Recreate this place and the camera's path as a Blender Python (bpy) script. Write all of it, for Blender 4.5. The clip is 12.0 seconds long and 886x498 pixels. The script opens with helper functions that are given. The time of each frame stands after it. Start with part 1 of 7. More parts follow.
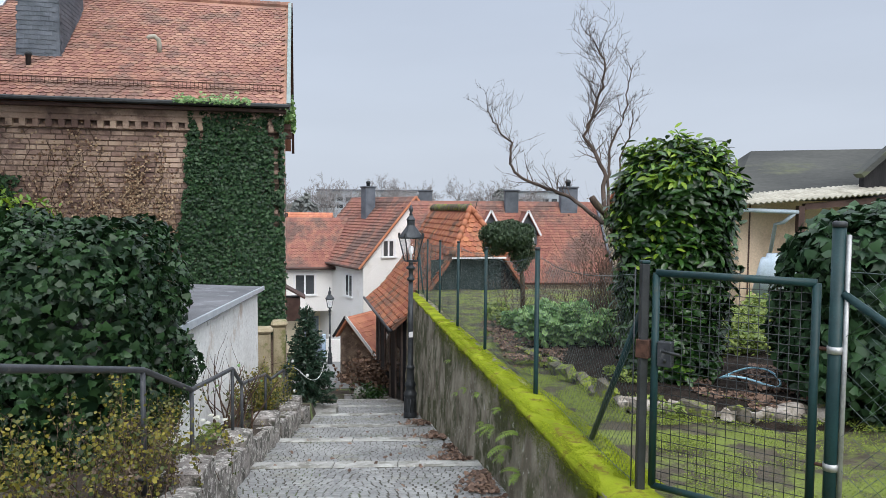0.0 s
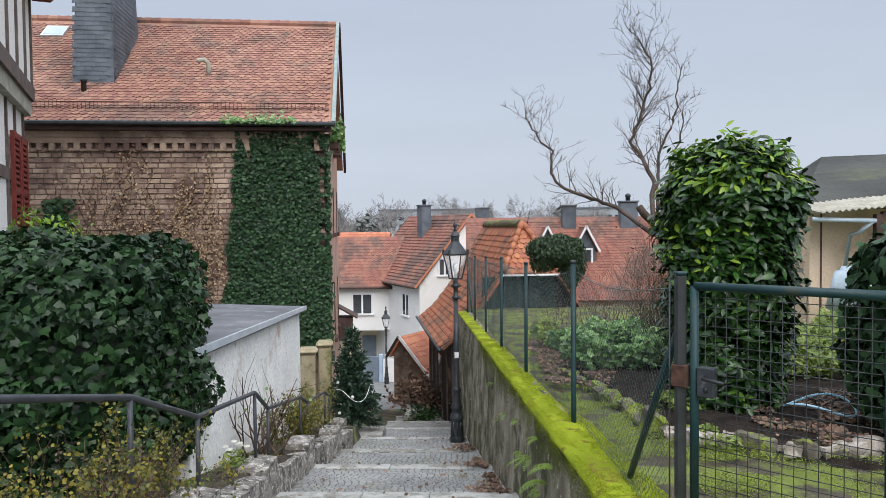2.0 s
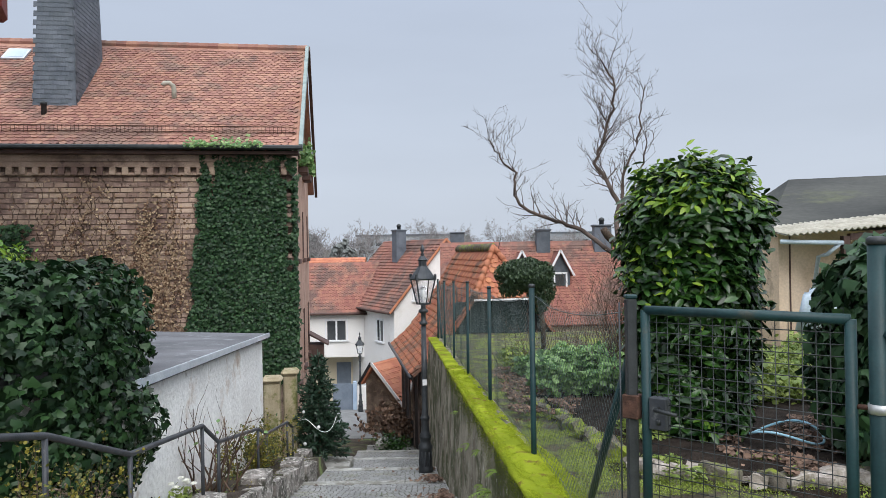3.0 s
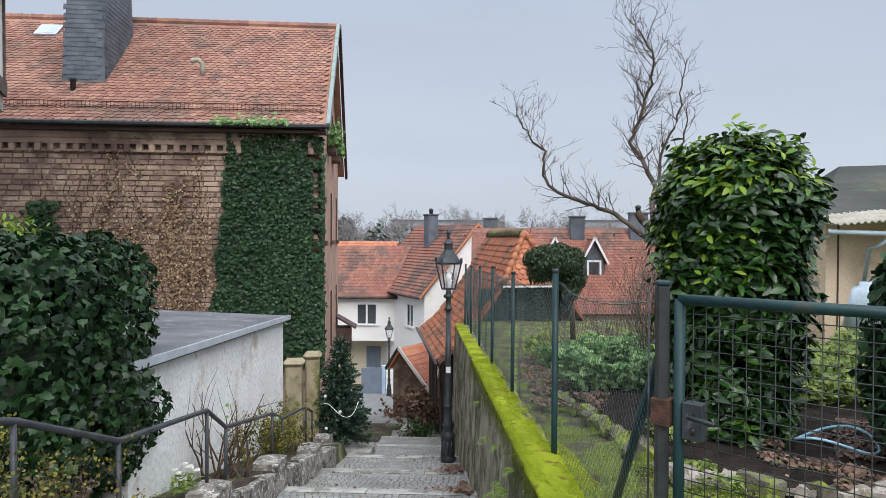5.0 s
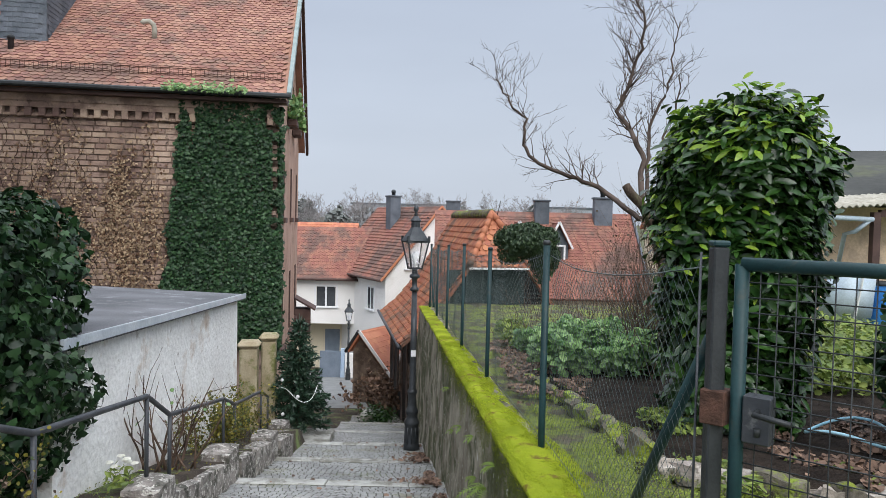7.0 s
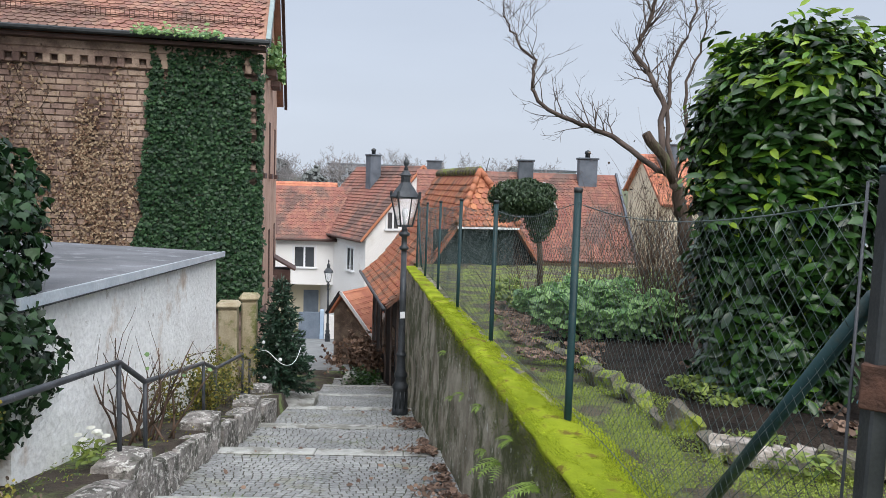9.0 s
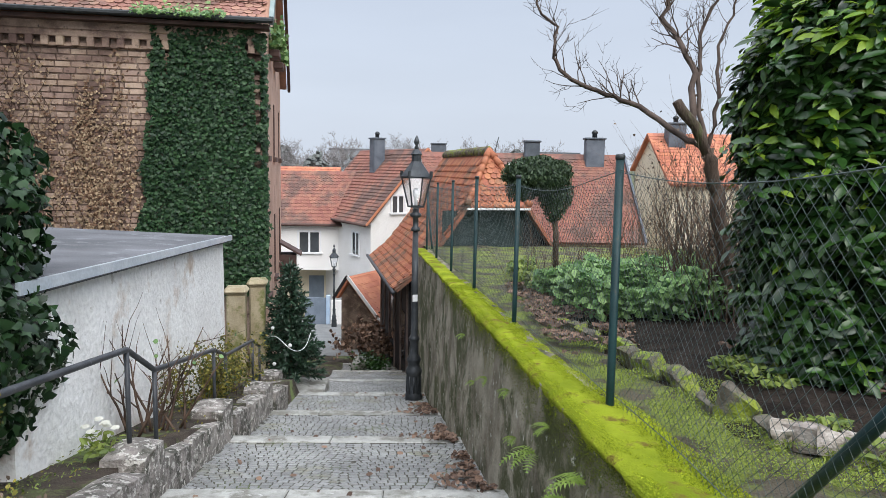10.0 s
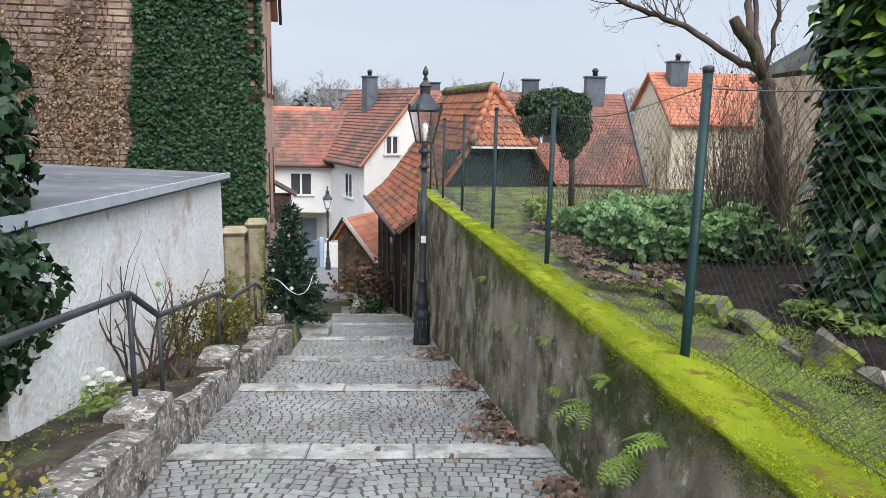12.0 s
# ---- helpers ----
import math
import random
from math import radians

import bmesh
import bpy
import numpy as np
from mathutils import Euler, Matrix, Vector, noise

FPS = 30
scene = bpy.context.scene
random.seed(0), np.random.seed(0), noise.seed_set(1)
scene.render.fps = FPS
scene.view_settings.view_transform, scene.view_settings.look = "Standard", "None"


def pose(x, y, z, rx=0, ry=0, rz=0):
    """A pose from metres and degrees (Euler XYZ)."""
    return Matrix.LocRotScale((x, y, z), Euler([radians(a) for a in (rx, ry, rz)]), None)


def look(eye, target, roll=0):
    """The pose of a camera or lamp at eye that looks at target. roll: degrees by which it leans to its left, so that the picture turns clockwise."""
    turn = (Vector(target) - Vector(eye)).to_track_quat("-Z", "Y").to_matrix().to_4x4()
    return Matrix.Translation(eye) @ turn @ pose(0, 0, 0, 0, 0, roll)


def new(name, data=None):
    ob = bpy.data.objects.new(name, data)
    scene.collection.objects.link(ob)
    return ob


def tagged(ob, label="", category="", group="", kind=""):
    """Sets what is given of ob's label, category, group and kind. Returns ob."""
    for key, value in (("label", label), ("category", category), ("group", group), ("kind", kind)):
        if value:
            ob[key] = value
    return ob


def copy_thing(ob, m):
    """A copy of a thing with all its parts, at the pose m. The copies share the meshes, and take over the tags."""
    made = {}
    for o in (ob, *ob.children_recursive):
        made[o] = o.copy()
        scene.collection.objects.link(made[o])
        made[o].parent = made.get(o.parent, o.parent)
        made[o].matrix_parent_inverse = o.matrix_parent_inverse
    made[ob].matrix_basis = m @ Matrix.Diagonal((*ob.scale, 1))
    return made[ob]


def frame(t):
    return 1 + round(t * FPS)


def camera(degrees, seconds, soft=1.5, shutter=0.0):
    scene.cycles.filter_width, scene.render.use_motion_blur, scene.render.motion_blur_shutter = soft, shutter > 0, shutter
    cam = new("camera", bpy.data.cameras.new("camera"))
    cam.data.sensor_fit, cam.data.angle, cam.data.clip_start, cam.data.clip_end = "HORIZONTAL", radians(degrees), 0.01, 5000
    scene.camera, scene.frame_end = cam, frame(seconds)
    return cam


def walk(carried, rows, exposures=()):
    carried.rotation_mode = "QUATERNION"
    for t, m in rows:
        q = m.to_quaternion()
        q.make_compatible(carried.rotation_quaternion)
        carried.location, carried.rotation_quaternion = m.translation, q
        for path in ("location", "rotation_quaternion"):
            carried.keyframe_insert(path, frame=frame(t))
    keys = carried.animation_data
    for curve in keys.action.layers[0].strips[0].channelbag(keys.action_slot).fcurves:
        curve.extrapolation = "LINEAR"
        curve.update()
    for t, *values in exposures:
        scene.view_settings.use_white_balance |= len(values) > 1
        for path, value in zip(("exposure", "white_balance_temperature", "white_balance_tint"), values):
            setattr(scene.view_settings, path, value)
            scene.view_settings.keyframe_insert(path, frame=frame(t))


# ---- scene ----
cam = camera(64.0, 12.0, soft=0.8)
PATH = [
    (0, (0.03, -0.173, 1.795), (0.145, 1.82, 1.677), 0.4),
    (0.5, (0.081, -0.052, 1.777), (0.137, 1.945, 1.694), -1.4),
    (1, (0.226, 0.143, 1.76), (0.159, 2.141, 1.698), -1.5),
    (1.5, (0.339, 0.283, 1.744), (0.22, 2.279, 1.671), -1.2),
    (2, (0.408, 0.378, 1.725), (0.348, 2.376, 1.66), -0.6),
    (2.5, (0.529, 0.549, 1.729), (0.545, 2.549, 1.711), -1.1),
    (3, (0.63, 0.654, 1.702), (0.632, 2.654, 1.707), -0.9),
    (5, (0.779, 1.16, 1.65), (0.684, 3.157, 1.616), 0.2),
    (5.5, (0.766, 1.357, 1.592), (0.671, 3.355, 1.552), 0.5),
    (6, (0.776, 1.546, 1.577), (0.689, 3.543, 1.534), 0.6),
    (6.5, (0.746, 1.7, 1.548), (0.703, 3.699, 1.495), 0.6),
    (7, (0.621, 1.875, 1.504), (0.639, 3.874, 1.428), 1.3),
    (9, (0.372, 2.543, 1.377), (0.458, 4.533, 1.196), 1.8),
    (9.5, (0.295, 2.714, 1.32), (0.39, 4.703, 1.136), 1.0),
    (10, (0.22, 2.889, 1.28), (0.298, 4.875, 1.055), 1.0),
    (10.5, (0.088, 3.018, 1.247), (0.17, 4.999, 0.979), 1.3),
    (11, (-0.016, 3.151, 1.202), (0.07, 5.125, 0.896), 1.0),
    (11.5, (-0.068, 3.291, 1.153), (0.029, 5.259, 0.805), 1.0),
    (12, (-0.106, 3.476, 1.131), (0.005, 5.436, 0.749), 1.2),
]
walk(cam, [(t, look(*row)) for t, *row in PATH], exposures=((0, -0.03), (2.0, -0.06), (7.0, -0.06), (9.0, 0.05), (12.0, 0.16)))

# ---- light ----
world = bpy.data.worlds.new("world")
scene.world = world
world.use_nodes = True
wn, wl = world.node_tree.nodes, world.node_tree.links
wn.clear()
w_out = wn.new("ShaderNodeOutputWorld")
w_bg = wn.new("ShaderNodeBackground")
w_sky = wn.new("ShaderNodeTexSky")
w_sky.sky_type = "NISHITA"
w_sky.sun_disc = False
w_sky.sun_elevation, w_sky.sun_rotation = radians(41), radians(159)
w_sky.dust_density, w_sky.air_density = 4.0, 1.2
# a closed cloud layer over the clear sky
w_co = wn.new("ShaderNodeTexCoord")
w_sep = wn.new("ShaderNodeSeparateXYZ")
wl.new(w_co.outputs["Generated"], w_sep.inputs[0])
w_ramp = wn.new("ShaderNodeValToRGB")
w_ramp.color_ramp.elements[0].position, w_ramp.color_ramp.elements[0].color = 0.0, (6.6, 7.3, 8.4, 1)
w_ramp.color_ramp.elements[1].position, w_ramp.color_ramp.elements[1].color = 0.38, (5.5, 6.3, 7.8, 1)
w_top = w_ramp.color_ramp.elements.new(1.0)
w_top.color = (25.0, 26.6, 29.6, 1)
wl.new(w_sep.outputs["Z"], w_ramp.inputs["Fac"])
w_map = wn.new("ShaderNodeMapping")
w_map.inputs["Scale"].default_value = (1.2, 1.2, 5.0)
wl.new(w_co.outputs["Generated"], w_map.inputs["Vector"])
w_noise = wn.new("ShaderNodeTexNoise")
w_noise.inputs["Scale"].default_value, w_noise.inputs["Detail"].default_value = 1.6, 5
wl.new(w_map.outputs["Vector"], w_noise.inputs["Vector"])
w_mr = wn.new("ShaderNodeMapRange")
w_mr.inputs["To Min"].default_value, w_mr.inputs["To Max"].default_value = 0.88, 1.1
wl.new(w_noise.outputs["Fac"], w_mr.inputs["Value"])
w_mul = wn.new("ShaderNodeVectorMath")
w_mul.operation = "SCALE"
wl.new(w_ramp.outputs["Color"], w_mul.inputs[0])
wl.new(w_mr.outputs["Result"], w_mul.inputs["Scale"])
w_mix = wn.new("ShaderNodeMixRGB")
w_mix.inputs["Fac"].default_value = 0.93
wl.new(w_sky.outputs["Color"], w_mix.inputs["Color1"])
wl.new(w_mul.outputs[0], w_mix.inputs["Color2"])
wl.new(w_mix.outputs["Color"], w_bg.inputs["Color"])
w_bg.inputs["Strength"].default_value = 0.1
wl.new(w_bg.outputs[0], w_out.inputs["Surface"])

sun = new("sun", bpy.data.lights.new("sun", "SUN"))
sun.data.energy, sun.data.angle, sun.data.color = 2.7, radians(50), (1.0, 0.975, 0.95)
sun.matrix_world = look((16, -34, 42), (0, 8, 0))


# ---- materials ----
def material(name, c1, c2, scale=4.0, rough=0.8, bump=0.3, fine=60.0, c3=None, spots=0.0, spot_scale=1.5, vary=0.0, island=False,
             metal=0.0, spec=0.35, stretch=(1, 1, 1), bump_dist=0.01, flecks=None):
    """Two colours mixed by coarse noise, fine grain on top, an optional third colour in blotches, and a per-piece shift."""
    m = bpy.data.materials.new(name)
    m.use_nodes = True
    n, l = m.node_tree.nodes, m.node_tree.links
    bsdf = n["Principled BSDF"]
    co = n.new("ShaderNodeTexCoord")
    mp = n.new("ShaderNodeMapping")
    mp.inputs["Scale"].default_value = stretch
    geo = n.new("ShaderNodeNewGeometry")
    l.new(geo.outputs["Position"], mp.inputs["Vector"])
    coarse = n.new("ShaderNodeTexNoise")
    coarse.inputs["Scale"].default_value, coarse.inputs["Detail"].default_value = scale, 6
    l.new(mp.outputs[0], coarse.inputs["Vector"])
    ramp = n.new("ShaderNodeValToRGB")
    ramp.color_ramp.elements[0].position, ramp.color_ramp.elements[0].color = 0.36, (*c1, 1)
    ramp.color_ramp.elements[1].position, ramp.color_ramp.elements[1].color = 0.64, (*c2, 1)
    l.new(coarse.outputs["Fac"], ramp.inputs["Fac"])
    grain = n.new("ShaderNodeTexNoise")
    grain.inputs["Scale"].default_value, grain.inputs["Detail"].default_value = fine, 4
    l.new(mp.outputs[0], grain.inputs["Vector"])
    colour = ramp.outputs["Color"]
    if c3:
        blot = n.new("ShaderNodeTexNoise")
        blot.inputs["Scale"].default_value, blot.inputs["Detail"].default_value = spot_scale, 8
        blot.inputs["Roughness"].default_value = 0.7
        l.new(mp.outputs[0], blot.inputs["Vector"])
        br = n.new("ShaderNodeValToRGB")
        br.color_ramp.elements[0].position, br.color_ramp.elements[1].position = 0.62 - 0.3 * spots, 0.72 - 0.3 * spots
        l.new(blot.outputs["Fac"], br.inputs["Fac"])
        mx = n.new("ShaderNodeMixRGB")
        mx.inputs["Color2"].default_value = (*c3, 1)
        l.new(br.outputs["Color"], mx.inputs["Fac"])
        l.new(colour, mx.inputs["Color1"])
        colour = mx.outputs["Color"]
    if flecks:
        fc, amount, fs = flecks
        fl = n.new("ShaderNodeTexNoise")
        fl.inputs["Scale"].default_value, fl.inputs["Detail"].default_value = fs, 5
        fl.inputs["Roughness"].default_value = 0.65
        l.new(mp.outputs[0], fl.inputs["Vector"])
        fr = n.new("ShaderNodeValToRGB")
        fr.color_ramp.elements[0].position, fr.color_ramp.elements[1].position = 0.68 - 0.2 * amount, 0.74 - 0.2 * amount
        l.new(fl.outputs["Fac"], fr.inputs["Fac"])
        fx = n.new("ShaderNodeMixRGB")
        fx.inputs["Color2"].default_value = (*fc, 1)
        l.new(fr.outputs["Color"], fx.inputs["Fac"])
        l.new(colour, fx.inputs["Color1"])
        colour = fx.outputs["Color"]
    hsv = n.new("ShaderNodeHueSaturation")
    l.new(colour, hsv.inputs["Color"])
    g2 = n.new("ShaderNodeMapRange")
    g2.inputs["To Min"].default_value, g2.inputs["To Max"].default_value = 0.75, 1.25
    l.new(grain.outputs["Fac"], g2.inputs["Value"])
    value = g2.outputs["Result"]
    if vary:
        if island:
            rnd = geo.outputs["Random Per Island"]
        else:
            info = n.new("ShaderNodeObjectInfo")
            rnd = info.outputs["Random"]
        r2 = n.new("ShaderNodeMapRange")
        r2.inputs["To Min"].default_value, r2.inputs["To Max"].default_value = 1 - vary, 1 + vary
        l.new(rnd, r2.inputs["Value"])
        mu = n.new("ShaderNodeMath")
        mu.operation = "MULTIPLY"
        l.new(value, mu.inputs[0])
        l.new(r2.outputs["Result"], mu.inputs[1])
        value = mu.outputs[0]
        r3 = n.new("ShaderNodeMapRange")
        r3.inputs["To Min"].default_value, r3.inputs["To Max"].default_value = 0.5 - 0.05 * vary, 0.5 + 0.05 * vary
        l.new(rnd, r3.inputs["Value"])
        l.new(r3.outputs["Result"], hsv.inputs["Hue"])
    l.new(value, hsv.inputs["Value"])
    l.new(hsv.outputs["Color"], bsdf.inputs["Base Color"])
    bsdf.inputs["Roughness"].default_value = rough
    bsdf.inputs["Metallic"].default_value = metal
    bsdf.inputs["Specular IOR Level"].default_value = spec
    if bump:
        add = n.new("ShaderNodeMath")
        add.operation = "ADD"
        l.new(coarse.outputs["Fac"], add.inputs[0])
        l.new(grain.outputs["Fac"], add.inputs[1])
        b = n.new("ShaderNodeBump")
        b.inputs["Strength"].default_value, b.inputs["Distance"].default_value = bump, bump_dist
        l.new(add.outputs[0], b.inputs["Height"])
        l.new(b.outputs["Normal"], bsdf.inputs["Normal"])
    return m


def leaf_material(name, c1, c2, rough=0.4, through_light=0.25, vary=0.45, spec=0.5):
    """Leaves: colour varies from leaf to leaf, some light passes through."""
    m = bpy.data.materials.new(name)
    m.use_nodes = True
    n, l = m.node_tree.nodes, m.node_tree.links
    bsdf = n["Principled BSDF"]
    geo = n.new("ShaderNodeNewGeometry")
    ramp = n.new("ShaderNodeValToRGB")
    ramp.color_ramp.elements[0].color, ramp.color_ramp.elements[1].color = (*c1, 1), (*c2, 1)
    ramp.color_ramp.elements[0].position, ramp.color_ramp.elements[1].position = 0.1, 0.95
    l.new(geo.outputs["Random Per Island"], ramp.inputs["Fac"])
    noi = n.new("ShaderNodeTexNoise")
    noi.inputs["Scale"].default_value, noi.inputs["Detail"].default_value = 3.0, 3
    l.new(geo.outputs["Position"], noi.inputs["Vector"])
    mr = n.new("ShaderNodeMapRange")
    mr.inputs["To Min"].default_value, mr.inputs["To Max"].default_value = 1 - vary, 1 + vary
    l.new(noi.outputs["Fac"], mr.inputs["Value"])
    hsv = n.new("ShaderNodeHueSaturation")
    l.new(ramp.outputs["Color"], hsv.inputs["Color"])
    l.new(mr.outputs["Result"], hsv.inputs["Value"])
    l.new(hsv.outputs["Color"], bsdf.inputs["Base Color"])
    bsdf.inputs["Roughness"].default_value = rough
    bsdf.inputs["Specular IOR Level"].default_value = spec
    tr = n.new("ShaderNodeBsdfTranslucent")
    l.new(hsv.outputs["Color"], tr.inputs["Color"])
    mix = n.new("ShaderNodeMixShader")
    mix.inputs["Fac"].default_value = through_light
    l.new(bsdf.outputs[0], mix.inputs[1])
    l.new(tr.outputs[0], mix.inputs[2])
    l.new(mix.outputs[0], n["Material Output"].inputs["Surface"])
    return m


def glass_material(name, tint=(0.9, 0.95, 1.0), rough=0.02):
    m = bpy.data.materials.new(name)
    m.use_nodes = True
    b = m.node_tree.nodes["Principled BSDF"]
    b.inputs["Base Color"].default_value = (*tint, 1)
    b.inputs["Transmission Weight"].default_value = 1.0
    b.inputs["Roughness"].default_value = rough
    b.inputs["IOR"].default_value = 1.45
    return m


M = {}
M["earth"] = material("earth", (0.03, 0.022, 0.017), (0.065, 0.05, 0.038), 3, 0.95, 0.8, 40, (0.12, 0.16, 0.05), 0.35, 1.2, bump_dist=0.03)
M["field"] = material("field", (0.07, 0.09, 0.04), (0.12, 0.12, 0.07), 0.05, 0.95, 0.2, 2)
M["lawn"] = material("lawn", (0.065, 0.055, 0.042), (0.11, 0.093, 0.068), 5, 0.95, 0.9, 60, (0.17, 0.215, 0.045), 0.55, 2.2, bump_dist=0.03)
M["bed_soil"] = material("bed_soil", (0.016, 0.012, 0.01), (0.038, 0.029, 0.023), 6, 0.95, 0.9, 45, bump_dist=0.04, spec=0.15)
M["joint"] = material("joint", (0.055, 0.054, 0.045), (0.1, 0.096, 0.08), 8, 0.95, 0.5, 80, (0.09, 0.12, 0.04), 0.25, 1.5)
M["sett"] = material("sett", (0.185, 0.19, 0.19), (0.275, 0.28, 0.275), 1.6, 0.55, 0.6, 60, (0.2, 0.2, 0.15), 0.2, 1.1, vary=0.18, island=True, spec=0.5)
M["sett_one"] = material("sett_one", (0.185, 0.19, 0.19), (0.275, 0.28, 0.275), 1.6, 0.55, 0.6, 60, (0.2, 0.2, 0.15), 0.2, 1.1, vary=0.18, spec=0.5)
M["granite"] = material("granite", (0.27, 0.27, 0.25), (0.42, 0.42, 0.395), 5, 0.75, 0.6, 70, (0.18, 0.175, 0.15), 0.42, 3, vary=0.05, flecks=((0.5, 0.5, 0.48), 0.3, 11))
M["boulder"] = material("boulder", (0.16, 0.148, 0.135), (0.34, 0.31, 0.285), 6, 0.85, 1.0, 40, (0.075, 0.075, 0.06), 0.42, 5, vary=0.15, bump_dist=0.03, flecks=((0.56, 0.54, 0.5), 0.7, 16))
M["render_wall"] = material("render_wall", (0.14, 0.122, 0.088), (0.33, 0.3, 0.235), 2.6, 0.95, 0.6, 34, (0.065, 0.072, 0.03), 0.5, 1.5, bump_dist=0.014, flecks=((0.45, 0.45, 0.39), 0.35, 11))
M["moss"] = material("moss", (0.21, 0.27, 0.02), (0.38, 0.45, 0.035), 2.5, 1.0, 1.0, 110, (0.19, 0.15, 0.035), 0.34, 5, spec=0.05, bump_dist=0.02)
M["sandstone"] = material("sandstone", (0.31, 0.215, 0.165), (0.47, 0.345, 0.275), 0.9, 0.9, 0.9, 24, (0.2, 0.135, 0.11), 0.45, 0.8, vary=0.26, flecks=((0.1, 0.07, 0.058), 0.4, 5))
M["sandstone_all"] = material("sandstone_all", (0.31, 0.215, 0.165), (0.47, 0.345, 0.275), 0.9, 0.9, 0.9, 24, (0.2, 0.135, 0.11), 0.45, 0.8, vary=0.26, island=True, flecks=((0.1, 0.07, 0.058), 0.4, 5))
M["mortar"] = material("mortar", (0.19, 0.135, 0.108), (0.31, 0.235, 0.19), 1.5, 0.95, 0.5, 40, (0.1, 0.07, 0.058), 0.35, 1.0)
M["ashlar"] = material("ashlar", (0.38, 0.25, 0.19), (0.48, 0.34, 0.27), 0.8, 0.9, 0.4, 30, (0.3, 0.2, 0.16), 0.3, 1.5)
M["old_tile"] = material("old_tile", (0.27, 0.132, 0.098), (0.35, 0.188, 0.142), 0.6, 0.85, 0.4, 30, (0.2, 0.122, 0.096), 0.4, 0.9, vary=0.2, island=True)
M["old_tile_one"] = material("old_tile_one", (0.27, 0.132, 0.098), (0.35, 0.188, 0.142), 0.6, 0.85, 0.4, 30, (0.2, 0.122, 0.096), 0.4, 0.9, vary=0.2)
M["red_tile"] = material("red_tile", (0.24, 0.1, 0.075), (0.32, 0.145, 0.105), 0.35, 0.8, 0.4, 12, (0.14, 0.085, 0.07), 0.48, 0.35, vary=0.14, island=True)
M["orange_tile"] = material("orange_tile", (0.41, 0.145, 0.08), (0.5, 0.2, 0.12), 0.8, 0.75, 0.3, 20, vary=0.12, island=True)
M["worn_tile"] = material("worn_tile", (0.34, 0.125, 0.07), (0.46, 0.18, 0.1), 0.9, 0.85, 0.4, 20, (0.17, 0.1, 0.07), 0.42, 0.9, vary=0.18, island=True)
M["slate"] = material("slate", (0.075, 0.09, 0.108), (0.12, 0.138, 0.162), 2, 0.6, 0.4, 25, vary=0.15, island=True)
M["slate_one"] = material("slate_one", (0.075, 0.09, 0.108), (0.12, 0.138, 0.162), 2, 0.6, 0.4, 25, vary=0.15)
M["white_wall"] = material("white_wall", (0.76, 0.74, 0.71), (0.82, 0.8, 0.78), 0.5, 0.9, 0.2, 20, (0.7, 0.67, 0.63), 0.15, 0.7)
M["shed_wall"] = material("shed_wall", (0.76, 0.755, 0.735), (0.86, 0.86, 0.84), 1.4, 0.95, 0.8, 16, (0.55, 0.46, 0.38), 0.24, 0.9, bump_dist=0.025, flecks=((0.55, 0.53, 0.49), 0.25, 6))
M["felt"] = material("felt", (0.1, 0.105, 0.115), (0.17, 0.175, 0.19), 1.2, 0.8, 0.4, 50, (0.26, 0.27, 0.29), 0.2, 2)
M["zinc"] = material("zinc", (0.46, 0.52, 0.58), (0.58, 0.63, 0.68), 3, 0.45, 0.1, 40, metal=0.2)
M["copper"] = material("copper", (0.2, 0.26, 0.255), (0.28, 0.34, 0.33), 4, 0.6, 0.1, 40, metal=0.2)
M["dark_metal"] = material("dark_metal", (0.03, 0.034, 0.036), (0.05, 0.055, 0.058), 6, 0.5, 0.15, 90, metal=0.3)
M["lamp_iron"] = material("lamp_iron", (0.032, 0.037, 0.042), (0.06, 0.066, 0.072), 5, 0.42, 0.15, 80, metal=0.3)
M["rail_paint"] = material("rail_paint", (0.04, 0.045, 0.052), (0.065, 0.07, 0.078), 6, 0.45, 0.15, 80, (0.16, 0.165, 0.165), 0.04, 12, metal=0.2)
M["green_paint"] = material("green_paint", (0.007, 0.03, 0.033), (0.012, 0.043, 0.046), 5, 0.5, 0.1, 80, (0.04, 0.048, 0.038), 0.12, 6, spec=0.35)
M["fence_wire"] = material("fence_wire", (0.03, 0.055, 0.055), (0.12, 0.15, 0.15), 8, 0.5, 0.0, 60, metal=0.2)
M["gal_wire"] = material("gal_wire", (0.3, 0.31, 0.31), (0.46, 0.47, 0.47), 8, 0.5, 0.1, 60, metal=0.6)
M["rust"] = material("rust", (0.05, 0.026, 0.018), (0.1, 0.05, 0.035), 20, 0.9, 0.5, 90)
M["bark"] = material("bark", (0.045, 0.03, 0.022), (0.11, 0.08, 0.06), 9, 0.9, 1.0, 60, (0.1, 0.105, 0.05), 0.25, 4, stretch=(1, 1, 0.3), bump_dist=0.02)
M["twig"] = material("twig", (0.05, 0.036, 0.03), (0.115, 0.085, 0.07), 5, 0.9, 0.2, 60)
M["dead_stem"] = material("dead_stem", (0.06, 0.038, 0.028), (0.15, 0.1, 0.072), 5, 0.9, 0.2, 60)
# distance haze mixed into these three: paler, greyer twigs and evergreens, dulled bluish white
M["hazed_twig"] = material("hazed_twig", (0.2, 0.185, 0.185), (0.28, 0.26, 0.26), 0.1, 1.0, 0.0, 3)
M["hazed_evergreen"] = material("hazed_evergreen", (0.15, 0.165, 0.16), (0.2, 0.215, 0.205), 0.1, 1.0, 0.0, 3)
M["hazed_white"] = material("hazed_white", (0.33, 0.36, 0.4), (0.42, 0.45, 0.48), 0.1, 0.9, 0.0, 3)
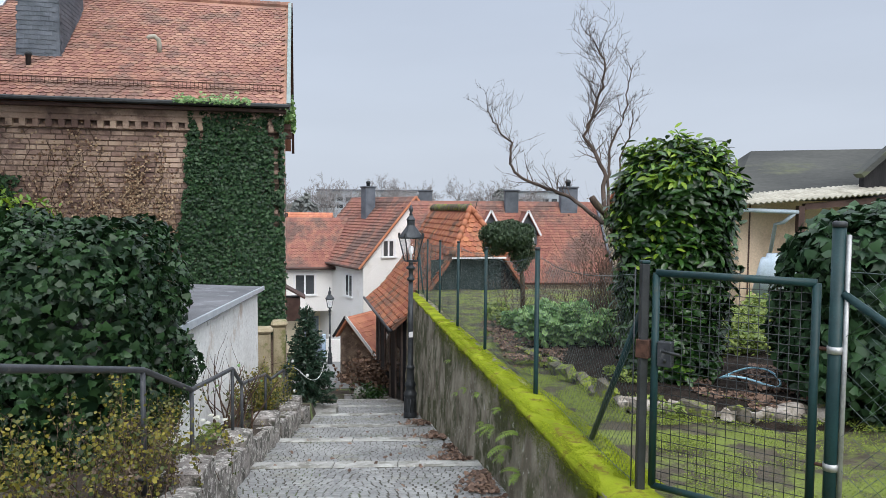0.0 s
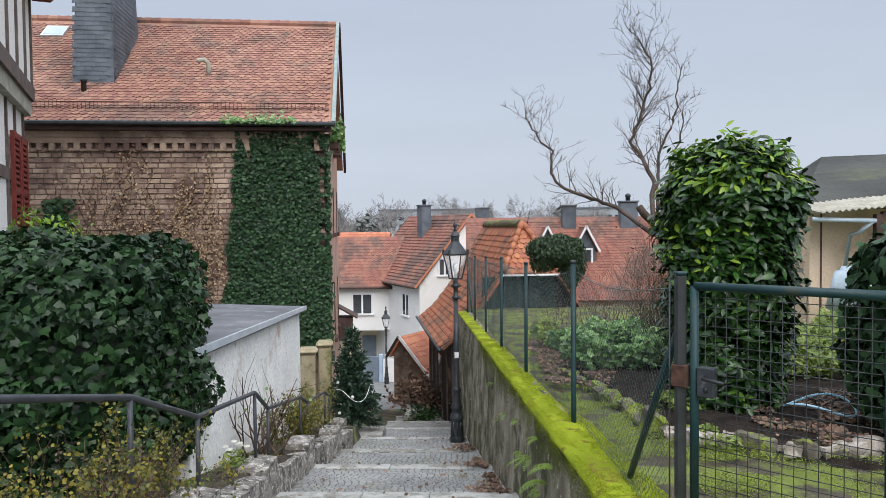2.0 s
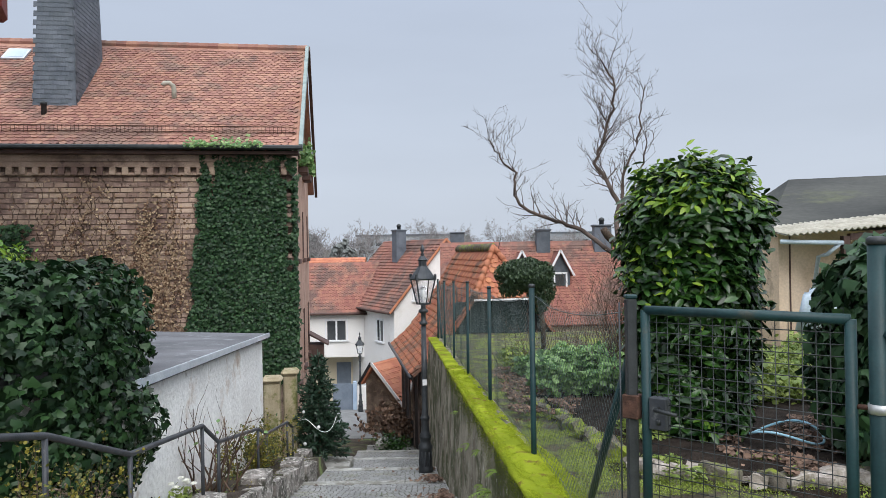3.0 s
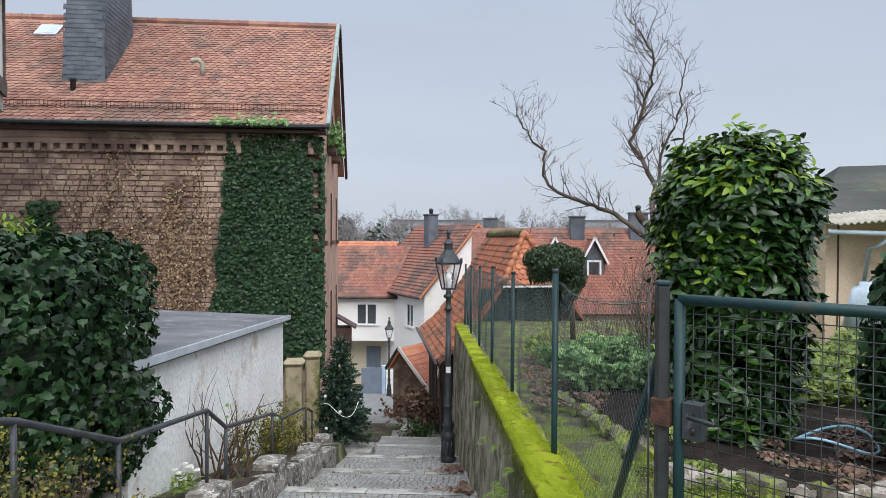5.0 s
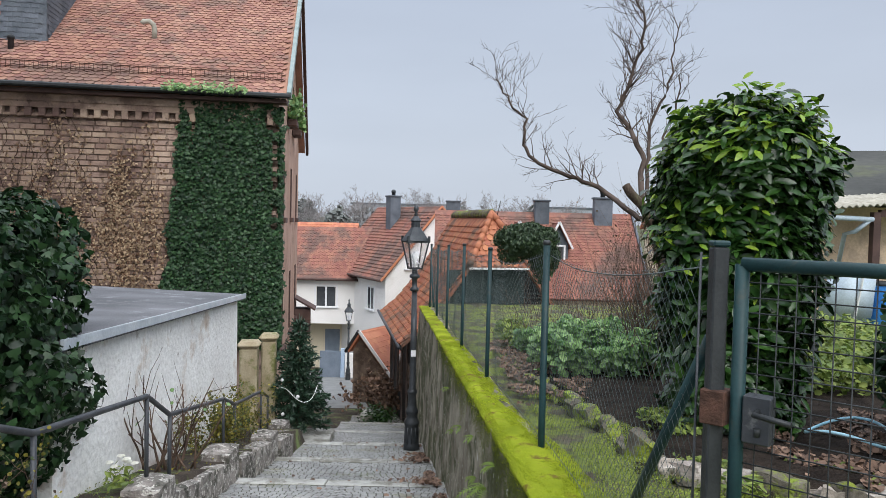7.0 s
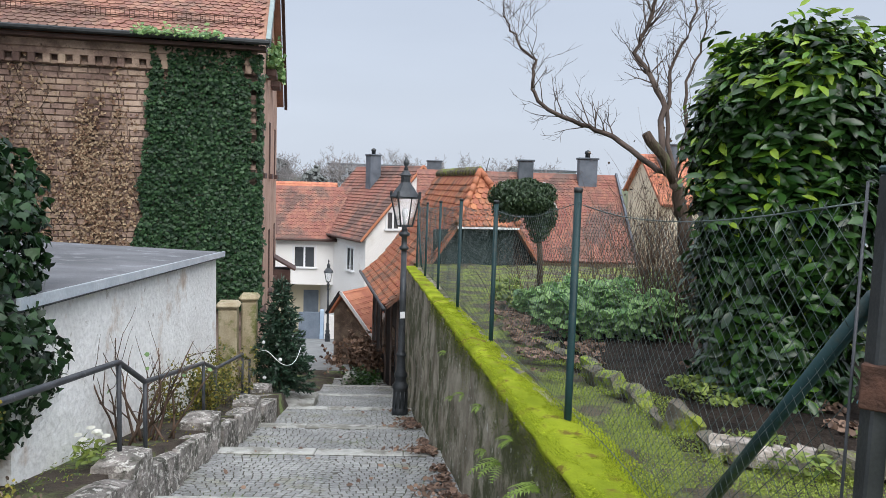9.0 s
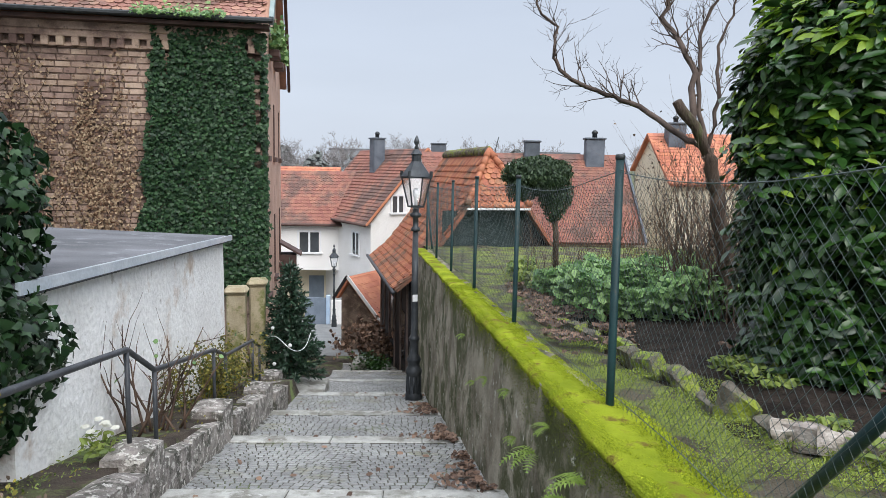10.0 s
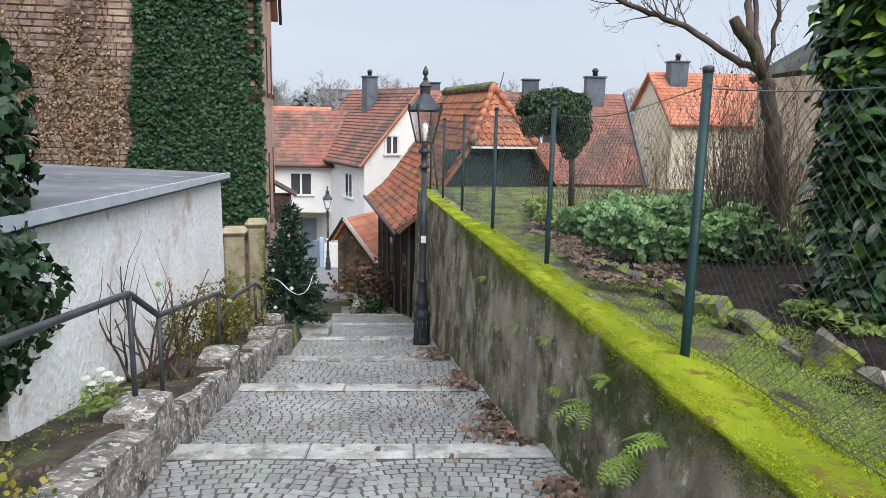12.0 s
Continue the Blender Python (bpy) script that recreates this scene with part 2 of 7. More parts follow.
M["timber_dark"] = material("timber_dark", (0.012, 0.012, 0.014), (0.028, 0.027, 0.029), 3, 0.85, 0.4, 40, stretch=(1, 1, 0.2))
M["timber_grey"] = material("timber_grey", (0.1, 0.075, 0.065), (0.16, 0.125, 0.11), 4, 0.85, 0.4, 40)
M["board_brown"] = material("board_brown", (0.06, 0.035, 0.03), (0.1, 0.06, 0.05), 3, 0.7, 0.3, 40)
M["shutter_red"] = material("shutter_red", (0.15, 0.02, 0.015), (0.2, 0.035, 0.025), 4, 0.6, 0.2, 60)
M["paint_white"] = material("paint_white", (0.72, 0.73, 0.74), (0.8, 0.81, 0.82), 3, 0.5, 0.1, 40)
M["beige_wall"] = material("beige_wall", (0.58, 0.44, 0.31), (0.68, 0.54, 0.4), 0.8, 0.95, 0.4, 20, (0.45, 0.35, 0.26), 0.3, 1.0)
M["cream_wall"] = material("cream_wall", (0.66, 0.58, 0.44), (0.72, 0.65, 0.5), 0.5, 0.9, 0.2, 20)
M["pillar_stone"] = material("pillar_stone", (0.3, 0.25, 0.16), (0.42, 0.36, 0.25), 2.5, 0.9, 0.6, 40, (0.16, 0.17, 0.06), 0.4, 2)
M["barn_roof"] = material("barn_roof", (0.05, 0.053, 0.052), (0.08, 0.083, 0.078), 1.2, 0.85, 0.3, 20, (0.1, 0.11, 0.07), 0.3, 0.8, stretch=(0.3, 1, 1), spec=0.2)
M["eternit"] = material("eternit", (0.28, 0.27, 0.22), (0.42, 0.4, 0.34), 3, 0.9, 0.4, 40)
M["ivy_wall"] = material("ivy_wall", (0.09, 0.065, 0.05), (0.2, 0.15, 0.115), 3, 0.95, 1.0, 25, (0.28, 0.22, 0.15), 0.25, 4, bump_dist=0.04)
M["asphalt"] = material("asphalt", (0.16, 0.165, 0.165), (0.23, 0.235, 0.23), 2, 0.85, 0.5, 40)
M["blue_grey"] = material("blue_grey", (0.16, 0.2, 0.25), (0.21, 0.25, 0.31), 2, 0.6, 0.1, 30)
M["blue_paint"] = material("blue_paint", (0.36, 0.47, 0.62), (0.44, 0.55, 0.68), 2, 0.8, 0.1, 30)
M["blue_plastic"] = material("blue_plastic", (0.03, 0.17, 0.5), (0.05, 0.24, 0.6), 3, 0.4, 0.05, 30)
M["plastic_and_sky_reflection"] = material("plastic_and_sky_reflection", (0.38, 0.47, 0.55), (0.48, 0.57, 0.64), 2, 0.35, 0.05, 30)
M["hose_blue"] = material("hose_blue", (0.3, 0.58, 0.72), (0.42, 0.68, 0.8), 6, 0.4, 0.05, 40)
M["dark_room"] = material("dark_room", (0.012, 0.012, 0.013), (0.025, 0.024, 0.024), 2, 0.5, 0.0, 20)
M["net_green"] = material("net_green", (0.02, 0.035, 0.035), (0.04, 0.055, 0.055), 3, 0.9, 0.3, 60)
M["rock_white"] = material("rock_white", (0.22, 0.19, 0.16), (0.42, 0.38, 0.345), 8, 0.85, 0.7, 50, (0.2, 0.17, 0.13), 0.4, 6, vary=0.2, bump_dist=0.02)
M["rock_moss"] = material("rock_moss", (0.08, 0.07, 0.055), (0.16, 0.145, 0.115), 8, 0.9, 0.8, 50, (0.2, 0.26, 0.03), 0.42, 6, vary=0.2, bump_dist=0.02)
M["glass"] = glass_material("glass")
M["lamp_glass"] = glass_material("lamp_glass", (0.97, 0.98, 1.0), 0.04)
M["pane"] = material("pane", (0.03, 0.035, 0.04), (0.07, 0.075, 0.08), 0.8, 0.08, 0.0, 10, spec=0.8)
M["bauble"] = material("bauble", (0.75, 0.77, 0.8), (0.85, 0.86, 0.88), 5, 0.2, 0.0, 30, spec=0.8)
M["ivy"] = leaf_material("ivy", (0.005, 0.019, 0.007), (0.027, 0.066, 0.021), 0.42, 0.04, 0.5, 0.28)
M["ivy_wall_leaf"] = leaf_material("ivy_wall_leaf", (0.01, 0.032, 0.014), (0.04, 0.092, 0.034), 0.5, 0.04, 0.5, 0.3)
M["ivy_dead"] = leaf_material("ivy_dead", (0.16, 0.085, 0.05), (0.48, 0.36, 0.23), 0.8, 0.1)
M["laurel"] = leaf_material("laurel", (0.006, 0.024, 0.005), (0.034, 0.09, 0.016), 0.28, 0.05, 0.5, 0.42)
M["laurel_young"] = leaf_material("laurel_young", (0.1, 0.22, 0.02), (0.24, 0.36, 0.03), 0.4, 0.3)
M["yellow_leaf"] = leaf_material("yellow_leaf", (0.035, 0.06, 0.014), (0.26, 0.22, 0.03), 0.6, 0.25)
M["bed_leaf"] = leaf_material("bed_leaf", (0.085, 0.19, 0.06), (0.31, 0.48, 0.18), 0.5, 0.3)
M["herb_leaf"] = leaf_material("herb_leaf", (0.1, 0.16, 0.03), (0.26, 0.32, 0.07), 0.55, 0.3)
M["litter"] = leaf_material("litter", (0.07, 0.042, 0.03), (0.26, 0.165, 0.115), 0.75, 0.05)
M["fern"] = leaf_material("fern", (0.11, 0.19, 0.03), (0.24, 0.34, 0.06), 0.55, 0.3)
M["moss_tuft"] = leaf_material("moss_tuft", (0.17, 0.23, 0.018), (0.44, 0.51, 0.035), 0.95, 0.12, 0.4, 0.1)
M["dark_moss"] = leaf_material("dark_moss", (0.045, 0.06, 0.014), (0.17, 0.2, 0.035), 0.95, 0.08, 0.5, 0.1)
M["weed"] = leaf_material("weed", (0.11, 0.16, 0.025), (0.3, 0.37, 0.055), 0.7, 0.2)
M["petal"] = leaf_material("petal", (0.7, 0.7, 0.6), (0.82, 0.82, 0.75), 0.6, 0.3, 0.1)
M["needle"] = leaf_material("needle", (0.012, 0.034, 0.02), (0.035, 0.075, 0.042), 0.5, 0.05)
M["topiary"] = leaf_material("topiary", (0.016, 0.04, 0.016), (0.05, 0.085, 0.035), 0.6, 0.1)
M["brown_leaf"] = leaf_material("brown_leaf", (0.06, 0.043, 0.03), (0.19, 0.14, 0.1), 0.8, 0.1)


# ---- builders ----
rng = np.random.default_rng(7)


def thing(name, label, category, group="", kind="", at=None):
    """An empty that carries a thing's parts."""
    e = new(name)
    e.empty_display_size = 0.2
    if at is not None:
        e.matrix_basis = at
    return tagged(e, label, category, group, kind)


def shape(name, verts, faces, mat, parent=None, label="", smooth=False):
    me = bpy.data.meshes.new(name)
    me.from_pydata([tuple(map(float, v)) for v in verts], [], [tuple(int(i) for i in f) for f in faces])
    me.materials.append(mat)
    if smooth:
        me.polygons.foreach_set("use_smooth", [True] * len(me.polygons))
    ob = new(name, me)
    ob.parent = parent
    return tagged(ob, label)


def part(name, bm, mat, parent=None, label="", smooth=False):
    bmesh.ops.recalc_face_normals(bm, faces=bm.faces[:])
    me = bpy.data.meshes.new(name)
    bm.to_mesh(me)
    bm.free()
    me.materials.append(mat)
    if smooth:
        me.polygons.foreach_set("use_smooth", [True] * len(me.polygons))
    ob = new(name, me)
    ob.parent = parent
    return tagged(ob, label)


def box(bm, lo, hi, m=None, bevel=0.0):
    r = bmesh.ops.create_cube(bm, size=1.0)
    c = [(a + b) / 2 for a, b in zip(lo, hi)]
    s = [max(b - a, 1e-4) for a, b in zip(lo, hi)]
    mm = Matrix.Translation(c) @ Matrix.Diagonal((*s, 1))
    bmesh.ops.transform(bm, matrix=(m @ mm) if m else mm, verts=r["verts"])
    if bevel:
        edges = list({e for v in r["verts"] for e in v.link_edges})
        bmesh.ops.bevel(bm, geom=edges, offset=bevel, segments=1, affect="EDGES")
    return bm


def beam(bm, a, b, w, h, up=(0, 0, 1)):
    """A box from a to b, w wide and h high."""
    a, b = Vector(a), Vector(b)
    d = b - a
    x = d.normalized()
    y = Vector(up).cross(x)
    y = y.normalized() if y.length > 1e-5 else Vector((0, 1, 0))
    z = x.cross(y)
    m = Matrix((x, y, z)).transposed().to_4x4()
    m.translation = (a + b) / 2
    r = bmesh.ops.create_cube(bm, size=1.0)
    bmesh.ops.transform(bm, matrix=m @ Matrix.Diagonal((d.length, w, h, 1)), verts=r["verts"])
    return bm


def tubes(lines, sides=6):
    """Verts and faces of tubes; each line is (points, radii)."""
    V, F = [], []
    for pts, rad in lines:
        pts = [Vector(p) for p in pts]
        base = len(V)
        ref = Vector((0.3, 0.2, 1)).normalized()
        for i, p in enumerate(pts):
            d = (pts[min(i + 1, len(pts) - 1)] - pts[max(i - 1, 0)])
            d = d.normalized() if d.length > 1e-6 else Vector((0, 0, 1))
            u = d.cross(ref)
            if u.length < 0.05:
                u = d.cross(Vector((1, 0, 0)))
            u.normalize()
            w = d.cross(u)
            r = rad[i] if hasattr(rad, "__len__") else rad
            for k in range(sides):
                a = 2 * math.pi * k / sides
                V.append(p + (u * math.cos(a) + w * math.sin(a)) * r)
        for i in range(len(pts) - 1):
            for k in range(sides):
                k2 = (k + 1) % sides
                F.append((base + i * sides + k, base + i * sides + k2, base + (i + 1) * sides + k2, base + (i + 1) * sides + k))
        F.append(tuple(base + k for k in range(sides))[::-1])
        F.append(tuple(base + (len(pts) - 1) * sides + k for k in range(sides)))
    return V, F


def tube_part(name, lines, mat, parent=None, label="", sides=8):
    v, f = tubes(lines, sides)
    return shape(name, v, f, mat, parent, label, True)


def lathe(name, profile, mat, parent=None, label="", sides=16, at=(0, 0, 0)):
    """A turned shape: profile is (radius, height) pairs."""
    V, F = [], []
    for r, z in profile:
        for k in range(sides):
            a = 2 * math.pi * k / sides
            V.append((at[0] + r * math.cos(a), at[1] + r * math.sin(a), at[2] + z))
    for i in range(len(profile) - 1):
        for k in range(sides):
            k2 = (k + 1) % sides
            F.append((i * sides + k, i * sides + k2, (i + 1) * sides + k2, (i + 1) * sides + k))
    F.append(tuple(range(sides))[::-1])
    F.append(tuple((len(profile) - 1) * sides + k for k in range(sides)))
    return shape(name, V, F, mat, parent, label, sides > 8)


def scatter(name, tv, tf, pos, nrm, size, mat, parent=None, spin=math.pi, label="", droop=0.0):
    """Many copies of a small template in one mesh: its z axis along nrm, its y axis downhill (turned by up to spin)."""
    pos, nrm = np.asarray(pos, float), np.asarray(nrm, float)
    nrm = nrm / np.maximum(np.linalg.norm(nrm, axis=1, keepdims=True), 1e-6)
    size = np.broadcast_to(size, (len(pos),))
    ref = np.tile([0.0, 0.0, -1.0], (len(pos), 1)) + rng.normal(0, 0.05, (len(pos), 3))
    flat = np.abs(nrm[:, 2]) > 0.95
    ang0 = rng.uniform(0, 2 * math.pi, len(pos))
    ref[flat] = np.stack([np.cos(ang0), np.sin(ang0), 0 * ang0], 1)[flat]
    y = ref - nrm * np.sum(ref * nrm, 1, keepdims=True)
    y /= np.maximum(np.linalg.norm(y, axis=1, keepdims=True), 1e-6)
    x = np.cross(y, nrm)
    a = rng.uniform(-spin, spin, len(pos))[:, None]
    x, y = x * np.cos(a) + y * np.sin(a), -x * np.sin(a) + y * np.cos(a)
    tv = np.asarray(tv, float)
    P = pos[:, None, :] + size[:, None, None] * (tv[None, :, 0:1] * x[:, None, :] + tv[None, :, 1:2] * y[:, None, :] + tv[None, :, 2:3] * nrm[:, None, :])
    n = len(tv)
    verts = P.reshape(-1, 3)
    counts = np.array([len(f) for f in tf])
    loops = np.concatenate([np.array(f) for f in tf])
    all_loops = (loops[None, :] + (np.arange(len(pos)) * n)[:, None]).ravel()
    totals = np.tile(counts, len(pos))
    starts = np.concatenate([[0], np.cumsum(totals)[:-1]])
    me = bpy.data.meshes.new(name)
    me.vertices.add(len(verts))
    me.vertices.foreach_set("co", verts.ravel())
    me.loops.add(len(all_loops))
    me.loops.foreach_set("vertex_index", all_loops.astype(np.int32))
    me.polygons.add(len(totals))
    me.polygons.foreach_set("loop_start", starts.astype(np.int32))
    me.update(calc_edges=True)
    me.validate()
    me.materials.append(mat)
    ob = new(name, me)
    ob.parent = parent
    return tagged(ob, label)


# leaf templates: flat side up, tip along +y
IVY_V = [(0, -0.35, 0.0), (0.5, -0.3, -0.06), (0.42, 0.12, -0.02), (0.16, 0.22, 0.03), (0, 0.65, -0.1), (-0.16, 0.22, 0.03), (-0.42, 0.12, -0.02), (-0.5, -0.3, -0.06), (0, 0.05, 0.05)]
IVY_F = [(0, 1, 2, 8), (8, 2, 3), (8, 3, 4), (8, 4, 5), (8, 5, 6), (0, 8, 6, 7)]
OVAL_V = [(0, -0.5, 0), (0.17, -0.2, 0.05), (0.19, 0.1, 0.04), (0.1, 0.38, -0.03), (0, 0.52, -0.1), (-0.1, 0.38, -0.03), (-0.19, 0.1, 0.04), (-0.17, -0.2, 0.05), (0, -0.2, -0.01), (0, 0.1, 0.0)]
OVAL_F = [(0, 1, 8), (1, 2, 9, 8), (2, 3, 4, 9), (9, 4, 5, 6), (8, 9, 6, 7), (0, 8, 7)]
ROUND_V = [(0, -0.5, 0), (0.38, -0.25, 0.06), (0.42, 0.15, 0.04), (0, 0.5, -0.08), (-0.42, 0.15, 0.04), (-0.38, -0.25, 0.06), (0, 0, -0.03)]
ROUND_F = [(0, 1, 6), (1, 2, 6), (2, 3, 6), (3, 4, 6), (4, 5, 6), (5, 0, 6)]
CURL_V = [(0, -0.5, 0.05), (0.3, -0.2, 0.16), (0.28, 0.2, 0.12), (0, 0.5, 0.1), (-0.28, 0.2, 0.02), (-0.3, -0.2, 0.08), (0, 0, -0.02)]
SPRIG_V = [(-0.03, -0.5, 0), (0.03, -0.5, 0), (0.2, 0.1, 0.02), (0, 0.5, 0.0), (-0.2, 0.1, 0.02)]
SPRIG_F = [(0, 1, 2, 3, 4)]
BLADE_V = [(-0.06, 0, 0), (0.06, 0, 0), (0.04, 0.5, 0.12), (0, 1.0, 0.0), (-0.04, 0.5, 0.12)]


def unit(v):
    v = np.asarray(v, float)
    return v / np.maximum(np.linalg.norm(v, axis=-1, keepdims=True), 1e-6)


def lumpy(p, f=1.0, s=0):
    """Smooth noise at many points."""
    return np.array([noise.noise((q[0] * f + s, q[1] * f, q[2] * f)) for q in np.asarray(p)])


# ---- the lie of the land ----
STEPS = [(-4.1, 1.31), (-1.6, 0.78), (0.95, 0.235), (3.5, -0.31), (6.0, -0.845), (8.5, -1.376), (11.1, -1.93), (13.4, -2.42), (15.95, -2.96), (18.8, -3.57), (21.6, -4.17), (24.4, -4.77)]
RISER = 0.15


def slope(y):
    """Height of the stairs' nosings, and of the land beside them."""
    if y < -6:
        return 1.71
    if y < 25:
        return -1.376 - 0.213 * (y - 8.5)
    if y < 46:
        return -4.89 - 0.158 * (y - 25)
    if y < 110:
        return -8.2 - 0.09 * (y - 46)
    if y < 300:
        return -13.96 + 0.055 * (y - 110)
    return -3.5 + 0.012 * (y - 300) if y < 900 else 3.7 - 0.003 * (y - 900)


def tread_z(y):
    """Height of the paving itself at y."""
    for (ya, za), (yb, zb) in zip(STEPS, STEPS[1:]):
        if ya <= y < yb:
            return za - RISER + (zb - za + RISER) * (y - ya) / (yb - ya)
    return slope(y)


def left_edge(y):
    return -1.92 if y < 14 else (-1.92 - 0.19 * (y - 14) if y < 19 else -2.87 - 0.144 * (y - 19))


def wall_top_x(y):
    return 1.26 - 0.0733 * (y - 5.7)


def right_edge(y):
    return wall_top_x(y) - 0.14 if y < 20 else 0.07 - 0.16 * (y - 20)


def garden_z(y):
    return -0.16 - 0.036 * (y - 7.08)


# ---- large structure ----
def make_ground():
    """One sheet of land that reaches the horizon."""
    xs = sorted(set([-2500, -900, -400, -200, -100, -60, -40] + [round(-30 + 1.0 * i, 2) for i in range(27)] + [-3.0, -2.6, -2.2, -1.97, -1.86, -1.0, 0.0, 0.6, 1.2, 1.8, 2.6, 4, 6, 9, 12, 16, 22, 30, 45, 80, 200, 400, 900, 2500]))
    ys = sorted(set([-2500, -600, -120, -40, -20, -10] + [round(-6 + 0.6 * i, 2) for i in range(55)] + [27 + 2 * i for i in range(12)] + [60, 75, 90, 110, 130, 160, 200, 250, 300, 380, 460, 600, 900, 1500, 4000]))
    V, F = [], []
    for y in ys:
        for x in xs:
            z = slope(y) - 0.3
            if x < -1.96 and y < 16.2 and x > -8:
                z += 0.6
            elif x < -1.95 and y < 30:
                z += 0.1
            if x > 1.3 and y > -3 and y < 24:
                z = min(z, garden_z(y) - 0.4)
            if x > 1.5 and y < 3:
                z = min(z, garden_z(y) - 0.2)
            if y > 20:
                z += 0.22
            if y > 120:
                z += 6 * noise.noise((x * 0.006, y * 0.006, 3.0))
            z += 0.03 * noise.noise((x * 1.7, y * 1.7, 0.0))
            V.append((x, y, z))
    n = len(xs)
    for j in range(len(ys) - 1):
        for i in range(n - 1):
            F.append((j * n + i, j * n + i + 1, (j + 1) * n + i + 1, (j + 1) * n + i))
    ob = shape("ground", V, F, M["earth"], smooth=True)
    ob.data.materials.append(M["field"])
    for p in ob.data.polygons:
        if p.center.y > 60 or abs(p.center.x) > 60:
            p.material_index = 1
    tagged(ob, "brown hillside earth running down to a green valley", "ground", kind="structure")


def make_garden():
    """The raised garden behind the retaining wall."""
    V, F = [], []
    ys = np.arange(1.6, 21.3, 0.25)
    us = np.concatenate([np.arange(0, 6, 0.25), np.arange(6, 20, 1.0)])
    for y in ys:
        for u in us:
            x = wall_top_x(y) + 0.3 + u
            z = garden_z(y) - 0.03 + 0.035 * noise.noise((x * 1.3, y * 1.3, 5)) + 0.015 * noise.noise((x * 5, y * 5, 1))
            V.append((x, y, z))
    n = len(us)
    for j in range(len(ys) - 1):
        for i in range(n - 1):
            F.append((j * n + i, j * n + i + 1, (j + 1) * n + i + 1, (j + 1) * n + i))
    base = len(V)
    for j in (0, len(ys) - 1):
        for i in range(n):
            x, y, z = V[j * n + i]
            V.append((x, y, z - 4.5))
    for k, j in enumerate((0, len(ys) - 1)):
        for i in range(n - 1):
            a, b = j * n + i, j * n + i + 1
            F.append((a, b, base + k * n + i + 1, base + k * n + i) if k else (b, a, base + i, base + i + 1))
    tagged(shape("garden_ground", V, F, M["lawn"], smooth=True), "mossy bare garden soil behind the retaining wall", "ground", kind="structure")
    # dug bed inside the stone edging
    V, F = [], []
    n = 26
    for j in range(n + 1):
        y = 5.75 + 5.6 * j / n
        x0 = 2.05 + 0.28 * (y - 6) * (-0.3) + 0.15 * noise.noise((0, y, 0)) if y > 6.6 else 2.3 + (6.6 - y) * 1.1
        for i in range(13):
            x = x0 + (6.0 - x0) * i / 12
            edge = min(1.0, i / 1.5, j / 2, (n - j) / 2)
            V.append((x, y, garden_z(y) - 0.05 + 0.14 * edge + 0.03 * noise.noise((x * 3, y * 3, 9))))
    for j in range(n):
        for i in range(12):
            F.append((j * 13 + i, j * 13 + i + 1, (j + 1) * 13 + i + 1, (j + 1) * 13 + i))
    tagged(shape("garden_bed", V, F, M["bed_soil"], smooth=True), "dark dug soil of a raised flower bed", "garden bed", kind="structure")


def make_stairs():
    st = thing("stairway", "cobbled garden stairway of long sloping treads with pale granite nosings", "stairs", kind="structure")
    for k in range(1, len(STEPS)):
        (ya, za), (yb, zb) = STEPS[k - 1], STEPS[k]
        za -= RISER
        # bed of the tread
        V, F = [], []
        n = 12
        for j in range(n + 1):
            y = ya + (yb - ya) * j / n
            z = za + (zb - za) * j / n
            V += [(left_edge(y) - 0.1, y, z), (right_edge(y) + 0.25, y, z), (left_edge(y) - 0.1, y, z - 0.5), (right_edge(y) + 0.25, y, z - 0.5)]
        for j in range(n):
            a, b = 4 * j, 4 * j + 4
            F += [(a, a + 1, b + 1, b), (a, b, b + 2, a + 2), (a + 1, a + 3, b + 3, b + 1)]
        F += [(0, 2, 3, 1), (4 * n, 4 * n + 1, 4 * n + 3, 4 * n + 2)]
        shape("tread_bed", V, F, M["joint"], st)
        # nosing stones
        x = left_edge(yb) - 0.06
        end = right_edge(yb) + 0.1
        while x < end - 0.05:
            w = min(rng.uniform(0.75, 1.25), end - x)
            if end - x - w < 0.3:
                w = end - x
            bm = bmesh.new()
            tilt = Matrix.Translation((0, yb, zb)) @ Matrix.Rotation(math.atan((zb - za) / (yb - ya)), 4, "X")
            dz = rng.normal(0, 0.003)
            box(bm, (x + 0.004, -0.3, -RISER - 0.12), (x + w - 0.004, rng.normal(0, 0.005), 0.014 + dz), tilt, bevel=0.012)
            part("nosing_stone", bm, M["granite"], st)
            x += w
    return st


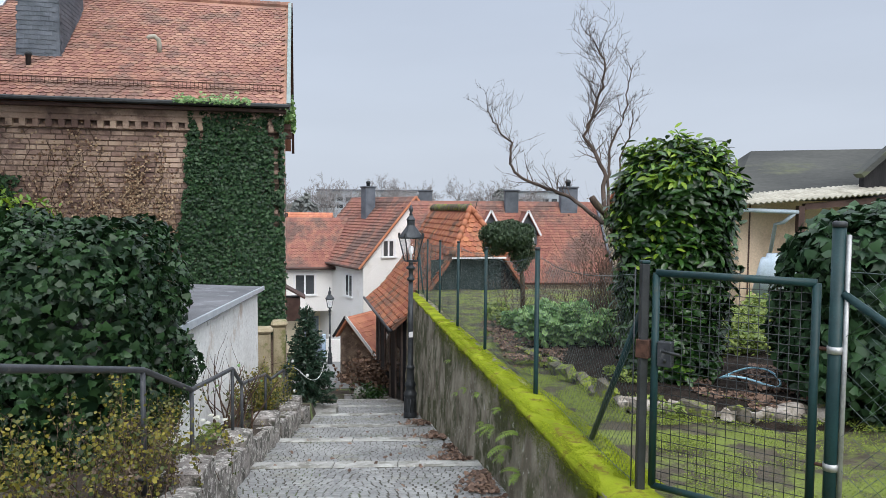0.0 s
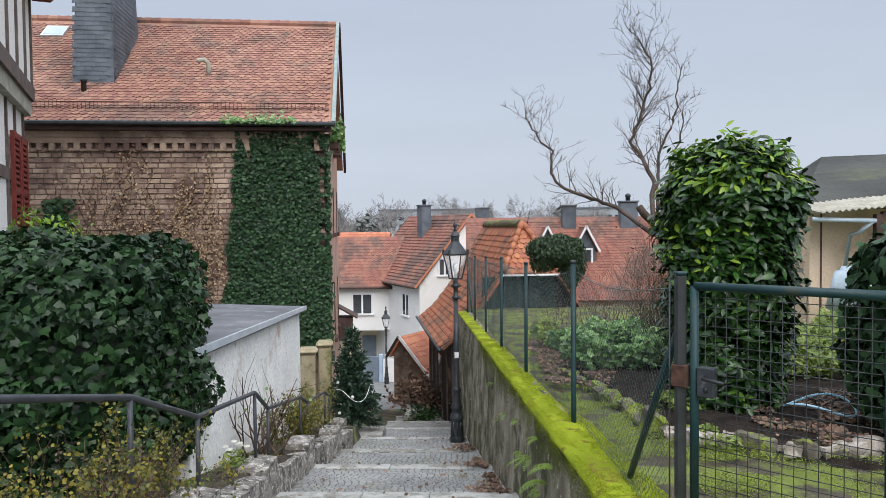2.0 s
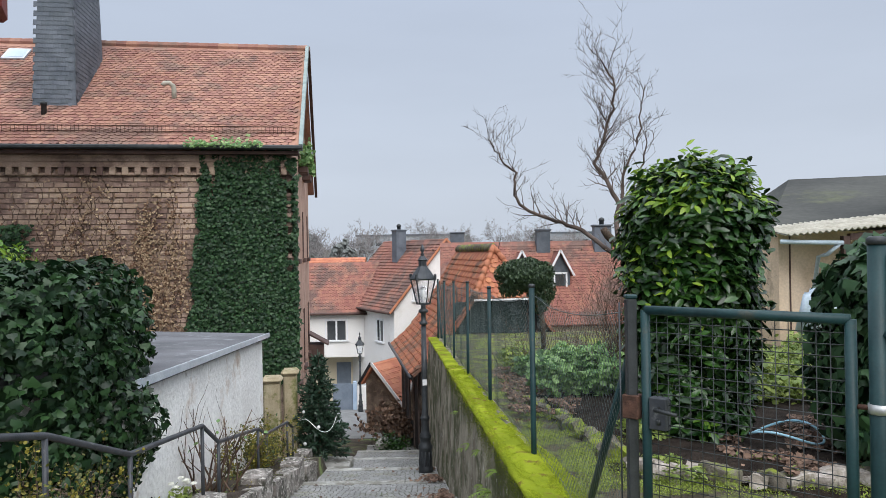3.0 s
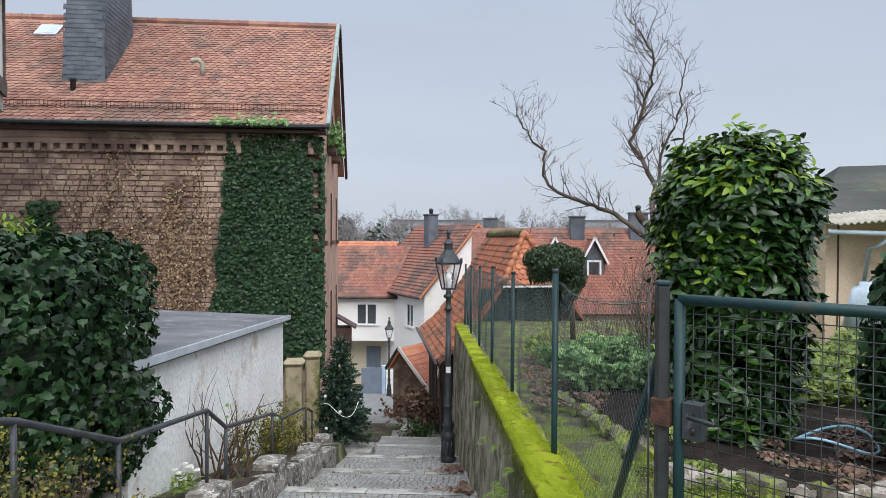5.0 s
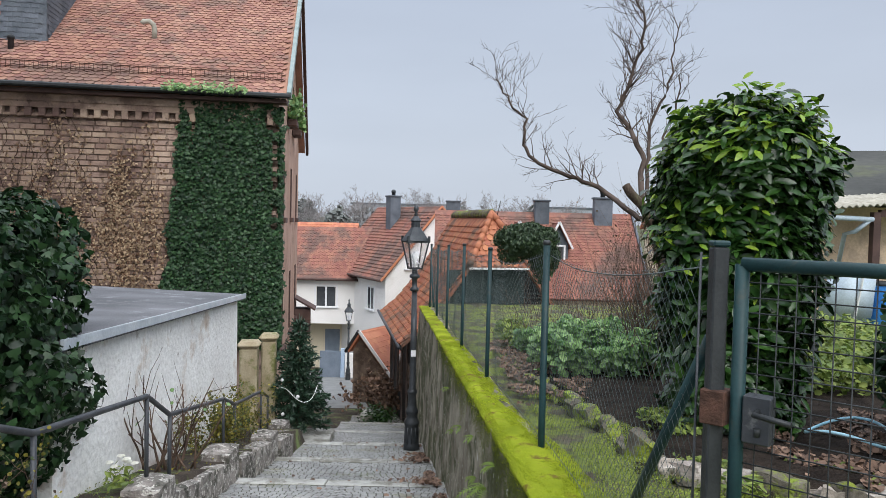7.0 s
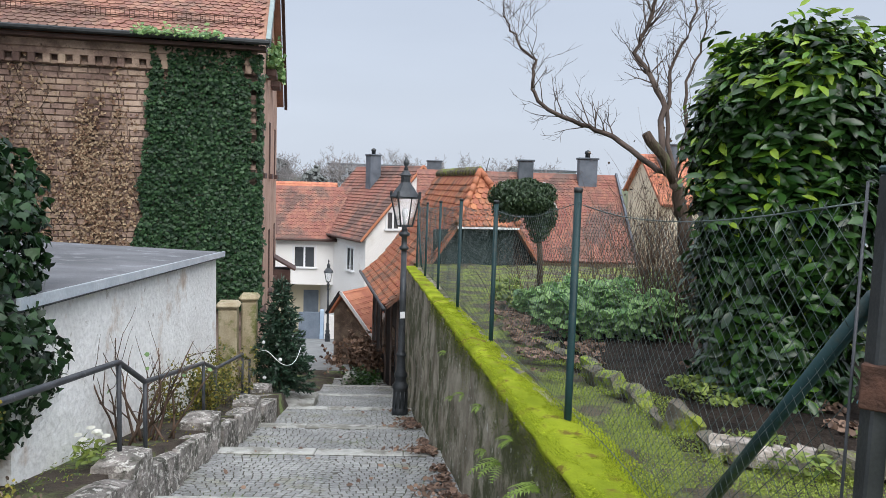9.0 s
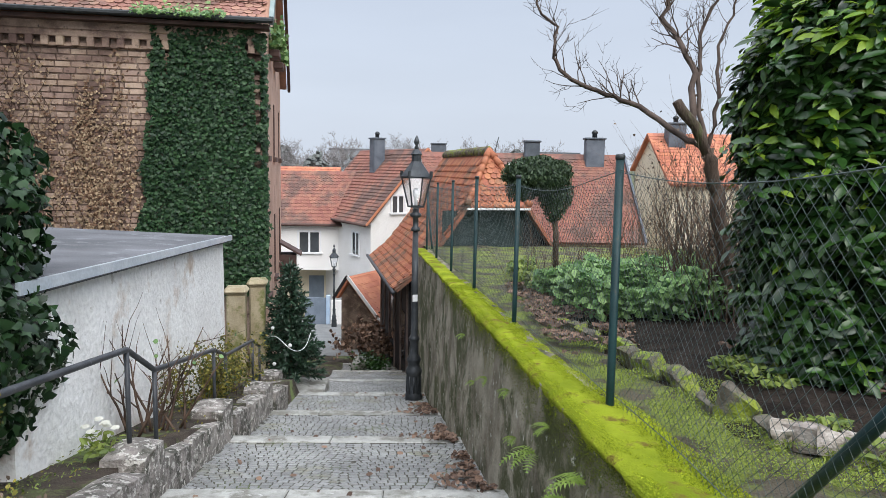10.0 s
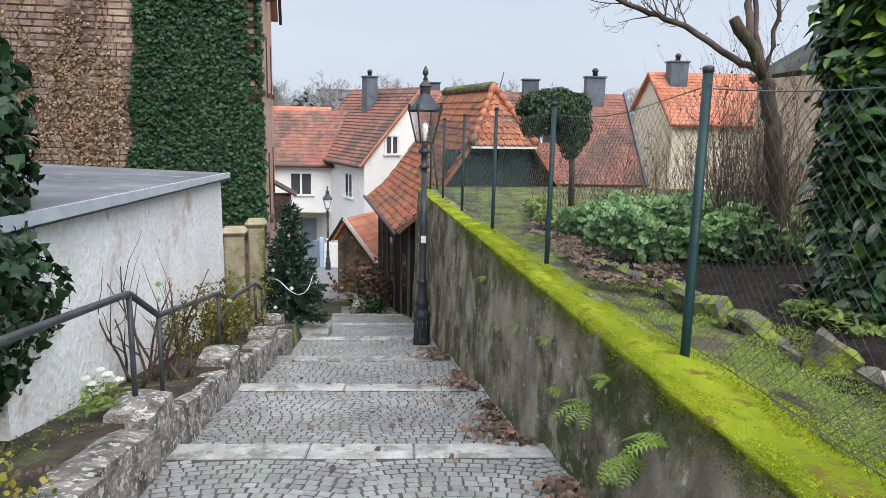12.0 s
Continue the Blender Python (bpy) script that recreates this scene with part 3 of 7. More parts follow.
def make_retaining_wall():
    rw = thing("retaining_wall", "weathered plastered retaining wall, stained and mossy along the top", "wall", kind="structure")
    ys = np.concatenate([np.arange(1.2, 4, 0.2), np.arange(4, 12, 0.045), np.arange(12, 20.01, 0.15)])
    nz = 36
    V, F = [], []
    for y in ys:
        top, bot = garden_z(y) - 0.02, slope(y) - 0.75
        for k in range(nz + 1):
            f = k / nz
            z = bot + (top - bot) * f
            x = wall_top_x(y) - 0.13 * (1 - f)
            x += 0.03 * noise.noise((y * 0.9, z * 0.9, 1)) + 0.014 * noise.noise((y * 3.2, z * 3.2, 4)) + 0.006 * noise.noise((y * 8, z * 8, 6))
            V.append((x, y, z))
        V += [(wall_top_x(y) + 0.34, y, top), (wall_top_x(y) + 0.34, y, bot)]
    n = nz + 3
    for j in range(len(ys) - 1):
        for k in range(n):
            k2 = (k + 1) % n
            F.append((j * n + k, j * n + k2, (j + 1) * n + k2, (j + 1) * n + k))
    F.append(tuple(range(n)))
    F.append(tuple((len(ys) - 1) * n + k for k in range(n))[::-1])
    shape("wall_body", V, F, M["render_wall"], rw, smooth=True)
    return rw


def make_moss():
    """The cushion of moss along the wall's top and down its edge."""
    V, F = [], []
    ys = np.concatenate([np.arange(1.3, 12.5, 0.045), np.arange(12.5, 19.9, 0.12)])
    prof = [(-0.006, -0.13), (-0.012, -0.085), (-0.018, -0.045), (-0.022, -0.012), (-0.008, 0.014), (0.03, 0.036), (0.08, 0.046), (0.13, 0.045), (0.18, 0.04), (0.23, 0.03), (0.28, 0.015), (0.32, -0.03)]
    for y in ys:
        drop = 0.42 + 0.4 * noise.noise((y * 1.1, 0, 2)) + 0.4 * noise.noise((y * 4, 0, 2)) + 0.25 * noise.noise((y * 13, 0, 2))
        fade = max(0.25, 1 - max(0, y - 11) * 0.14)
        for i, (u, h) in enumerate(prof):
            if h < -0.01:
                h *= max(0.15, drop)
            lump = 0.012 * noise.noise((y * 16, u * 16, 0)) + 0.016 * noise.noise((y * 5, u * 5, 3)) + 0.006 * noise.noise((y * 45, u * 45, 8))
            width = 0.85 + 0.45 * min(1.0, max(0.0, 8.0 - y)) + 0.28 * noise.noise((y * 1.4, 3, 3))
            V.append((wall_top_x(y) + (u * width if u > 0 else u) - lump * (u < 0), y, garden_z(y) - 0.02 + (h + lump) * (fade if h > 0 else 1)))
    n = len(prof)
    for j in range(len(ys) - 1):
        for i in range(n - 1):
            F.append((j * n + i, (j + 1) * n + i, (j + 1) * n + i + 1, j * n + i + 1))
    mo = shape("moss", V, F, M["moss"], smooth=True)
    n = 95000
    y = 4.4 + 9.0 * rng.random(n) ** 1.7
    u = rng.uniform(-0.03, 0.3, n)
    u = np.where(u > 0, u * (1 + 0.5 * np.clip(8.0 - y, 0, 1)), u)
    tx = np.array([wall_top_x(v) for v in y]) + u
    bare = np.array([noise.noise((a * 2.2, b * 6, 5)) for a, b in zip(y, u)])
    tz = np.array([garden_z(v) for v in y]) + np.where(u > 0, 0.014 - 0.12 * np.maximum(u - 0.25, 0), u * 5.0 * rng.random(n)) + 0.008 + 0.016 * np.array([noise.noise((a * 5, b * 5, 3)) for a, b in zip(y, u)])
    keep = bare < 0.28
    N = np.stack([np.where(u < 0.0, -0.8, 0.0), 0 * u, 0.5 + 0 * u], 1) + rng.normal(0, 0.8, (n, 3))
    tuft = scatter("moss_tufts", SPRIG_V, SPRIG_F, np.stack([tx, y, tz], 1)[keep], N[keep], rng.uniform(0.006, 0.014, keep.sum()), M["moss_tuft"])
    tagged(tuft, "loose bright green moss tufts on the wall top", "moss", kind="stuff")
    n = 34000
    y = 4.4 + 9.0 * rng.random(n) ** 1.5
    deep = np.abs(rng.normal(0, 0.16, n)) * np.array([0.35 + 1.3 * max(0, 0.4 + noise.noise((v * 1.7, 0, 7))) for v in y])
    wx = np.array([wall_top_x(v) for v in y]) - 0.012 - 0.055 * deep
    stain = scatter("hanging_moss", SPRIG_V, SPRIG_F, np.stack([wx, y, np.array([garden_z(v) for v in y]) - 0.04 - deep], 1), np.tile([-1.0, 0, 0.2], (n, 1)) + rng.normal(0, 0.6, (n, 3)), rng.uniform(0.006, 0.014, n), M["dark_moss"])
    tagged(stain, "dark olive moss hanging below the wall top", "moss", kind="stuff")
    return tagged(mo, "bright yellow-green moss cushion along the wall top", "moss", kind="stuff")


make_ground()
make_garden()
stairway = make_stairs()
retaining_wall = make_retaining_wall()
make_moss()


# ---- roofs and houses ----
def tile_roof(parent, corner, along, up, length, rise, w, h, mat, one=None, singles=None, lift=0.02, wave=0.0, name="roof_tile", skip=None, scallop=True):
    """Overlapping tiles from the eave corner: along the eave, then up the slope. Returns the joined rest.
    singles: a stretch (u0, u1, v0, v1) whose tiles are parts of their own."""
    corner, along, up = Vector(corner), Vector(along).normalized(), Vector(up).normalized()
    nrm = along.cross(up).normalized()
    lower = -0.32 if scallop else 0.0
    tv = [(-0.5, 0.18 if scallop else -0.05, 1), (-0.28, lower + 0.2, 1), (0, lower + 0.12, 1 + wave), (0.28, lower + 0.2, 1), (0.5, 0.18 if scallop else -0.05, 1), (0.5, 1.25, 0.1), (-0.5, 1.25, 0.1),
          (-0.5, 0.18 if scallop else -0.05, 0.2), (0, lower + 0.12, 0.2), (0.5, 0.18 if scallop else -0.05, 0.2)]
    tf = [(0, 1, 2, 3, 4, 5, 6), (0, 7, 8, 2, 1), (2, 8, 9, 4, 3)]
    V, F, count = [], [], 0
    proto = None
    frame_m = Matrix((along, up, nrm)).transposed().to_4x4()
    rows, cols = int(rise / h), int(length / w)
    for r in range(rows):
        for c in range(-1, cols + 1):
            u, v = (c + 0.5 + (0.5 if r % 2 else 0)) * w, r * h
            if u < w * 0.4 or u > length - w * 0.4:
                continue
            if skip and skip(u, v):
                continue
            j = rng.normal(0, 0.03, 2)
            lf = lift * (1 + rng.normal(0, 0.12))
            if singles and singles[0] < u < singles[1] and singles[2] < v < singles[3] and count < 300:
                if proto is None:
                    me = bpy.data.meshes.new(name)
                    me.from_pydata([(a * w * 0.97, b * h, d * lift) for a, b, d in tv], [], tf)
                    me.materials.append(one)
                    proto = me
                ob = new(name, proto)
                ob.parent = parent
                m = frame_m.copy()
                m.translation = corner + along * (u + j[0] * w) + up * (v + j[1] * h) + nrm * (lf - lift)
                ob.matrix_basis = m
                count += 1
                continue
            b = len(V)
            for a, q, d in tv:
                V.append(corner + along * (u + (a * 0.97 + j[0]) * w) + up * (v + (q + j[1]) * h) + nrm * (d * lf))
            F += [tuple(b + i for i in f) for f in tf]
    if V:
        ob = shape("roof_tiles" if singles is None else name + "_covering", V, F, mat, parent)
        return tagged(ob, kind="stuff")


def slab(bm, quad, t):
    """A plate of thickness t below four corners."""
    q = [Vector(p) for p in quad]
    n = (q[1] - q[0]).cross(q[3] - q[0]).normalized()
    a = [bm.verts.new(p) for p in q]
    b = [bm.verts.new(p - n * t) for p in q]
    bm.faces.new(a)
    bm.faces.new(b[::-1])
    for i in range(4):
        bm.faces.new((a[i], b[i], b[(i + 1) % 4], a[(i + 1) % 4]))


def prism(bm, outline, y0, y1):
    """An outline in x, z pulled from y0 to y1."""
    a = [bm.verts.new((x, y0, z)) for x, z in outline]
    b = [bm.verts.new((x, y1, z)) for x, z in outline]
    bm.faces.new(a)
    bm.faces.new(b[::-1])
    n = len(outline)
    for i in range(n):
        bm.faces.new((a[i], b[i], b[(i + 1) % n], a[(i + 1) % n]))


def window(parent, x, z, w, h, y, m=None, bars=1, sill=True, frame_mat=None, depth=0.09):
    """A window set in a wall that faces -y of its own frame, its outer frame flush at y."""
    fm = frame_mat or M["paint_white"]
    win = new("window")
    win.parent = parent
    if m:
        win.matrix_basis = m
    bm = bmesh.new()
    t = 0.09
    box(bm, (x - w / 2 - t, y - 0.035, z), (x - w / 2, y + 0.06, z + h))
    box(bm, (x + w / 2, y - 0.035, z), (x + w / 2 + t, y + 0.06, z + h))
    box(bm, (x - w / 2 - t, y - 0.035, z + h), (x + w / 2 + t, y + 0.06, z + h + t))
    for i in range(bars):
        bx = x - w / 2 + w * (i + 1) / (bars + 1)
        box(bm, (bx - 0.06, y - 0.02, z), (bx + 0.06, y + 0.05, z + h))
    part("window_frame", bm, fm, win)
    for i in range(bars + 1):
        x0 = x - w / 2 + w * i / (bars + 1) + 0.06
        x1 = x - w / 2 + w * (i + 1) / (bars + 1) - 0.06
        bm = bmesh.new()
        box(bm, (x0, y - 0.012, z + 0.02), (x1, y + 0.02, z + h - 0.03))
        part("pane", bm, M["pane"], win)
    if sill:
        bm = bmesh.new()
        box(bm, (x - w / 2 - 0.16, y - 0.14, z - 0.1), (x + w / 2 + 0.16, y + 0.05, z - 0.005), bevel=0.01)
        part("sill", bm, fm, win)
    return win


def chimney(parent, x, y, z0, z1, w, d, mat, cap=True, name="chimney"):
    bm = bmesh.new()
    box(bm, (x - w / 2, y - d / 2, z0), (x + w / 2, y + d / 2, z1), bevel=0.02)
    c = part(name, bm, mat, parent, "slate-clad chimney")
    bm = bmesh.new()
    box(bm, (x - w / 2 - 0.06, y - d / 2 - 0.06, z1 + 0.002), (x + w / 2 + 0.06, y + d / 2 + 0.06, z1 + 0.1), bevel=0.02)
    part("chimney_cap", bm, M["slate_one"], c)
    if cap:
        lathe("chimney_pot", [(0.13, 0.1), (0.13, 0.3), (0.17, 0.32), (0.15, 0.42), (0.05, 0.5)], M["dark_metal"], c, at=(x, y, z1), sides=10)
    return c


def make_brick_house():
    h = thing("brick_house", "tall brown brick house with red tiled roof and ivied corner", "house", at=pose(-3.31, 19.4, 0.2, 0, 0, 8.2))
    W, D, BOT, EAVE = 13.0, 9.4, -4.8, 4.05
    RY, RZ = 4.45, 8.16
    # front wall with courses of blocks
    bm = bmesh.new()
    box(bm, (-W, 0.03, BOT), (-0.02, 0.4, EAVE))
    front = part("front_wall", bm, M["mortar"], h)
    singles, V, F, meshes = 0, [], [], []
    course = 0.135
    for wv in (0.24, 0.31, 0.37):
        b = bmesh.new()
        box(b, (-wv / 2, 0, 0), (wv / 2, 0.06, course - 0.016), bevel=0.009)
        me = bpy.data.meshes.new("brick")
        b.to_mesh(me)
        b.free()
        me.materials.append(M["sandstone"])
        meshes.append((wv, me))
    row, z = 0, -1.6
    while z < 3.55:
        x = -0.02 - (0.16 if row % 2 else 0)
        while x > -W:
            wv, me = meshes[rng.integers(3)]
            cx = x - wv / 2 - 0.008
            x -= wv + 0.016
            proud = rng.uniform(-0.012, 0.014)
            if -8.6 < cx < -5.2 and 0.2 < z < 2.2 and singles < 300:
                ob = new("brick", me)
                ob.parent = front
                ob.location = (cx, proud, z)
                singles += 1
            else:
                b = len(V)
                w2, hh, y0 = wv / 2, course - 0.016, proud
                e = 0.01
                V += [(cx - w2, 0.05, z), (cx + w2, 0.05, z), (cx + w2, 0.05, z + hh), (cx - w2, 0.05, z + hh),
                      (cx - w2 + e, y0, z + e), (cx + w2 - e, y0, z + e), (cx + w2 - e, y0, z + hh - e), (cx - w2 + e, y0, z + hh - e)]
                F += [(b + 4, b + 5, b + 6, b + 7), (b, b + 1, b + 5, b + 4), (b + 1, b + 2, b + 6, b + 5), (b + 2, b + 3, b + 7, b + 6), (b + 3, b, b + 4, b + 7)]
        z += course
        row += 1
    tagged(shape("bricks", V, F, M["sandstone_all"], front), kind="stuff")
    # cornice: two steps and a row of little corbels
    bm = bmesh.new()
    box(bm, (-W, -0.07, 3.56), (0.0, 0.03, 3.62))
    box(bm, (-W, -0.12, 3.76), (0.0, 0.03, 4.06))
    box(bm, (-W, -0.16, 3.9), (0.0, -0.118, 4.06))
    part("cornice", bm, M["sandstone"], h)
    me = bpy.data.meshes.new("corbel")
    bm = bmesh.new()
    box(bm, (-0.075, -0.12, 3.56), (0.075, 0.02, 3.76), bevel=0.01)
    bm.to_mesh(me)
    bm.free()
    me.materials.append(M["sandstone"])
    for i in range(42):
        ob = new("corbel", me)
        ob.parent = h
        ob.location = (-0.2 - i * 0.305, 0, 0)
    # gable wall with tall window slots: built from strips round the openings
    bm = bmesh.new()
    wins = [(1.75, 0.62), (5.0, 0.62), (8.05, 0.62)]
    zrows = [(1.33, 2.88), (-2.2, -0.35)]
    edges = [0.03] + [e for c, w in wins for e in (c - w / 2, c + w / 2)] + [D]
    for i in range(0, len(edges) - 1, 2):
        box(bm, (-0.36, edges[i], BOT), (0.0, edges[i + 1], 4.0))
    for c, w in wins:
        zs = [BOT, zrows[1][0], zrows[1][1], zrows[0][0], zrows[0][1], 4.0]
        for a, b in ((0, 1), (2, 3), (4, 5)):
            box(bm, (-0.36, c - w / 2, zs[a]), (0.0, c + w / 2, zs[b]))
    part("gable_wall", bm, M["ashlar"], h, "smooth pinkish sandstone gable wall")
    bm = bmesh.new()
    vs = [bm.verts.new(p) for p in ((0, 0.0, 4.002), (0, D, 4.002), (0, RY, RZ - 0.25), (-0.36, 0.0, 4.002), (-0.36, D, 4.002), (-0.36, RY, RZ - 0.25))]
    bm.faces.new(vs[:3])
    bm.faces.new(vs[3:][::-1])
    for a, b in ((0, 1), (1, 2), (2, 0)):
        bm.faces.new((vs[a], vs[a + 3], vs[b + 3], vs[b]))
    part("gable_top", bm, M["ashlar"], h)
    for c, w in wins:
        for z0, z1 in zrows:
            win = new("window")
            win.parent = h
            bm = bmesh.new()
            box(bm, (-0.07, c - w / 2, z0), (-0.04, c + w / 2, z1))
            part("pane", bm, M["pane"], win)
            bm = bmesh.new()
            box(bm, (-0.08, c - 0.03, z0), (-0.02, c + 0.03, z1))
            box(bm, (-0.08, c - w / 2, z0 + 1.0), (-0.024, c + w / 2, z0 + 1.06))
            box(bm, (-0.08, c + w / 2 - 0.06, z0), (0.012, c + w / 2 - 0.002, z1))
            part("window_frame", bm, M["board_brown"], win)
            bm = bmesh.new()
            box(bm, (-0.02, c - w / 2 - 0.1, z0 - 0.14), (0.1, c + w / 2 + 0.1, z0 - 0.002), bevel=0.01)
            part("sill", bm, M["board_brown"], win)
    # attic openings with planters
    for c in (3.3, 5.6):
        bm = bmesh.new()
        box(bm, (-0.02, c - 0.35, 4.15), (0.012, c + 0.35, 5.5))
        part("attic_window", bm, M["pane"], h)
        bm = bmesh.new()
        box(bm, (0.002, c - 0.45, 3.95), (0.28, c + 0.45, 4.14), bevel=0.02)
        part("planter_box", bm, M["board_brown"], h)
    # other walls
    bm = bmesh.new()
    box(bm, (-W, D - 0.36, BOT), (-0.362, D, 4.0))
    box(bm, (-W, 0.402, BOT), (-W + 0.36, D - 0.362, 4.0))
    part("back_wall", bm, M["mortar"], h)
    # roof plates, tiles, verge and gutter
    up = Vector((0, RY + 0.45, RZ - 4.3))
    upn = up.normalized()
    bm = bmesh.new()
    slab(bm, ((-W, -0.45, 4.28), (0.22, -0.45, 4.28), (0.22, RY, RZ), (-W, RY, RZ)), 0.12)
    slab(bm, ((0.22, D + 0.4, 3.9), (-W, D + 0.4, 3.9), (-W, RY + 0.01, RZ), (0.22, RY + 0.01, RZ)), 0.12)
    roof = part("roof", bm, M["old_tile_one"], h)
    tile_roof(roof, (-W, -0.5, 4.27), (1, 0, 0), up, W + 0.2, up.length - 0.05, 0.185, 0.155, M["old_tile"], M["old_tile_one"], (W - 5.2, W - 0.6, 0.15, 2.1), 0.026)
    for i in range(44):
        bm = bmesh.new()
        r = bmesh.ops.create_cone(bm, cap_ends=True, segments=8, radius1=0.12, radius2=0.135, depth=0.34)
        bmesh.ops.transform(bm, matrix=Matrix.Translation((0.08 - i * 0.31, RY, RZ + 0.0)) @ Matrix.Rotation(radians(90), 4, "Y"), verts=r["verts"])
        part("ridge_tile", bm, M["old_tile_one"], h)
    bm = bmesh.new()
    beam(bm, (0.26, -0.5, 4.22), (0.26, RY, RZ + 0.03), 0.1, 0.2)
    part("verge_flashing", bm, M["copper"], h, "pale weathered metal verge")
    bm = bmesh.new()
    beam(bm, (0.3, RY, RZ + 0.02), (0.3, D + 0.5, 3.82), 0.1, 0.26)
    part("bargeboard", bm, M["board_brown"], h, "dark brown bargeboard")
    bm = bmesh.new()
    box(bm, (-W, -0.62, 4.16), (0.3, -0.45, 4.27), bevel=0.03)
    part("gutter", bm, M["dark_metal"], h)
    bm = bmesh.new()
    box(bm, (-W, -0.44, 4.06), (0.2, -0.05, 4.14))
    part("soffit", bm, M["board_brown"], h)
    # snow guard
    lines = []
    z0 = 4.27 + 0.45 * 0.77
    for k in (0.06, 0.2):
        lines.append((((-W, -0.12, z0 + k), (0.1, -0.12, z0 + k)), 0.012))
    for i in range(130):
        x = 0.05 - i * 0.1
        lines.append((((x, -0.12, z0 + 0.02), (x, -0.12, z0 + 0.22)), 0.006))
    tube_part("snow_guard", lines, M["rust"], h, sides=4)
    # slate-clad stack
    ly, x0, x1, zt = 1.1, -6.8, -5.75, 9.75
    bm = bmesh.new()
    vs = [bm.verts.new(p) for p in ((x0 - 0.02, ly, 5.47), (x1 + 0.02, ly, 5.47), (x1 + 0.02, 3.6, 5.47), (x0 - 0.02, 3.6, 5.47), (x0 + 0.12, ly + 0.25, zt), (x1 - 0.06, ly + 0.25, zt), (x1 - 0.06, 3.3, zt), (x0 + 0.12, 3.3, zt))]
    for f in ((0, 1, 5, 4), (1, 2, 6, 5), (2, 3, 7, 6), (3, 0, 4, 7), (4, 5, 6, 7), (3, 2, 1, 0)):
        bm.faces.new([vs[i] for i in f])
    stack = part("chimney_stack", bm, M["slate_one"], h, "grey slate-clad chimney stack")
    tile_roof(stack, (x0 - 0.02, ly - 0.012, 5.47), (1, 0, 0), (0.0, 0.25, zt - 5.47), x1 - x0 + 0.02, zt - 5.5, 0.2, 0.125, M["slate"], M["slate_one"], (0, 1.1, 0, 1.6), 0.012, name="slate", scallop=False)
    tile_roof(stack, (x1 + 0.032, ly, 5.47), (0, 1, 0), (-0.08, 0.0, zt - 5.47), 2.15, zt - 5.5, 0.2, 0.125, M["slate"], M["slate_one"], (0, 0.01, 0, 0), 0.012, name="slate", scallop=False)
    bm = bmesh.new()
    box(bm, (x0 + 0.02, ly + 0.12, zt), (x1 + 0.06, 3.45, zt + 0.12), bevel=0.02)
    part("stack_cap", bm, M["board_brown"], stack)
    bm = bmesh.new()
    box(bm, (x0 - 0.06, ly - 0.05, 5.4), (x1 + 0.06, ly + 0.05, 5.47))
    part("stack_flashing", bm, M["zinc"], stack)

    def on_roof(x, y):
        return Vector((x, y, 4.28 + (y + 0.45) * (RZ - 4.28) / (RY + 0.45)))
    # bent vent pipe and its small neighbour
    p = on_roof(-3.3, 1.55)
    tube_part("vent_pipe", [((p, p + Vector((0, 0, 0.25)), p + Vector((-0.02, 0, 0.36)), p + Vector((-0.12, -0.03, 0.44)), p + Vector((-0.25, -0.05, 0.42)), p + Vector((-0.3, -0.05, 0.36))), 0.065)], M["eternit"], h, "pale bent vent pipe", 10)
    p = on_roof(-6.4, 0.75)
    lathe("vent_pipe", [(0.07, -0.05), (0.07, 0.25), (0.09, 0.26), (0.09, 0.32), (0.03, 0.36)], M["dark_metal"], h, at=p, sides=10)
    # skylight
    a = on_roof(-8.25, 3.35)
    bm = bmesh.new()
    slab(bm, (a + Vector((-0.32, 0, 0.1)), a + Vector((0.32, 0, 0.1)), a + Vector((0.32, 0.55, 0.53)), a + Vector((-0.32, 0.55, 0.53))), 0.14)
    sk = part("skylight", bm, M["zinc"], h)
    bm = bmesh.new()
    slab(bm, (a + Vector((-0.25, 0.06, 0.155)), a + Vector((0.25, 0.06, 0.155)), a + Vector((0.25, 0.49, 0.495)), a + Vector((-0.25, 0.49, 0.495))), 0.02)
    # pale opaque colour on the pane stands for the sky mirrored in its glass
    part("pane", bm, M["plastic_and_sky_reflection"], sk)
    # wooden bay with a lantern low on the gable wall
    bm = bmesh.new()
    box(bm, (0.0, 8.3, -2.9), (0.55, 9.2, -2.0))
    slab(bm, ((0.0, 8.2, -1.55), (0.75, 8.2, -1.98), (0.75, 9.3, -1.98), (0.0, 9.3, -1.55)), 0.06)
    part("porch_hood", bm, M["board_brown"], h)
    return h


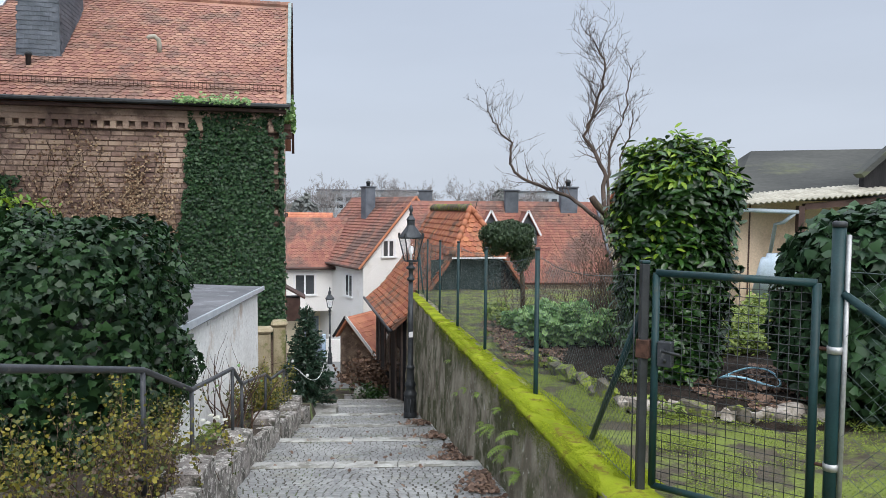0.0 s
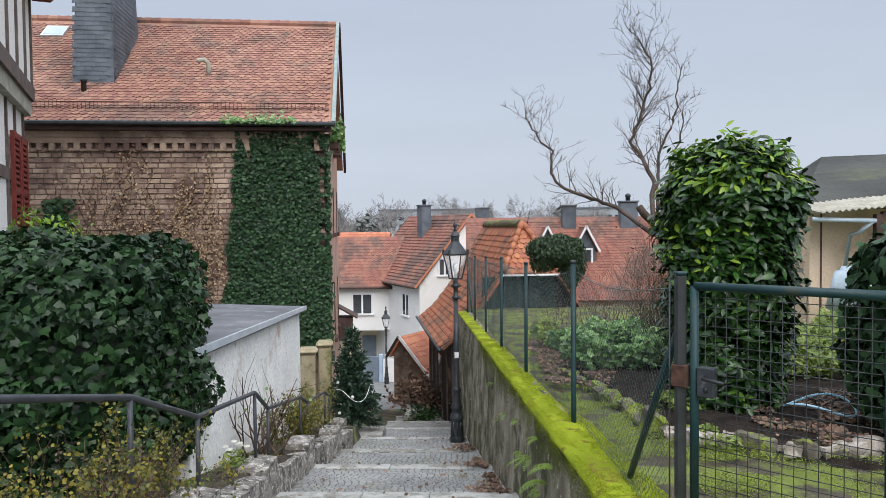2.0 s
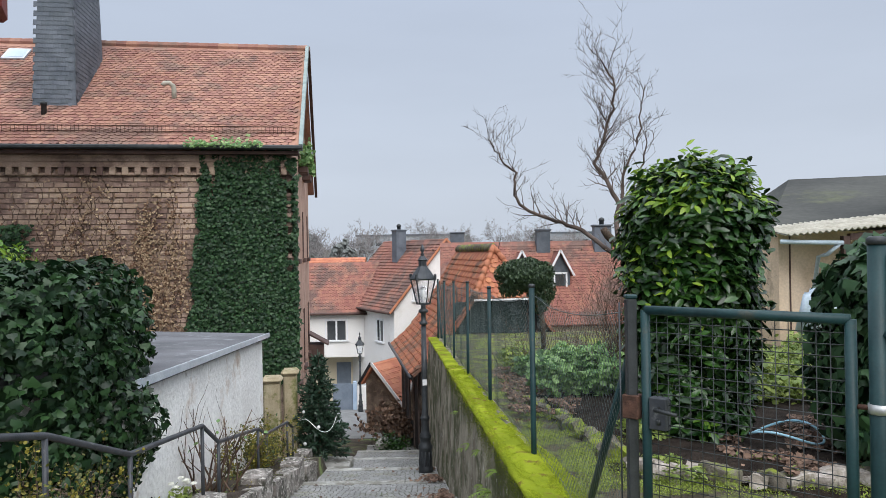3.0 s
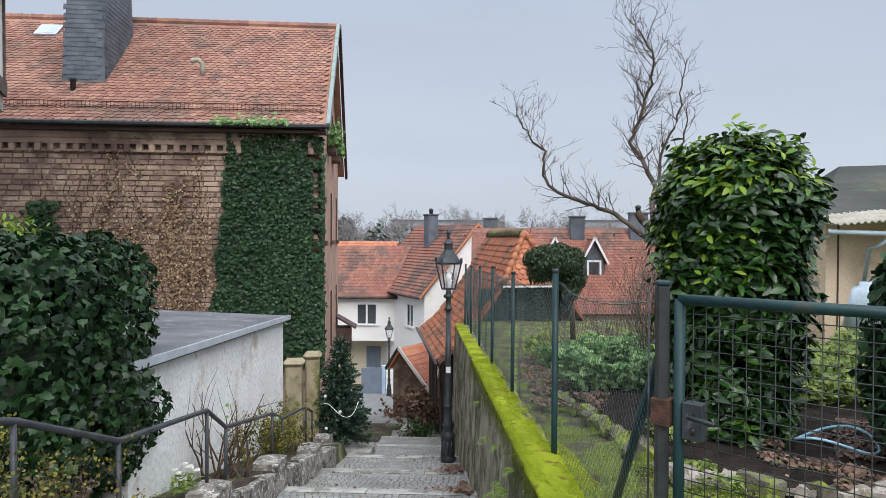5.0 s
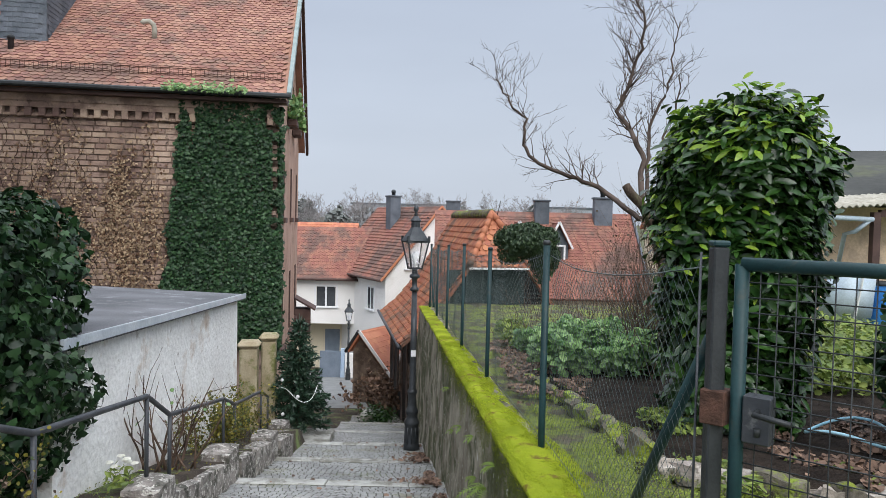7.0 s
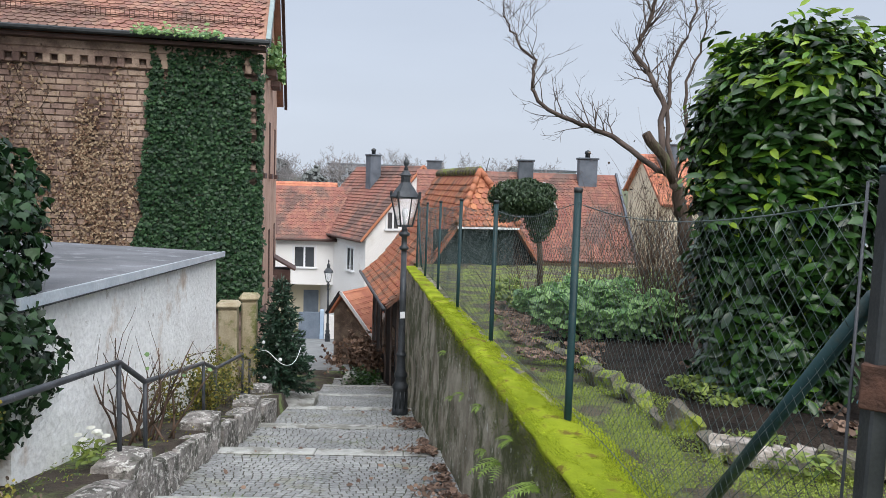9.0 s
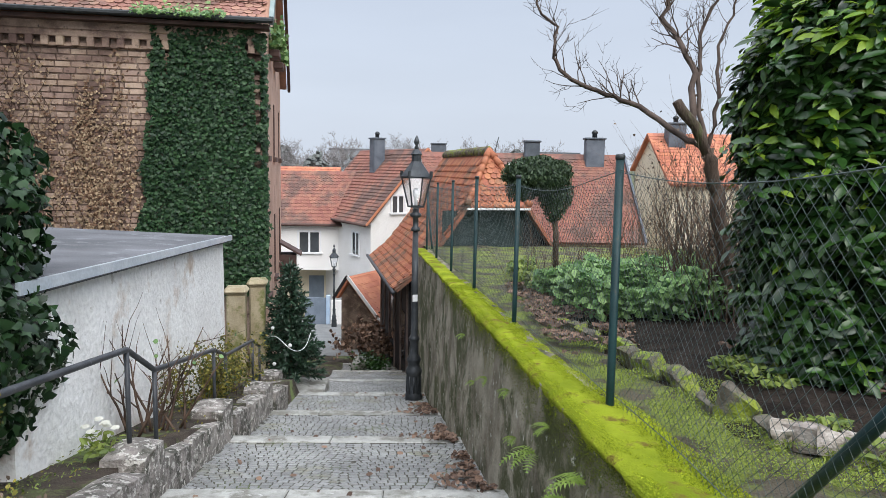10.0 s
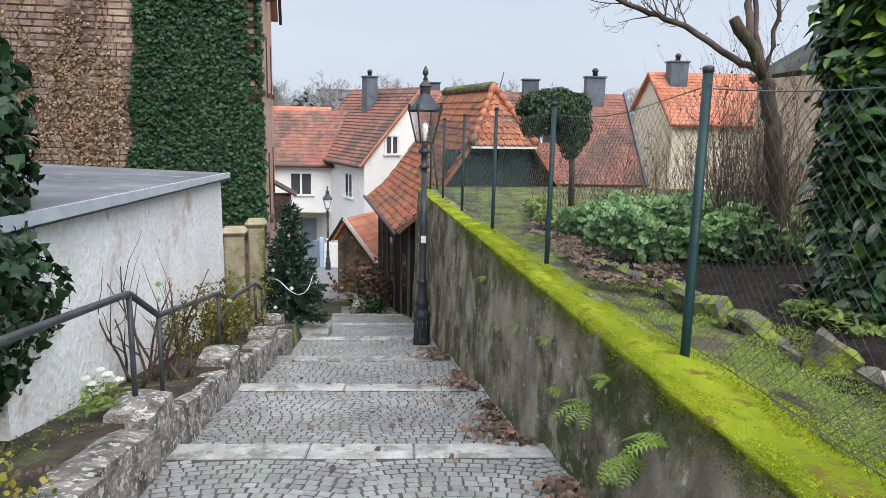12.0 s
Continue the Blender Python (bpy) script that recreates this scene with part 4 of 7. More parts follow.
def make_shed():
    """Low rendered shed along the planting bed; the wall is slightly askew."""
    s = thing("garden_shed", "low whitewashed shed with a flat dark felt roof beside the bed", "shed")

    def wx(y):
        return -3.0 - 0.074 * (y - 14.83)

    def wz(y):
        return 0.44 - 0.053 * (y - 8.4)
    ys = np.linspace(7.6, 14.83, 40)
    V, F = [], []
    for y in ys:
        top, bot = wz(y) - 0.12, slope(y) - 0.2
        for k in range(11):
            z = bot + (top - bot) * k / 10
            V.append((wx(y) + 0.02 * noise.noise((y * 1.2, z * 1.2, 7)) + 0.006 * noise.noise((y * 5, z * 5, 7)) + 0.1 * max(0, 0.2 - k / 10) * 2, y, z))
    for j in range(39):
        for k in range(10):
            F.append((j * 11 + k, j * 11 + k + 1, (j + 1) * 11 + k + 1, (j + 1) * 11 + k))
    b = len(V)
    V += [(wx(y) - 0.25, y, wz(y) - 0.12) for y in ys] + [(wx(y) - 0.25, y, slope(y) - 0.2) for y in ys]
    for j in range(39):
        F.append((j * 11 + 10, b + j, b + j + 1, (j + 1) * 11 + 10))
        F.append((b + j, b + 40 + j, b + 41 + j, b + j + 1))
    F.append(tuple(range(39 * 11, 40 * 11)) + (b + 39, b + 79))
    F.append(tuple(range(0, 11))[::-1] + (b + 40, b)[::1])
    shape("long_wall", V, F, M["shed_wall"], s, smooth=False)
    bm = bmesh.new()
    box(bm, (-6.4, 14.58, -3.2), (-3.26, 14.83, -0.03))
    box(bm, (-6.4, 7.6, -2.2), (-2.79, 7.85, 0.3))
    box(bm, (-6.5, 7.86, -2.6), (-6.3, 14.57, -0.1))
    part("end_wall", bm, M["shed_wall"], s)
    bm = bmesh.new()
    slab(bm, ((-6.6, 7.5, 0.62), (wx(7.5) + 0.1, 7.5, wz(7.5)), (wx(14.9) + 0.1, 14.92, wz(14.92)), (-6.6, 14.92, 0.22)), 0.1)
    part("roof", bm, M["felt"], s, "dark roofing felt")
    bm = bmesh.new()
    beam(bm, (wx(7.5) + 0.12, 7.5, wz(7.5) - 0.03), (wx(14.94) + 0.12, 14.94, wz(14.94) - 0.03), 0.03, 0.085)
    part("edge_trim", bm, M["zinc"], s, "pale grey metal edge trim")
    return s


def make_stone_pillars():
    for i, (x, y, w, z1) in enumerate(((-3.24, 16.6, 0.36, -1.06), (-2.94, 17.1, 0.3, -0.98))):
        p = thing("gate_pillar", "mossy weathered stone gate pillar with a rounded cap", "pillar", "gate pillars", at=pose(x, y, 0, 0, 0, 8))
        bm = bmesh.new()
        box(bm, (-w / 2, -0.2, slope(y) - 0.3), (w / 2, 0.2, z1 - 0.14), bevel=0.03)
        part("shaft", bm, M["pillar_stone"], p)
        bm = bmesh.new()
        box(bm, (-w / 2 - 0.05, -0.25, z1 - 0.138), (w / 2 + 0.05, 0.25, z1), bevel=0.06)
        part("cap", bm, M["pillar_stone"], p)


def make_half_timbered():
    """The corner of a jettied half-timbered house above the ivy."""
    h = thing("half_timbered_house", "white half-timbered house with red shutters and a jettied upper storey", "house", at=pose(-7.5, 12.95, 0.22, 0, 0, 25) @ Matrix.Diagonal((1.314, 1.314, 1.314, 1)))
    # local: the wall runs along -y from the far corner, faces +x
    bm = bmesh.new()
    box(bm, (-5.0, -4.6, -2.4), (0.0, 0.0, 2.72))
    part("lower_wall", bm, M["white_wall"], h)
    bm = bmesh.new()
    box(bm, (-5.0, -4.6, 3.12), (0.1, 0.1, 6.6))
    part("upper_wall", bm, M["white_wall"], h)
    bm = bmesh.new()
    box(bm, (-5.0, -4.6, 2.722), (0.1, 0.1, 2.92))
    part("jetty_moulding", bm, M["eternit"], h, "pale moulded jetty board")
    bm = bmesh.new()
    box(bm, (-5.0, -4.6, 2.922), (0.14, 0.14, 3.118))
    part("jetty_beam", bm, M["timber_grey"], h)

    def timber(a, b, w=0.16):
        bm = bmesh.new()
        beam(bm, a, b, w, 0.03, up=(1, 0, 0))
        part("timber", bm, M["timber_grey"], h)
    for y in (-0.09, -0.8, -1.45, -2.3, -3.1, -4.0):
        timber((0.012, y, -1.0), (0.012, y, 2.72), 0.06)
    for a, b in ((-0.16, -0.74), (-0.86, -1.39), (-1.51, -2.24), (-2.36, -3.04), (-3.16, -3.94)):
        for z in (1.75, 0.45):
            bm = bmesh.new()
            box(bm, (0.0, b, z), (0.028, a, z + 0.14))
            part("timber", bm, M["timber_grey"], h)
    for y in (0.1, -0.5, -1.2, -1.9, -2.7, -3.5):
        timber((0.112, y, 3.12), (0.112, y, 6.2), 0.06)

    def shutter(y, z0, z1):
        s = new("shutter")
        s.parent = h
        bm = bmesh.new()
        for q in (y - 0.27, y + 0.2):
            box(bm, (0.03, q, z0), (0.075, q + 0.07, z1))
        for q in (z0, (z0 + z1) / 2, z1 - 0.08):
            box(bm, (0.032, y - 0.2, q), (0.073, y + 0.2, q + 0.08))
        part("shutter_frame", bm, M["shutter_red"], s)
        z = z0 + 0.1
        while z < z1 - 0.12:
            bm = bmesh.new()
            box(bm, (0.04, y - 0.2, z), (0.066, y + 0.2, z + 0.035))
            part("slat", bm, M["shutter_red"], s)
            z += 0.07
    for y in (-0.42, -1.06, -2.75, -3.4):
        shutter(y, 0.85, 2.35)
    bm = bmesh.new()
    box(bm, (0.005, -0.8, 0.85), (0.03, -0.69, 2.3))
    part("window_frame", bm, M["paint_white"], h)
    # carved red oriel bracket under the eaves
    bm = bmesh.new()
    box(bm, (0.1, -0.55, 4.3), (0.42, 0.12, 6.2), bevel=0.05)
    part("oriel", bm, M["shutter_red"], h, "dark red painted oriel")
    bm = bmesh.new()
    slab(bm, ((0.35, -4.8, 6.5), (0.35, 0.4, 6.5), (-2.5, 0.4, 9.6), (-2.5, -4.8, 9.6)), 0.15)
    slab(bm, ((-5.9, 0.6, 6.1), (-5.9, -4.8, 6.1), (-2.5, -4.8, 9.6), (-2.5, 0.6, 9.6)), 0.15)
    part("roof", bm, M["red_tile"], h)


def make_white_house():
    h = thing("white_house", "white rendered two-winged house with red tiled roofs", "house")
    # main house, turned; local: side wall along +y from the near corner, gable wall along +x
    m = new("main_wing")
    m.parent = h
    m.matrix_basis = pose(-2.38, 44, 0, 0, 0, 28)
    W, L, E, R, B = 7.2, 9.6, -1.75, 2.35, -8.6
    bm = bmesh.new()
    prism(bm, ((0, B), (W, B), (W, E), (W / 2, R - 0.15), (0, E)), 0.0, L)
    part("wall", bm, M["white_wall"], m)
    for sx, c, al, upv in ((1, (-0.35, L + 0.2, E - 0.28), (0, -1, 0), (W / 2 + 0.35, 0, R - E + 0.4)), (-1, (W + 0.35, -0.2, E - 0.28), (0, 1, 0), (-W / 2 - 0.35, 0, R - E + 0.4))):
        v = Vector(upv)
        bm = bmesh.new()
        a, b2 = Vector(c), Vector(c) + Vector(al) * (L + 0.4)
        slab(bm, (a, b2, b2 + v, a + v), 0.12)
        rf = part("roof", bm, M["red_tile"], m)
        tile_roof(rf, c, al, upv, L + 0.4, v.length - 0.05, 0.24, 0.26, M["red_tile"], lift=0.035, scallop=False, wave=0.5)
    bm = bmesh.new()
    beam(bm, (-0.4, -0.22, E - 0.3), (W / 2, -0.22, R + 0.12), 0.05, 0.12)
    beam(bm, (W + 0.4, -0.22, E - 0.3), (W / 2, -0.22, R + 0.12), 0.05, 0.12)
    part("verge", bm, M["orange_tile"], m)
    tube_part("gutter", [(((-0.42, -0.2, E - 0.3), (-0.42, L, E - 0.3)), 0.08)], M["board_brown"], m)
    bm = bmesh.new()
    for i in range(3):
        box(bm, (W / 2 - 0.9 + i * 0.8, -0.006, R - 1.0 + (0.35 if i != 1 else -0.1)), (W / 2 - 0.8 + i * 0.8, 0.02, R - 0.9 + (0.35 if i != 1 else -0.1)))
    part("vent_hole", bm, M["dark_room"], m)
    window(m, 1.75, -1.35, 0.8, 1.0, 0.0)
    window(m, 5.2, -1.35, 0.8, 1.0, 0.0)
    w = window(m, 0, -4.0, 1.0, 1.35, 0.0, Matrix.Translation((0, 2.2, 0)) @ Matrix.Rotation(radians(-90), 4, "Z"))
    chimney(m, W / 2 - 1.0, 4.8, 0.8, 3.1, 0.75, 0.75, M["slate_one"])
    # low wing, facing the stairs
    wg = new("side_wing")
    wg.parent = h
    bm = bmesh.new()
    box(bm, (-14.0, 48.4, -5.35), (-4.2, 55, -2.3))
    part("wall", bm, M["white_wall"], wg)
    bm = bmesh.new()
    box(bm, (-14.0, 50.4, -9.5), (-4.2, 54.9, -5.352))
    part("recessed_wall", bm, M["cream_wall"], wg)
    bm = bmesh.new()
    box(bm, (-6.9, 50.36, -9.2), (-5.9, 50.398, -6.0))
    part("porch_door", bm, M["blue_grey"], wg)
    c, v = Vector((-14.2, 48.0, -2.32)), Vector((0, 3.6, 3.3))
    bm = bmesh.new()
    slab(bm, (c, c + Vector((10.6, 0, 0)), c + Vector((10.6, 0, 0)) + v, c + v), 0.14)
    slab(bm, (c + Vector((10.6, 7.4, 0)), c + Vector((0, 7.4, 0)), c + Vector((0, 3.62, 3.3)), c + Vector((10.6, 3.62, 3.3))), 0.14)
    rf = part("roof", bm, M["red_tile"], wg)
    tile_roof(rf, c, (1, 0, 0), v, 10.6, v.length - 0.05, 0.26, 0.3, M["red_tile"], lift=0.035, wave=0.5)
    tube_part("gutter", [(((-14.2, 47.95, -2.4), (-4.0, 47.95, -2.4)), 0.09)], M["board_brown"], wg)
    tube_part("downpipe", [(((-4.35, 47.95, -2.4), (-4.35, 48.25, -2.7), (-4.3, 48.25, -9.0)), 0.07)], M["board_brown"], wg)
    window(wg, -6.58, -4.2, 1.35, 1.32, 48.4)
    window(wg, -10.2, -4.2, 1.35, 1.32, 48.4)
    # second roof behind
    o = thing("orange_roof_house", "house behind with a bright orange tiled roof", "house")
    bm = bmesh.new()
    box(bm, (-17, 58, -9), (-6.2, 64, -0.6))
    part("wall", bm, M["cream_wall"], o)
    bm = bmesh.new()
    slab(bm, ((-17.3, 57.6, -0.7), (-5.9, 57.6, -0.7), (-5.9, 61, 1.25), (-17.3, 61, 1.25)), 0.2)
    slab(bm, ((-5.9, 64.4, -0.7), (-17.3, 64.4, -0.7), (-17.3, 61.01, 1.25), (-5.9, 61.01, 1.25)), 0.2)
    rf = part("roof", bm, M["orange_tile"], o)
    tile_roof(rf, (-17.3, 57.6, -0.7), (1, 0, 0), (0, 3.4, 1.95), 11.4, 3.85, 0.3, 0.35, M["orange_tile"], lift=0.03, scallop=False)
    # chimney house right behind the gable
    o2 = thing("rear_house", "red-roofed house behind the white gable with a slate chimney", "house")
    bm = bmesh.new()
    box(bm, (0.5, 52, -9), (8.5, 58, -0.5))
    part("wall", bm, M["cream_wall"], o2)
    bm = bmesh.new()
    slab(bm, ((0.2, 51.6, -0.6), (8.8, 51.6, -0.6), (8.8, 55, 1.9), (0.2, 55, 1.9)), 0.2)
    slab(bm, ((8.8, 58.4, -0.6), (0.2, 58.4, -0.6), (0.2, 55.01, 1.9), (8.8, 55.01, 1.9)), 0.2)
    part("roof", bm, M["red_tile"], o2)
    chimney(o2, 1.75, 53.0, 0.0, 2.95, 1.0, 0.9, M["slate_one"], False)


def make_street_end():
    bm = bmesh.new()
    box(bm, (-6.05, 43.0, -8.6), (-4.85, 43.06, -6.15), bevel=0.01)
    for i in range(9):
        box(bm, (-6.0 + i * 0.13, 42.985, -8.5), (-5.91 + i * 0.13, 43.0, -6.2))
    g = thing("driveway_gate", "grey-blue sheet metal driveway gate", "gate")
    part("gate_leaf", bm, M["blue_grey"], g)
    bm = bmesh.new()
    box(bm, (-4.83, 42.9, -8.7), (-4.6, 43.15, -6.0), bevel=0.02)
    part("gate_post", bm, M["blue_paint"], g)
    wv = thing("yard_wall", "white yard wall with a pale blue painted foot", "wall")
    bm = bmesh.new()
    box(bm, (-4.58, 42.95, -7.75), (-2.6, 43.15, -6.3), bevel=0.01)
    part("wall_body", bm, M["white_wall"], wv)
    bm = bmesh.new()
    box(bm, (-4.58, 42.9, -8.9), (-2.6, 43.18, -7.752))
    part("wall_foot", bm, M["blue_paint"], wv)
    bm = bmesh.new()
    vs = []
    for y in (26.6, 30, 34, 38, 42, 47):
        for x in (-9.5, -0.8):
            vs.append(bm.verts.new((x, y, slope(y) + 0.03)))
    for i in range(0, len(vs) - 2, 2):
        bm.faces.new((vs[i], vs[i + 1], vs[i + 3], vs[i + 2]))
    tagged(part("road", bm, M["asphalt"]), "grey paved lane at the foot of the stairs", "road", kind="structure")


def make_red_shed():
    """Small outbuilding with a vine-covered gable and bright tiles."""
    h = thing("tiled_outbuilding", "small outbuilding with bright orange tiles and a vine-covered gable", "outbuilding", at=pose(-2.5, 29, 0, 0, 0, -28))
    bm = bmesh.new()
    prism(bm, ((0, -6.6), (1.75, -6.6), (1.75, -4.2), (0.42, -2.78), (0, -3.35)), 0, 4.2)
    part("wall", bm, M["ivy_wall"], h, "gable wall covered in bare vines")
    c, v = Vector((1.9, -0.2, -4.32)), Vector((-1.5, 0, 1.62))
    bm = bmesh.new()
    slab(bm, (c, c + Vector((0, 4.6, 0)), c + Vector((0, 4.6, 0)) + v, c + v), 0.1)
    slab(bm, (Vector((-0.15, 4.4, -3.5)), Vector((-0.15, -0.2, -3.5)), Vector((0.4, -0.2, -2.71)), Vector((0.4, 4.4, -2.71))), 0.1)
    rf = part("roof", bm, M["orange_tile"], h)
    tile_roof(rf, c, (0, 1, 0), v, 4.6, v.length - 0.03, 0.24, 0.22, M["orange_tile"], lift=0.03)
    bm = bmesh.new()
    beam(bm, (1.95, -0.24, -4.35), (0.4, -0.24, -2.68), 0.04, 0.12)
    part("verge_board", bm, M["paint_white"], h)
    bm = bmesh.new()
    beam(bm, (-0.2, -0.24, -3.55), (0.4, -0.24, -2.68), 0.04, 0.1)
    part("verge_board", bm, M["timber_dark"], h)


def make_cottage():
    """Old cottage right behind the wall: flared tiled roof with a half hip, dark gable."""
    h = thing("old_cottage", "old dark-timbered cottage with a flared half-hipped tiled roof", "house", at=pose(-0.28, 21, 0, 0, 0, 9))
    prof = [(-0.05, -1.8), (0.55, -1.3), (1.15, -0.55), (1.76, 0.33), (2.58, 1.74)]
    L, XR = 6.6, 5.2
    bm = bmesh.new()
    prism(bm, ((0.35, -6.5), (XR - 0.35, -6.5), (XR - 0.35, -1.5), (3.4, 0.28), (1.76, 0.25), (1.15, -0.65), (0.35, -1.6)), 0.0, L - 0.1)
    part("wall", bm, M["timber_dark"], h, "dark weathered timber walls")
    for i in range(4):
        a, b = prof[i], prof[i + 1]
        y0a = -0.35 if i < 3 else -0.3
        bm = bmesh.new()
        far = L + 0.2
        if i < 3:
            slab(bm, ((a[0], far, a[1]), (a[0], -0.35, a[1]), (b[0], -0.35, b[1]), (b[0], far, b[1])), 0.08)
        else:
            slab(bm, ((a[0], far, a[1]), (a[0], -0.35, a[1]), (b[0], 0.75, b[1]), (b[0], far, b[1])), 0.08)
        rf = part("roof", bm, M["worn_tile"], h)
        length = math.hypot(b[0] - a[0], b[1] - a[1])

        def cut(u, v, i=i, length=length):
            return i == 3 and u > (far + 0.35) - 1.1 * (v + 0.1) / length - 0.05
        tile_roof(rf, (a[0], far, a[1]), (0, -1, 0), (b[0] - a[0], 0, b[1] - a[1]), far + 0.35, length - (0.0 if i < 3 else 0.02), 0.2, length / max(1, round(length / 0.2)) - 0.0005, M["worn_tile"], lift=0.04, wave=0.6, skip=cut)
        # right slope, mirrored
        bm = bmesh.new()
        if i < 3:
            slab(bm, ((XR - a[0], -0.35, a[1]), (XR - a[0], far, a[1]), (XR - b[0], far, b[1]), (XR - b[0], -0.35, b[1])), 0.08)
        else:
            slab(bm, ((XR - a[0], -0.35, a[1]), (XR - a[0], far, a[1]), (XR - b[0], far, b[1]), (XR - b[0], 0.75, b[1])), 0.08)
        part("roof", bm, M["worn_tile"], h)
    # half hip towards the garden
    a0, a1 = Vector((1.76, -0.38, 0.33)), Vector((XR - 1.76, -0.38, 0.33))
    top = Vector((2.6, 0.75, 1.76))
    V = [a0, a1, top, a0 - Vector((0, 0, 0.08)), a1 - Vector((0, 0, 0.08)), top - Vector((0, 0, 0.08))]
    hip = shape("half_hip", V, [(0, 1, 2), (5, 4, 3), (0, 3, 4, 1), (1, 4, 5, 2), (2, 5, 3, 0)], M["worn_tile"], h)
    upv = Vector((0, 1.13, 1.43))
    tile_roof(hip, a0, (1, 0, 0), upv, 1.68, upv.length, 0.17, 0.18, M["worn_tile"], lift=0.035, wave=0.6, skip=lambda u, v: abs(u - 0.84) > 0.86 * (1 - v / 1.82))
    for q in (a0, a1):
        n = 7
        for i in range(n):
            p0, p1 = q.lerp(top, i / n), q.lerp(top, (i + 1.15) / n)
            tube_part("hip_tile", [((p0 + Vector((0, -0.02, 0.05)), p1 + Vector((0, -0.02, 0.03))), (0.1, 0.075))], M["worn_tile"], h, sides=7)
    for i in range(16):
        y = 0.8 + i * 0.37
        tube_part("ridge_tile", [(((2.6, y + 0.4, 1.74), (2.6, y, 1.78)), (0.12, 0.14))], M["rock_moss"], h, sides=8)
    tube_part("gutter", [(((-0.12, -0.5, -1.84), (-0.12, L + 0.2, -1.78)), 0.05)], M["rail_paint"], h)
    bm = bmesh.new()
    box(bm, (1.76, -0.43, 0.25), (XR - 1.76, -0.38, 0.3))
    part("hip_gutter", bm, M["paint_white"], h)
    # timber frame and openings on the lane side
    for y in (0.05, 1.3, 2.6, 3.9, 5.2, 6.3):
        bm = bmesh.new()
        box(bm, (0.31, y, -6.4), (0.352, y + 0.14, -1.65))
        part("post", bm, M["timber_grey"], h)
    for y in (0.55, 3.0):
        bm = bmesh.new()
        box(bm, (0.33, y, -3.9), (0.356, y + 0.6, -2.6))
        part("window", bm, M["pane"], h)
    bm = bmesh.new()
    box(bm, (1.2, -0.035, -1.5), (3.4, -0.002, 0.2))
    part("gable_cladding", bm, M["net_green"], h, "dark boarded gable")
    # thin rod and antenna at the peak
    tube_part("lightning_rod", [(((2.75, 0.72, 1.7), (2.85, 0.7, 2.15)), 0.012)], M["dark_metal"], h, sides=5)


def make_long_house():
    h = thing("long_roof_house", "long house with a weathered red roof and two slate dormers", "house")
    x0, x1, E, R = 0.5, 11.0, -1.9, 2.15
    bm = bmesh.new()
    box(bm, (x0, 36.2, -8), (x1 - 0.3, 43.8, E))
    part("wall", bm, M["cream_wall"], h)
    c, v = Vector((x0, 35.7, E - 0.15)), Vector((0, 4.3, R - E + 0.15))
    bm = bmesh.new()
    slab(bm, (c, c + Vector((x1 - x0, 0, 0)), c + Vector((x1 - x0, 0, 0)) + v, c + v), 0.15)
    slab(bm, ((x1, 44.3, E - 0.15), (x0, 44.3, E - 0.15), (x0, 40.01, R), (x1, 40.01, R)), 0.15)
    rf = part("roof", bm, M["red_tile"], h)
    tile_roof(rf, c, (1, 0, 0), v, x1 - x0, v.length - 0.05, 0.21, 0.2, M["red_tile"], lift=0.035, wave=0.5)
    # gable with yellow panels
    bm = bmesh.new()
    vs = [bm.verts.new(p) for p in ((x1 - 0.298, 36.2, E), (x1 - 0.298, 43.8, E), (x1 - 0.298, 40, R - 0.25), (x1 - 0.6, 36.2, E), (x1 - 0.6, 43.8, E), (x1 - 0.6, 40, R - 0.25))]
    bm.faces.new(vs[:3])
    bm.faces.new(vs[3:][::-1])
    for a, b in ((0, 1), (1, 2), (2, 0)):
        bm.faces.new((vs[a], vs[a + 3], vs[b + 3], vs[b]))
    part("gable", bm, M["cream_wall"], h)
    bm = bmesh.new()
    beam(bm, (x1 + 0.05, 35.6, E - 0.2), (x1 + 0.05, 40, R + 0.03), 0.1, 0.24)
    part("bargeboard", bm, M["slate_one"], h)
    for cx in (4.75, 6.75):
        d = new("dormer")
        d.parent = h
        y = 37.55
        bm = bmesh.new()
        prism(bm, ((cx - 0.5, -0.95), (cx + 0.5, -0.95), (cx + 0.5, 0.55), (cx, 1.5), (cx - 0.5, 0.55)), y, y + 2.4)
        part("cheeks", bm, M["slate_one"], d)
        bm = bmesh.new()
        for s in (-1, 1):
            q = [(cx + s * 0.68, y - 0.2, 0.32), (cx, y - 0.2, 1.62), (cx, y + 2.4, 1.62), (cx + s * 0.68, y + 2.4, 0.32)]
            slab(bm, q if s < 0 else q[::-1], 0.07)
        part("dormer_roof", bm, M["red_tile"], d)
        bm = bmesh.new()
        beam(bm, (cx - 0.7, y - 0.23, 0.3), (cx, y - 0.23, 1.64), 0.05, 0.1)
        beam(bm, (cx + 0.7, y - 0.23, 0.3), (cx, y - 0.23, 1.64), 0.05, 0.1)
        part("dormer_verge", bm, M["paint_white"], d)
        window(d, cx, -0.75, 0.55, 1.15, y - 0.01, bars=0)
    chimney(h, 6.15, 39.6, 1.2, 2.7, 0.75, 0.6, M["slate_one"], False)
    chimney(h, 9.4, 39.6, 1.2, 2.9, 0.95, 0.6, M["slate_one"], True)


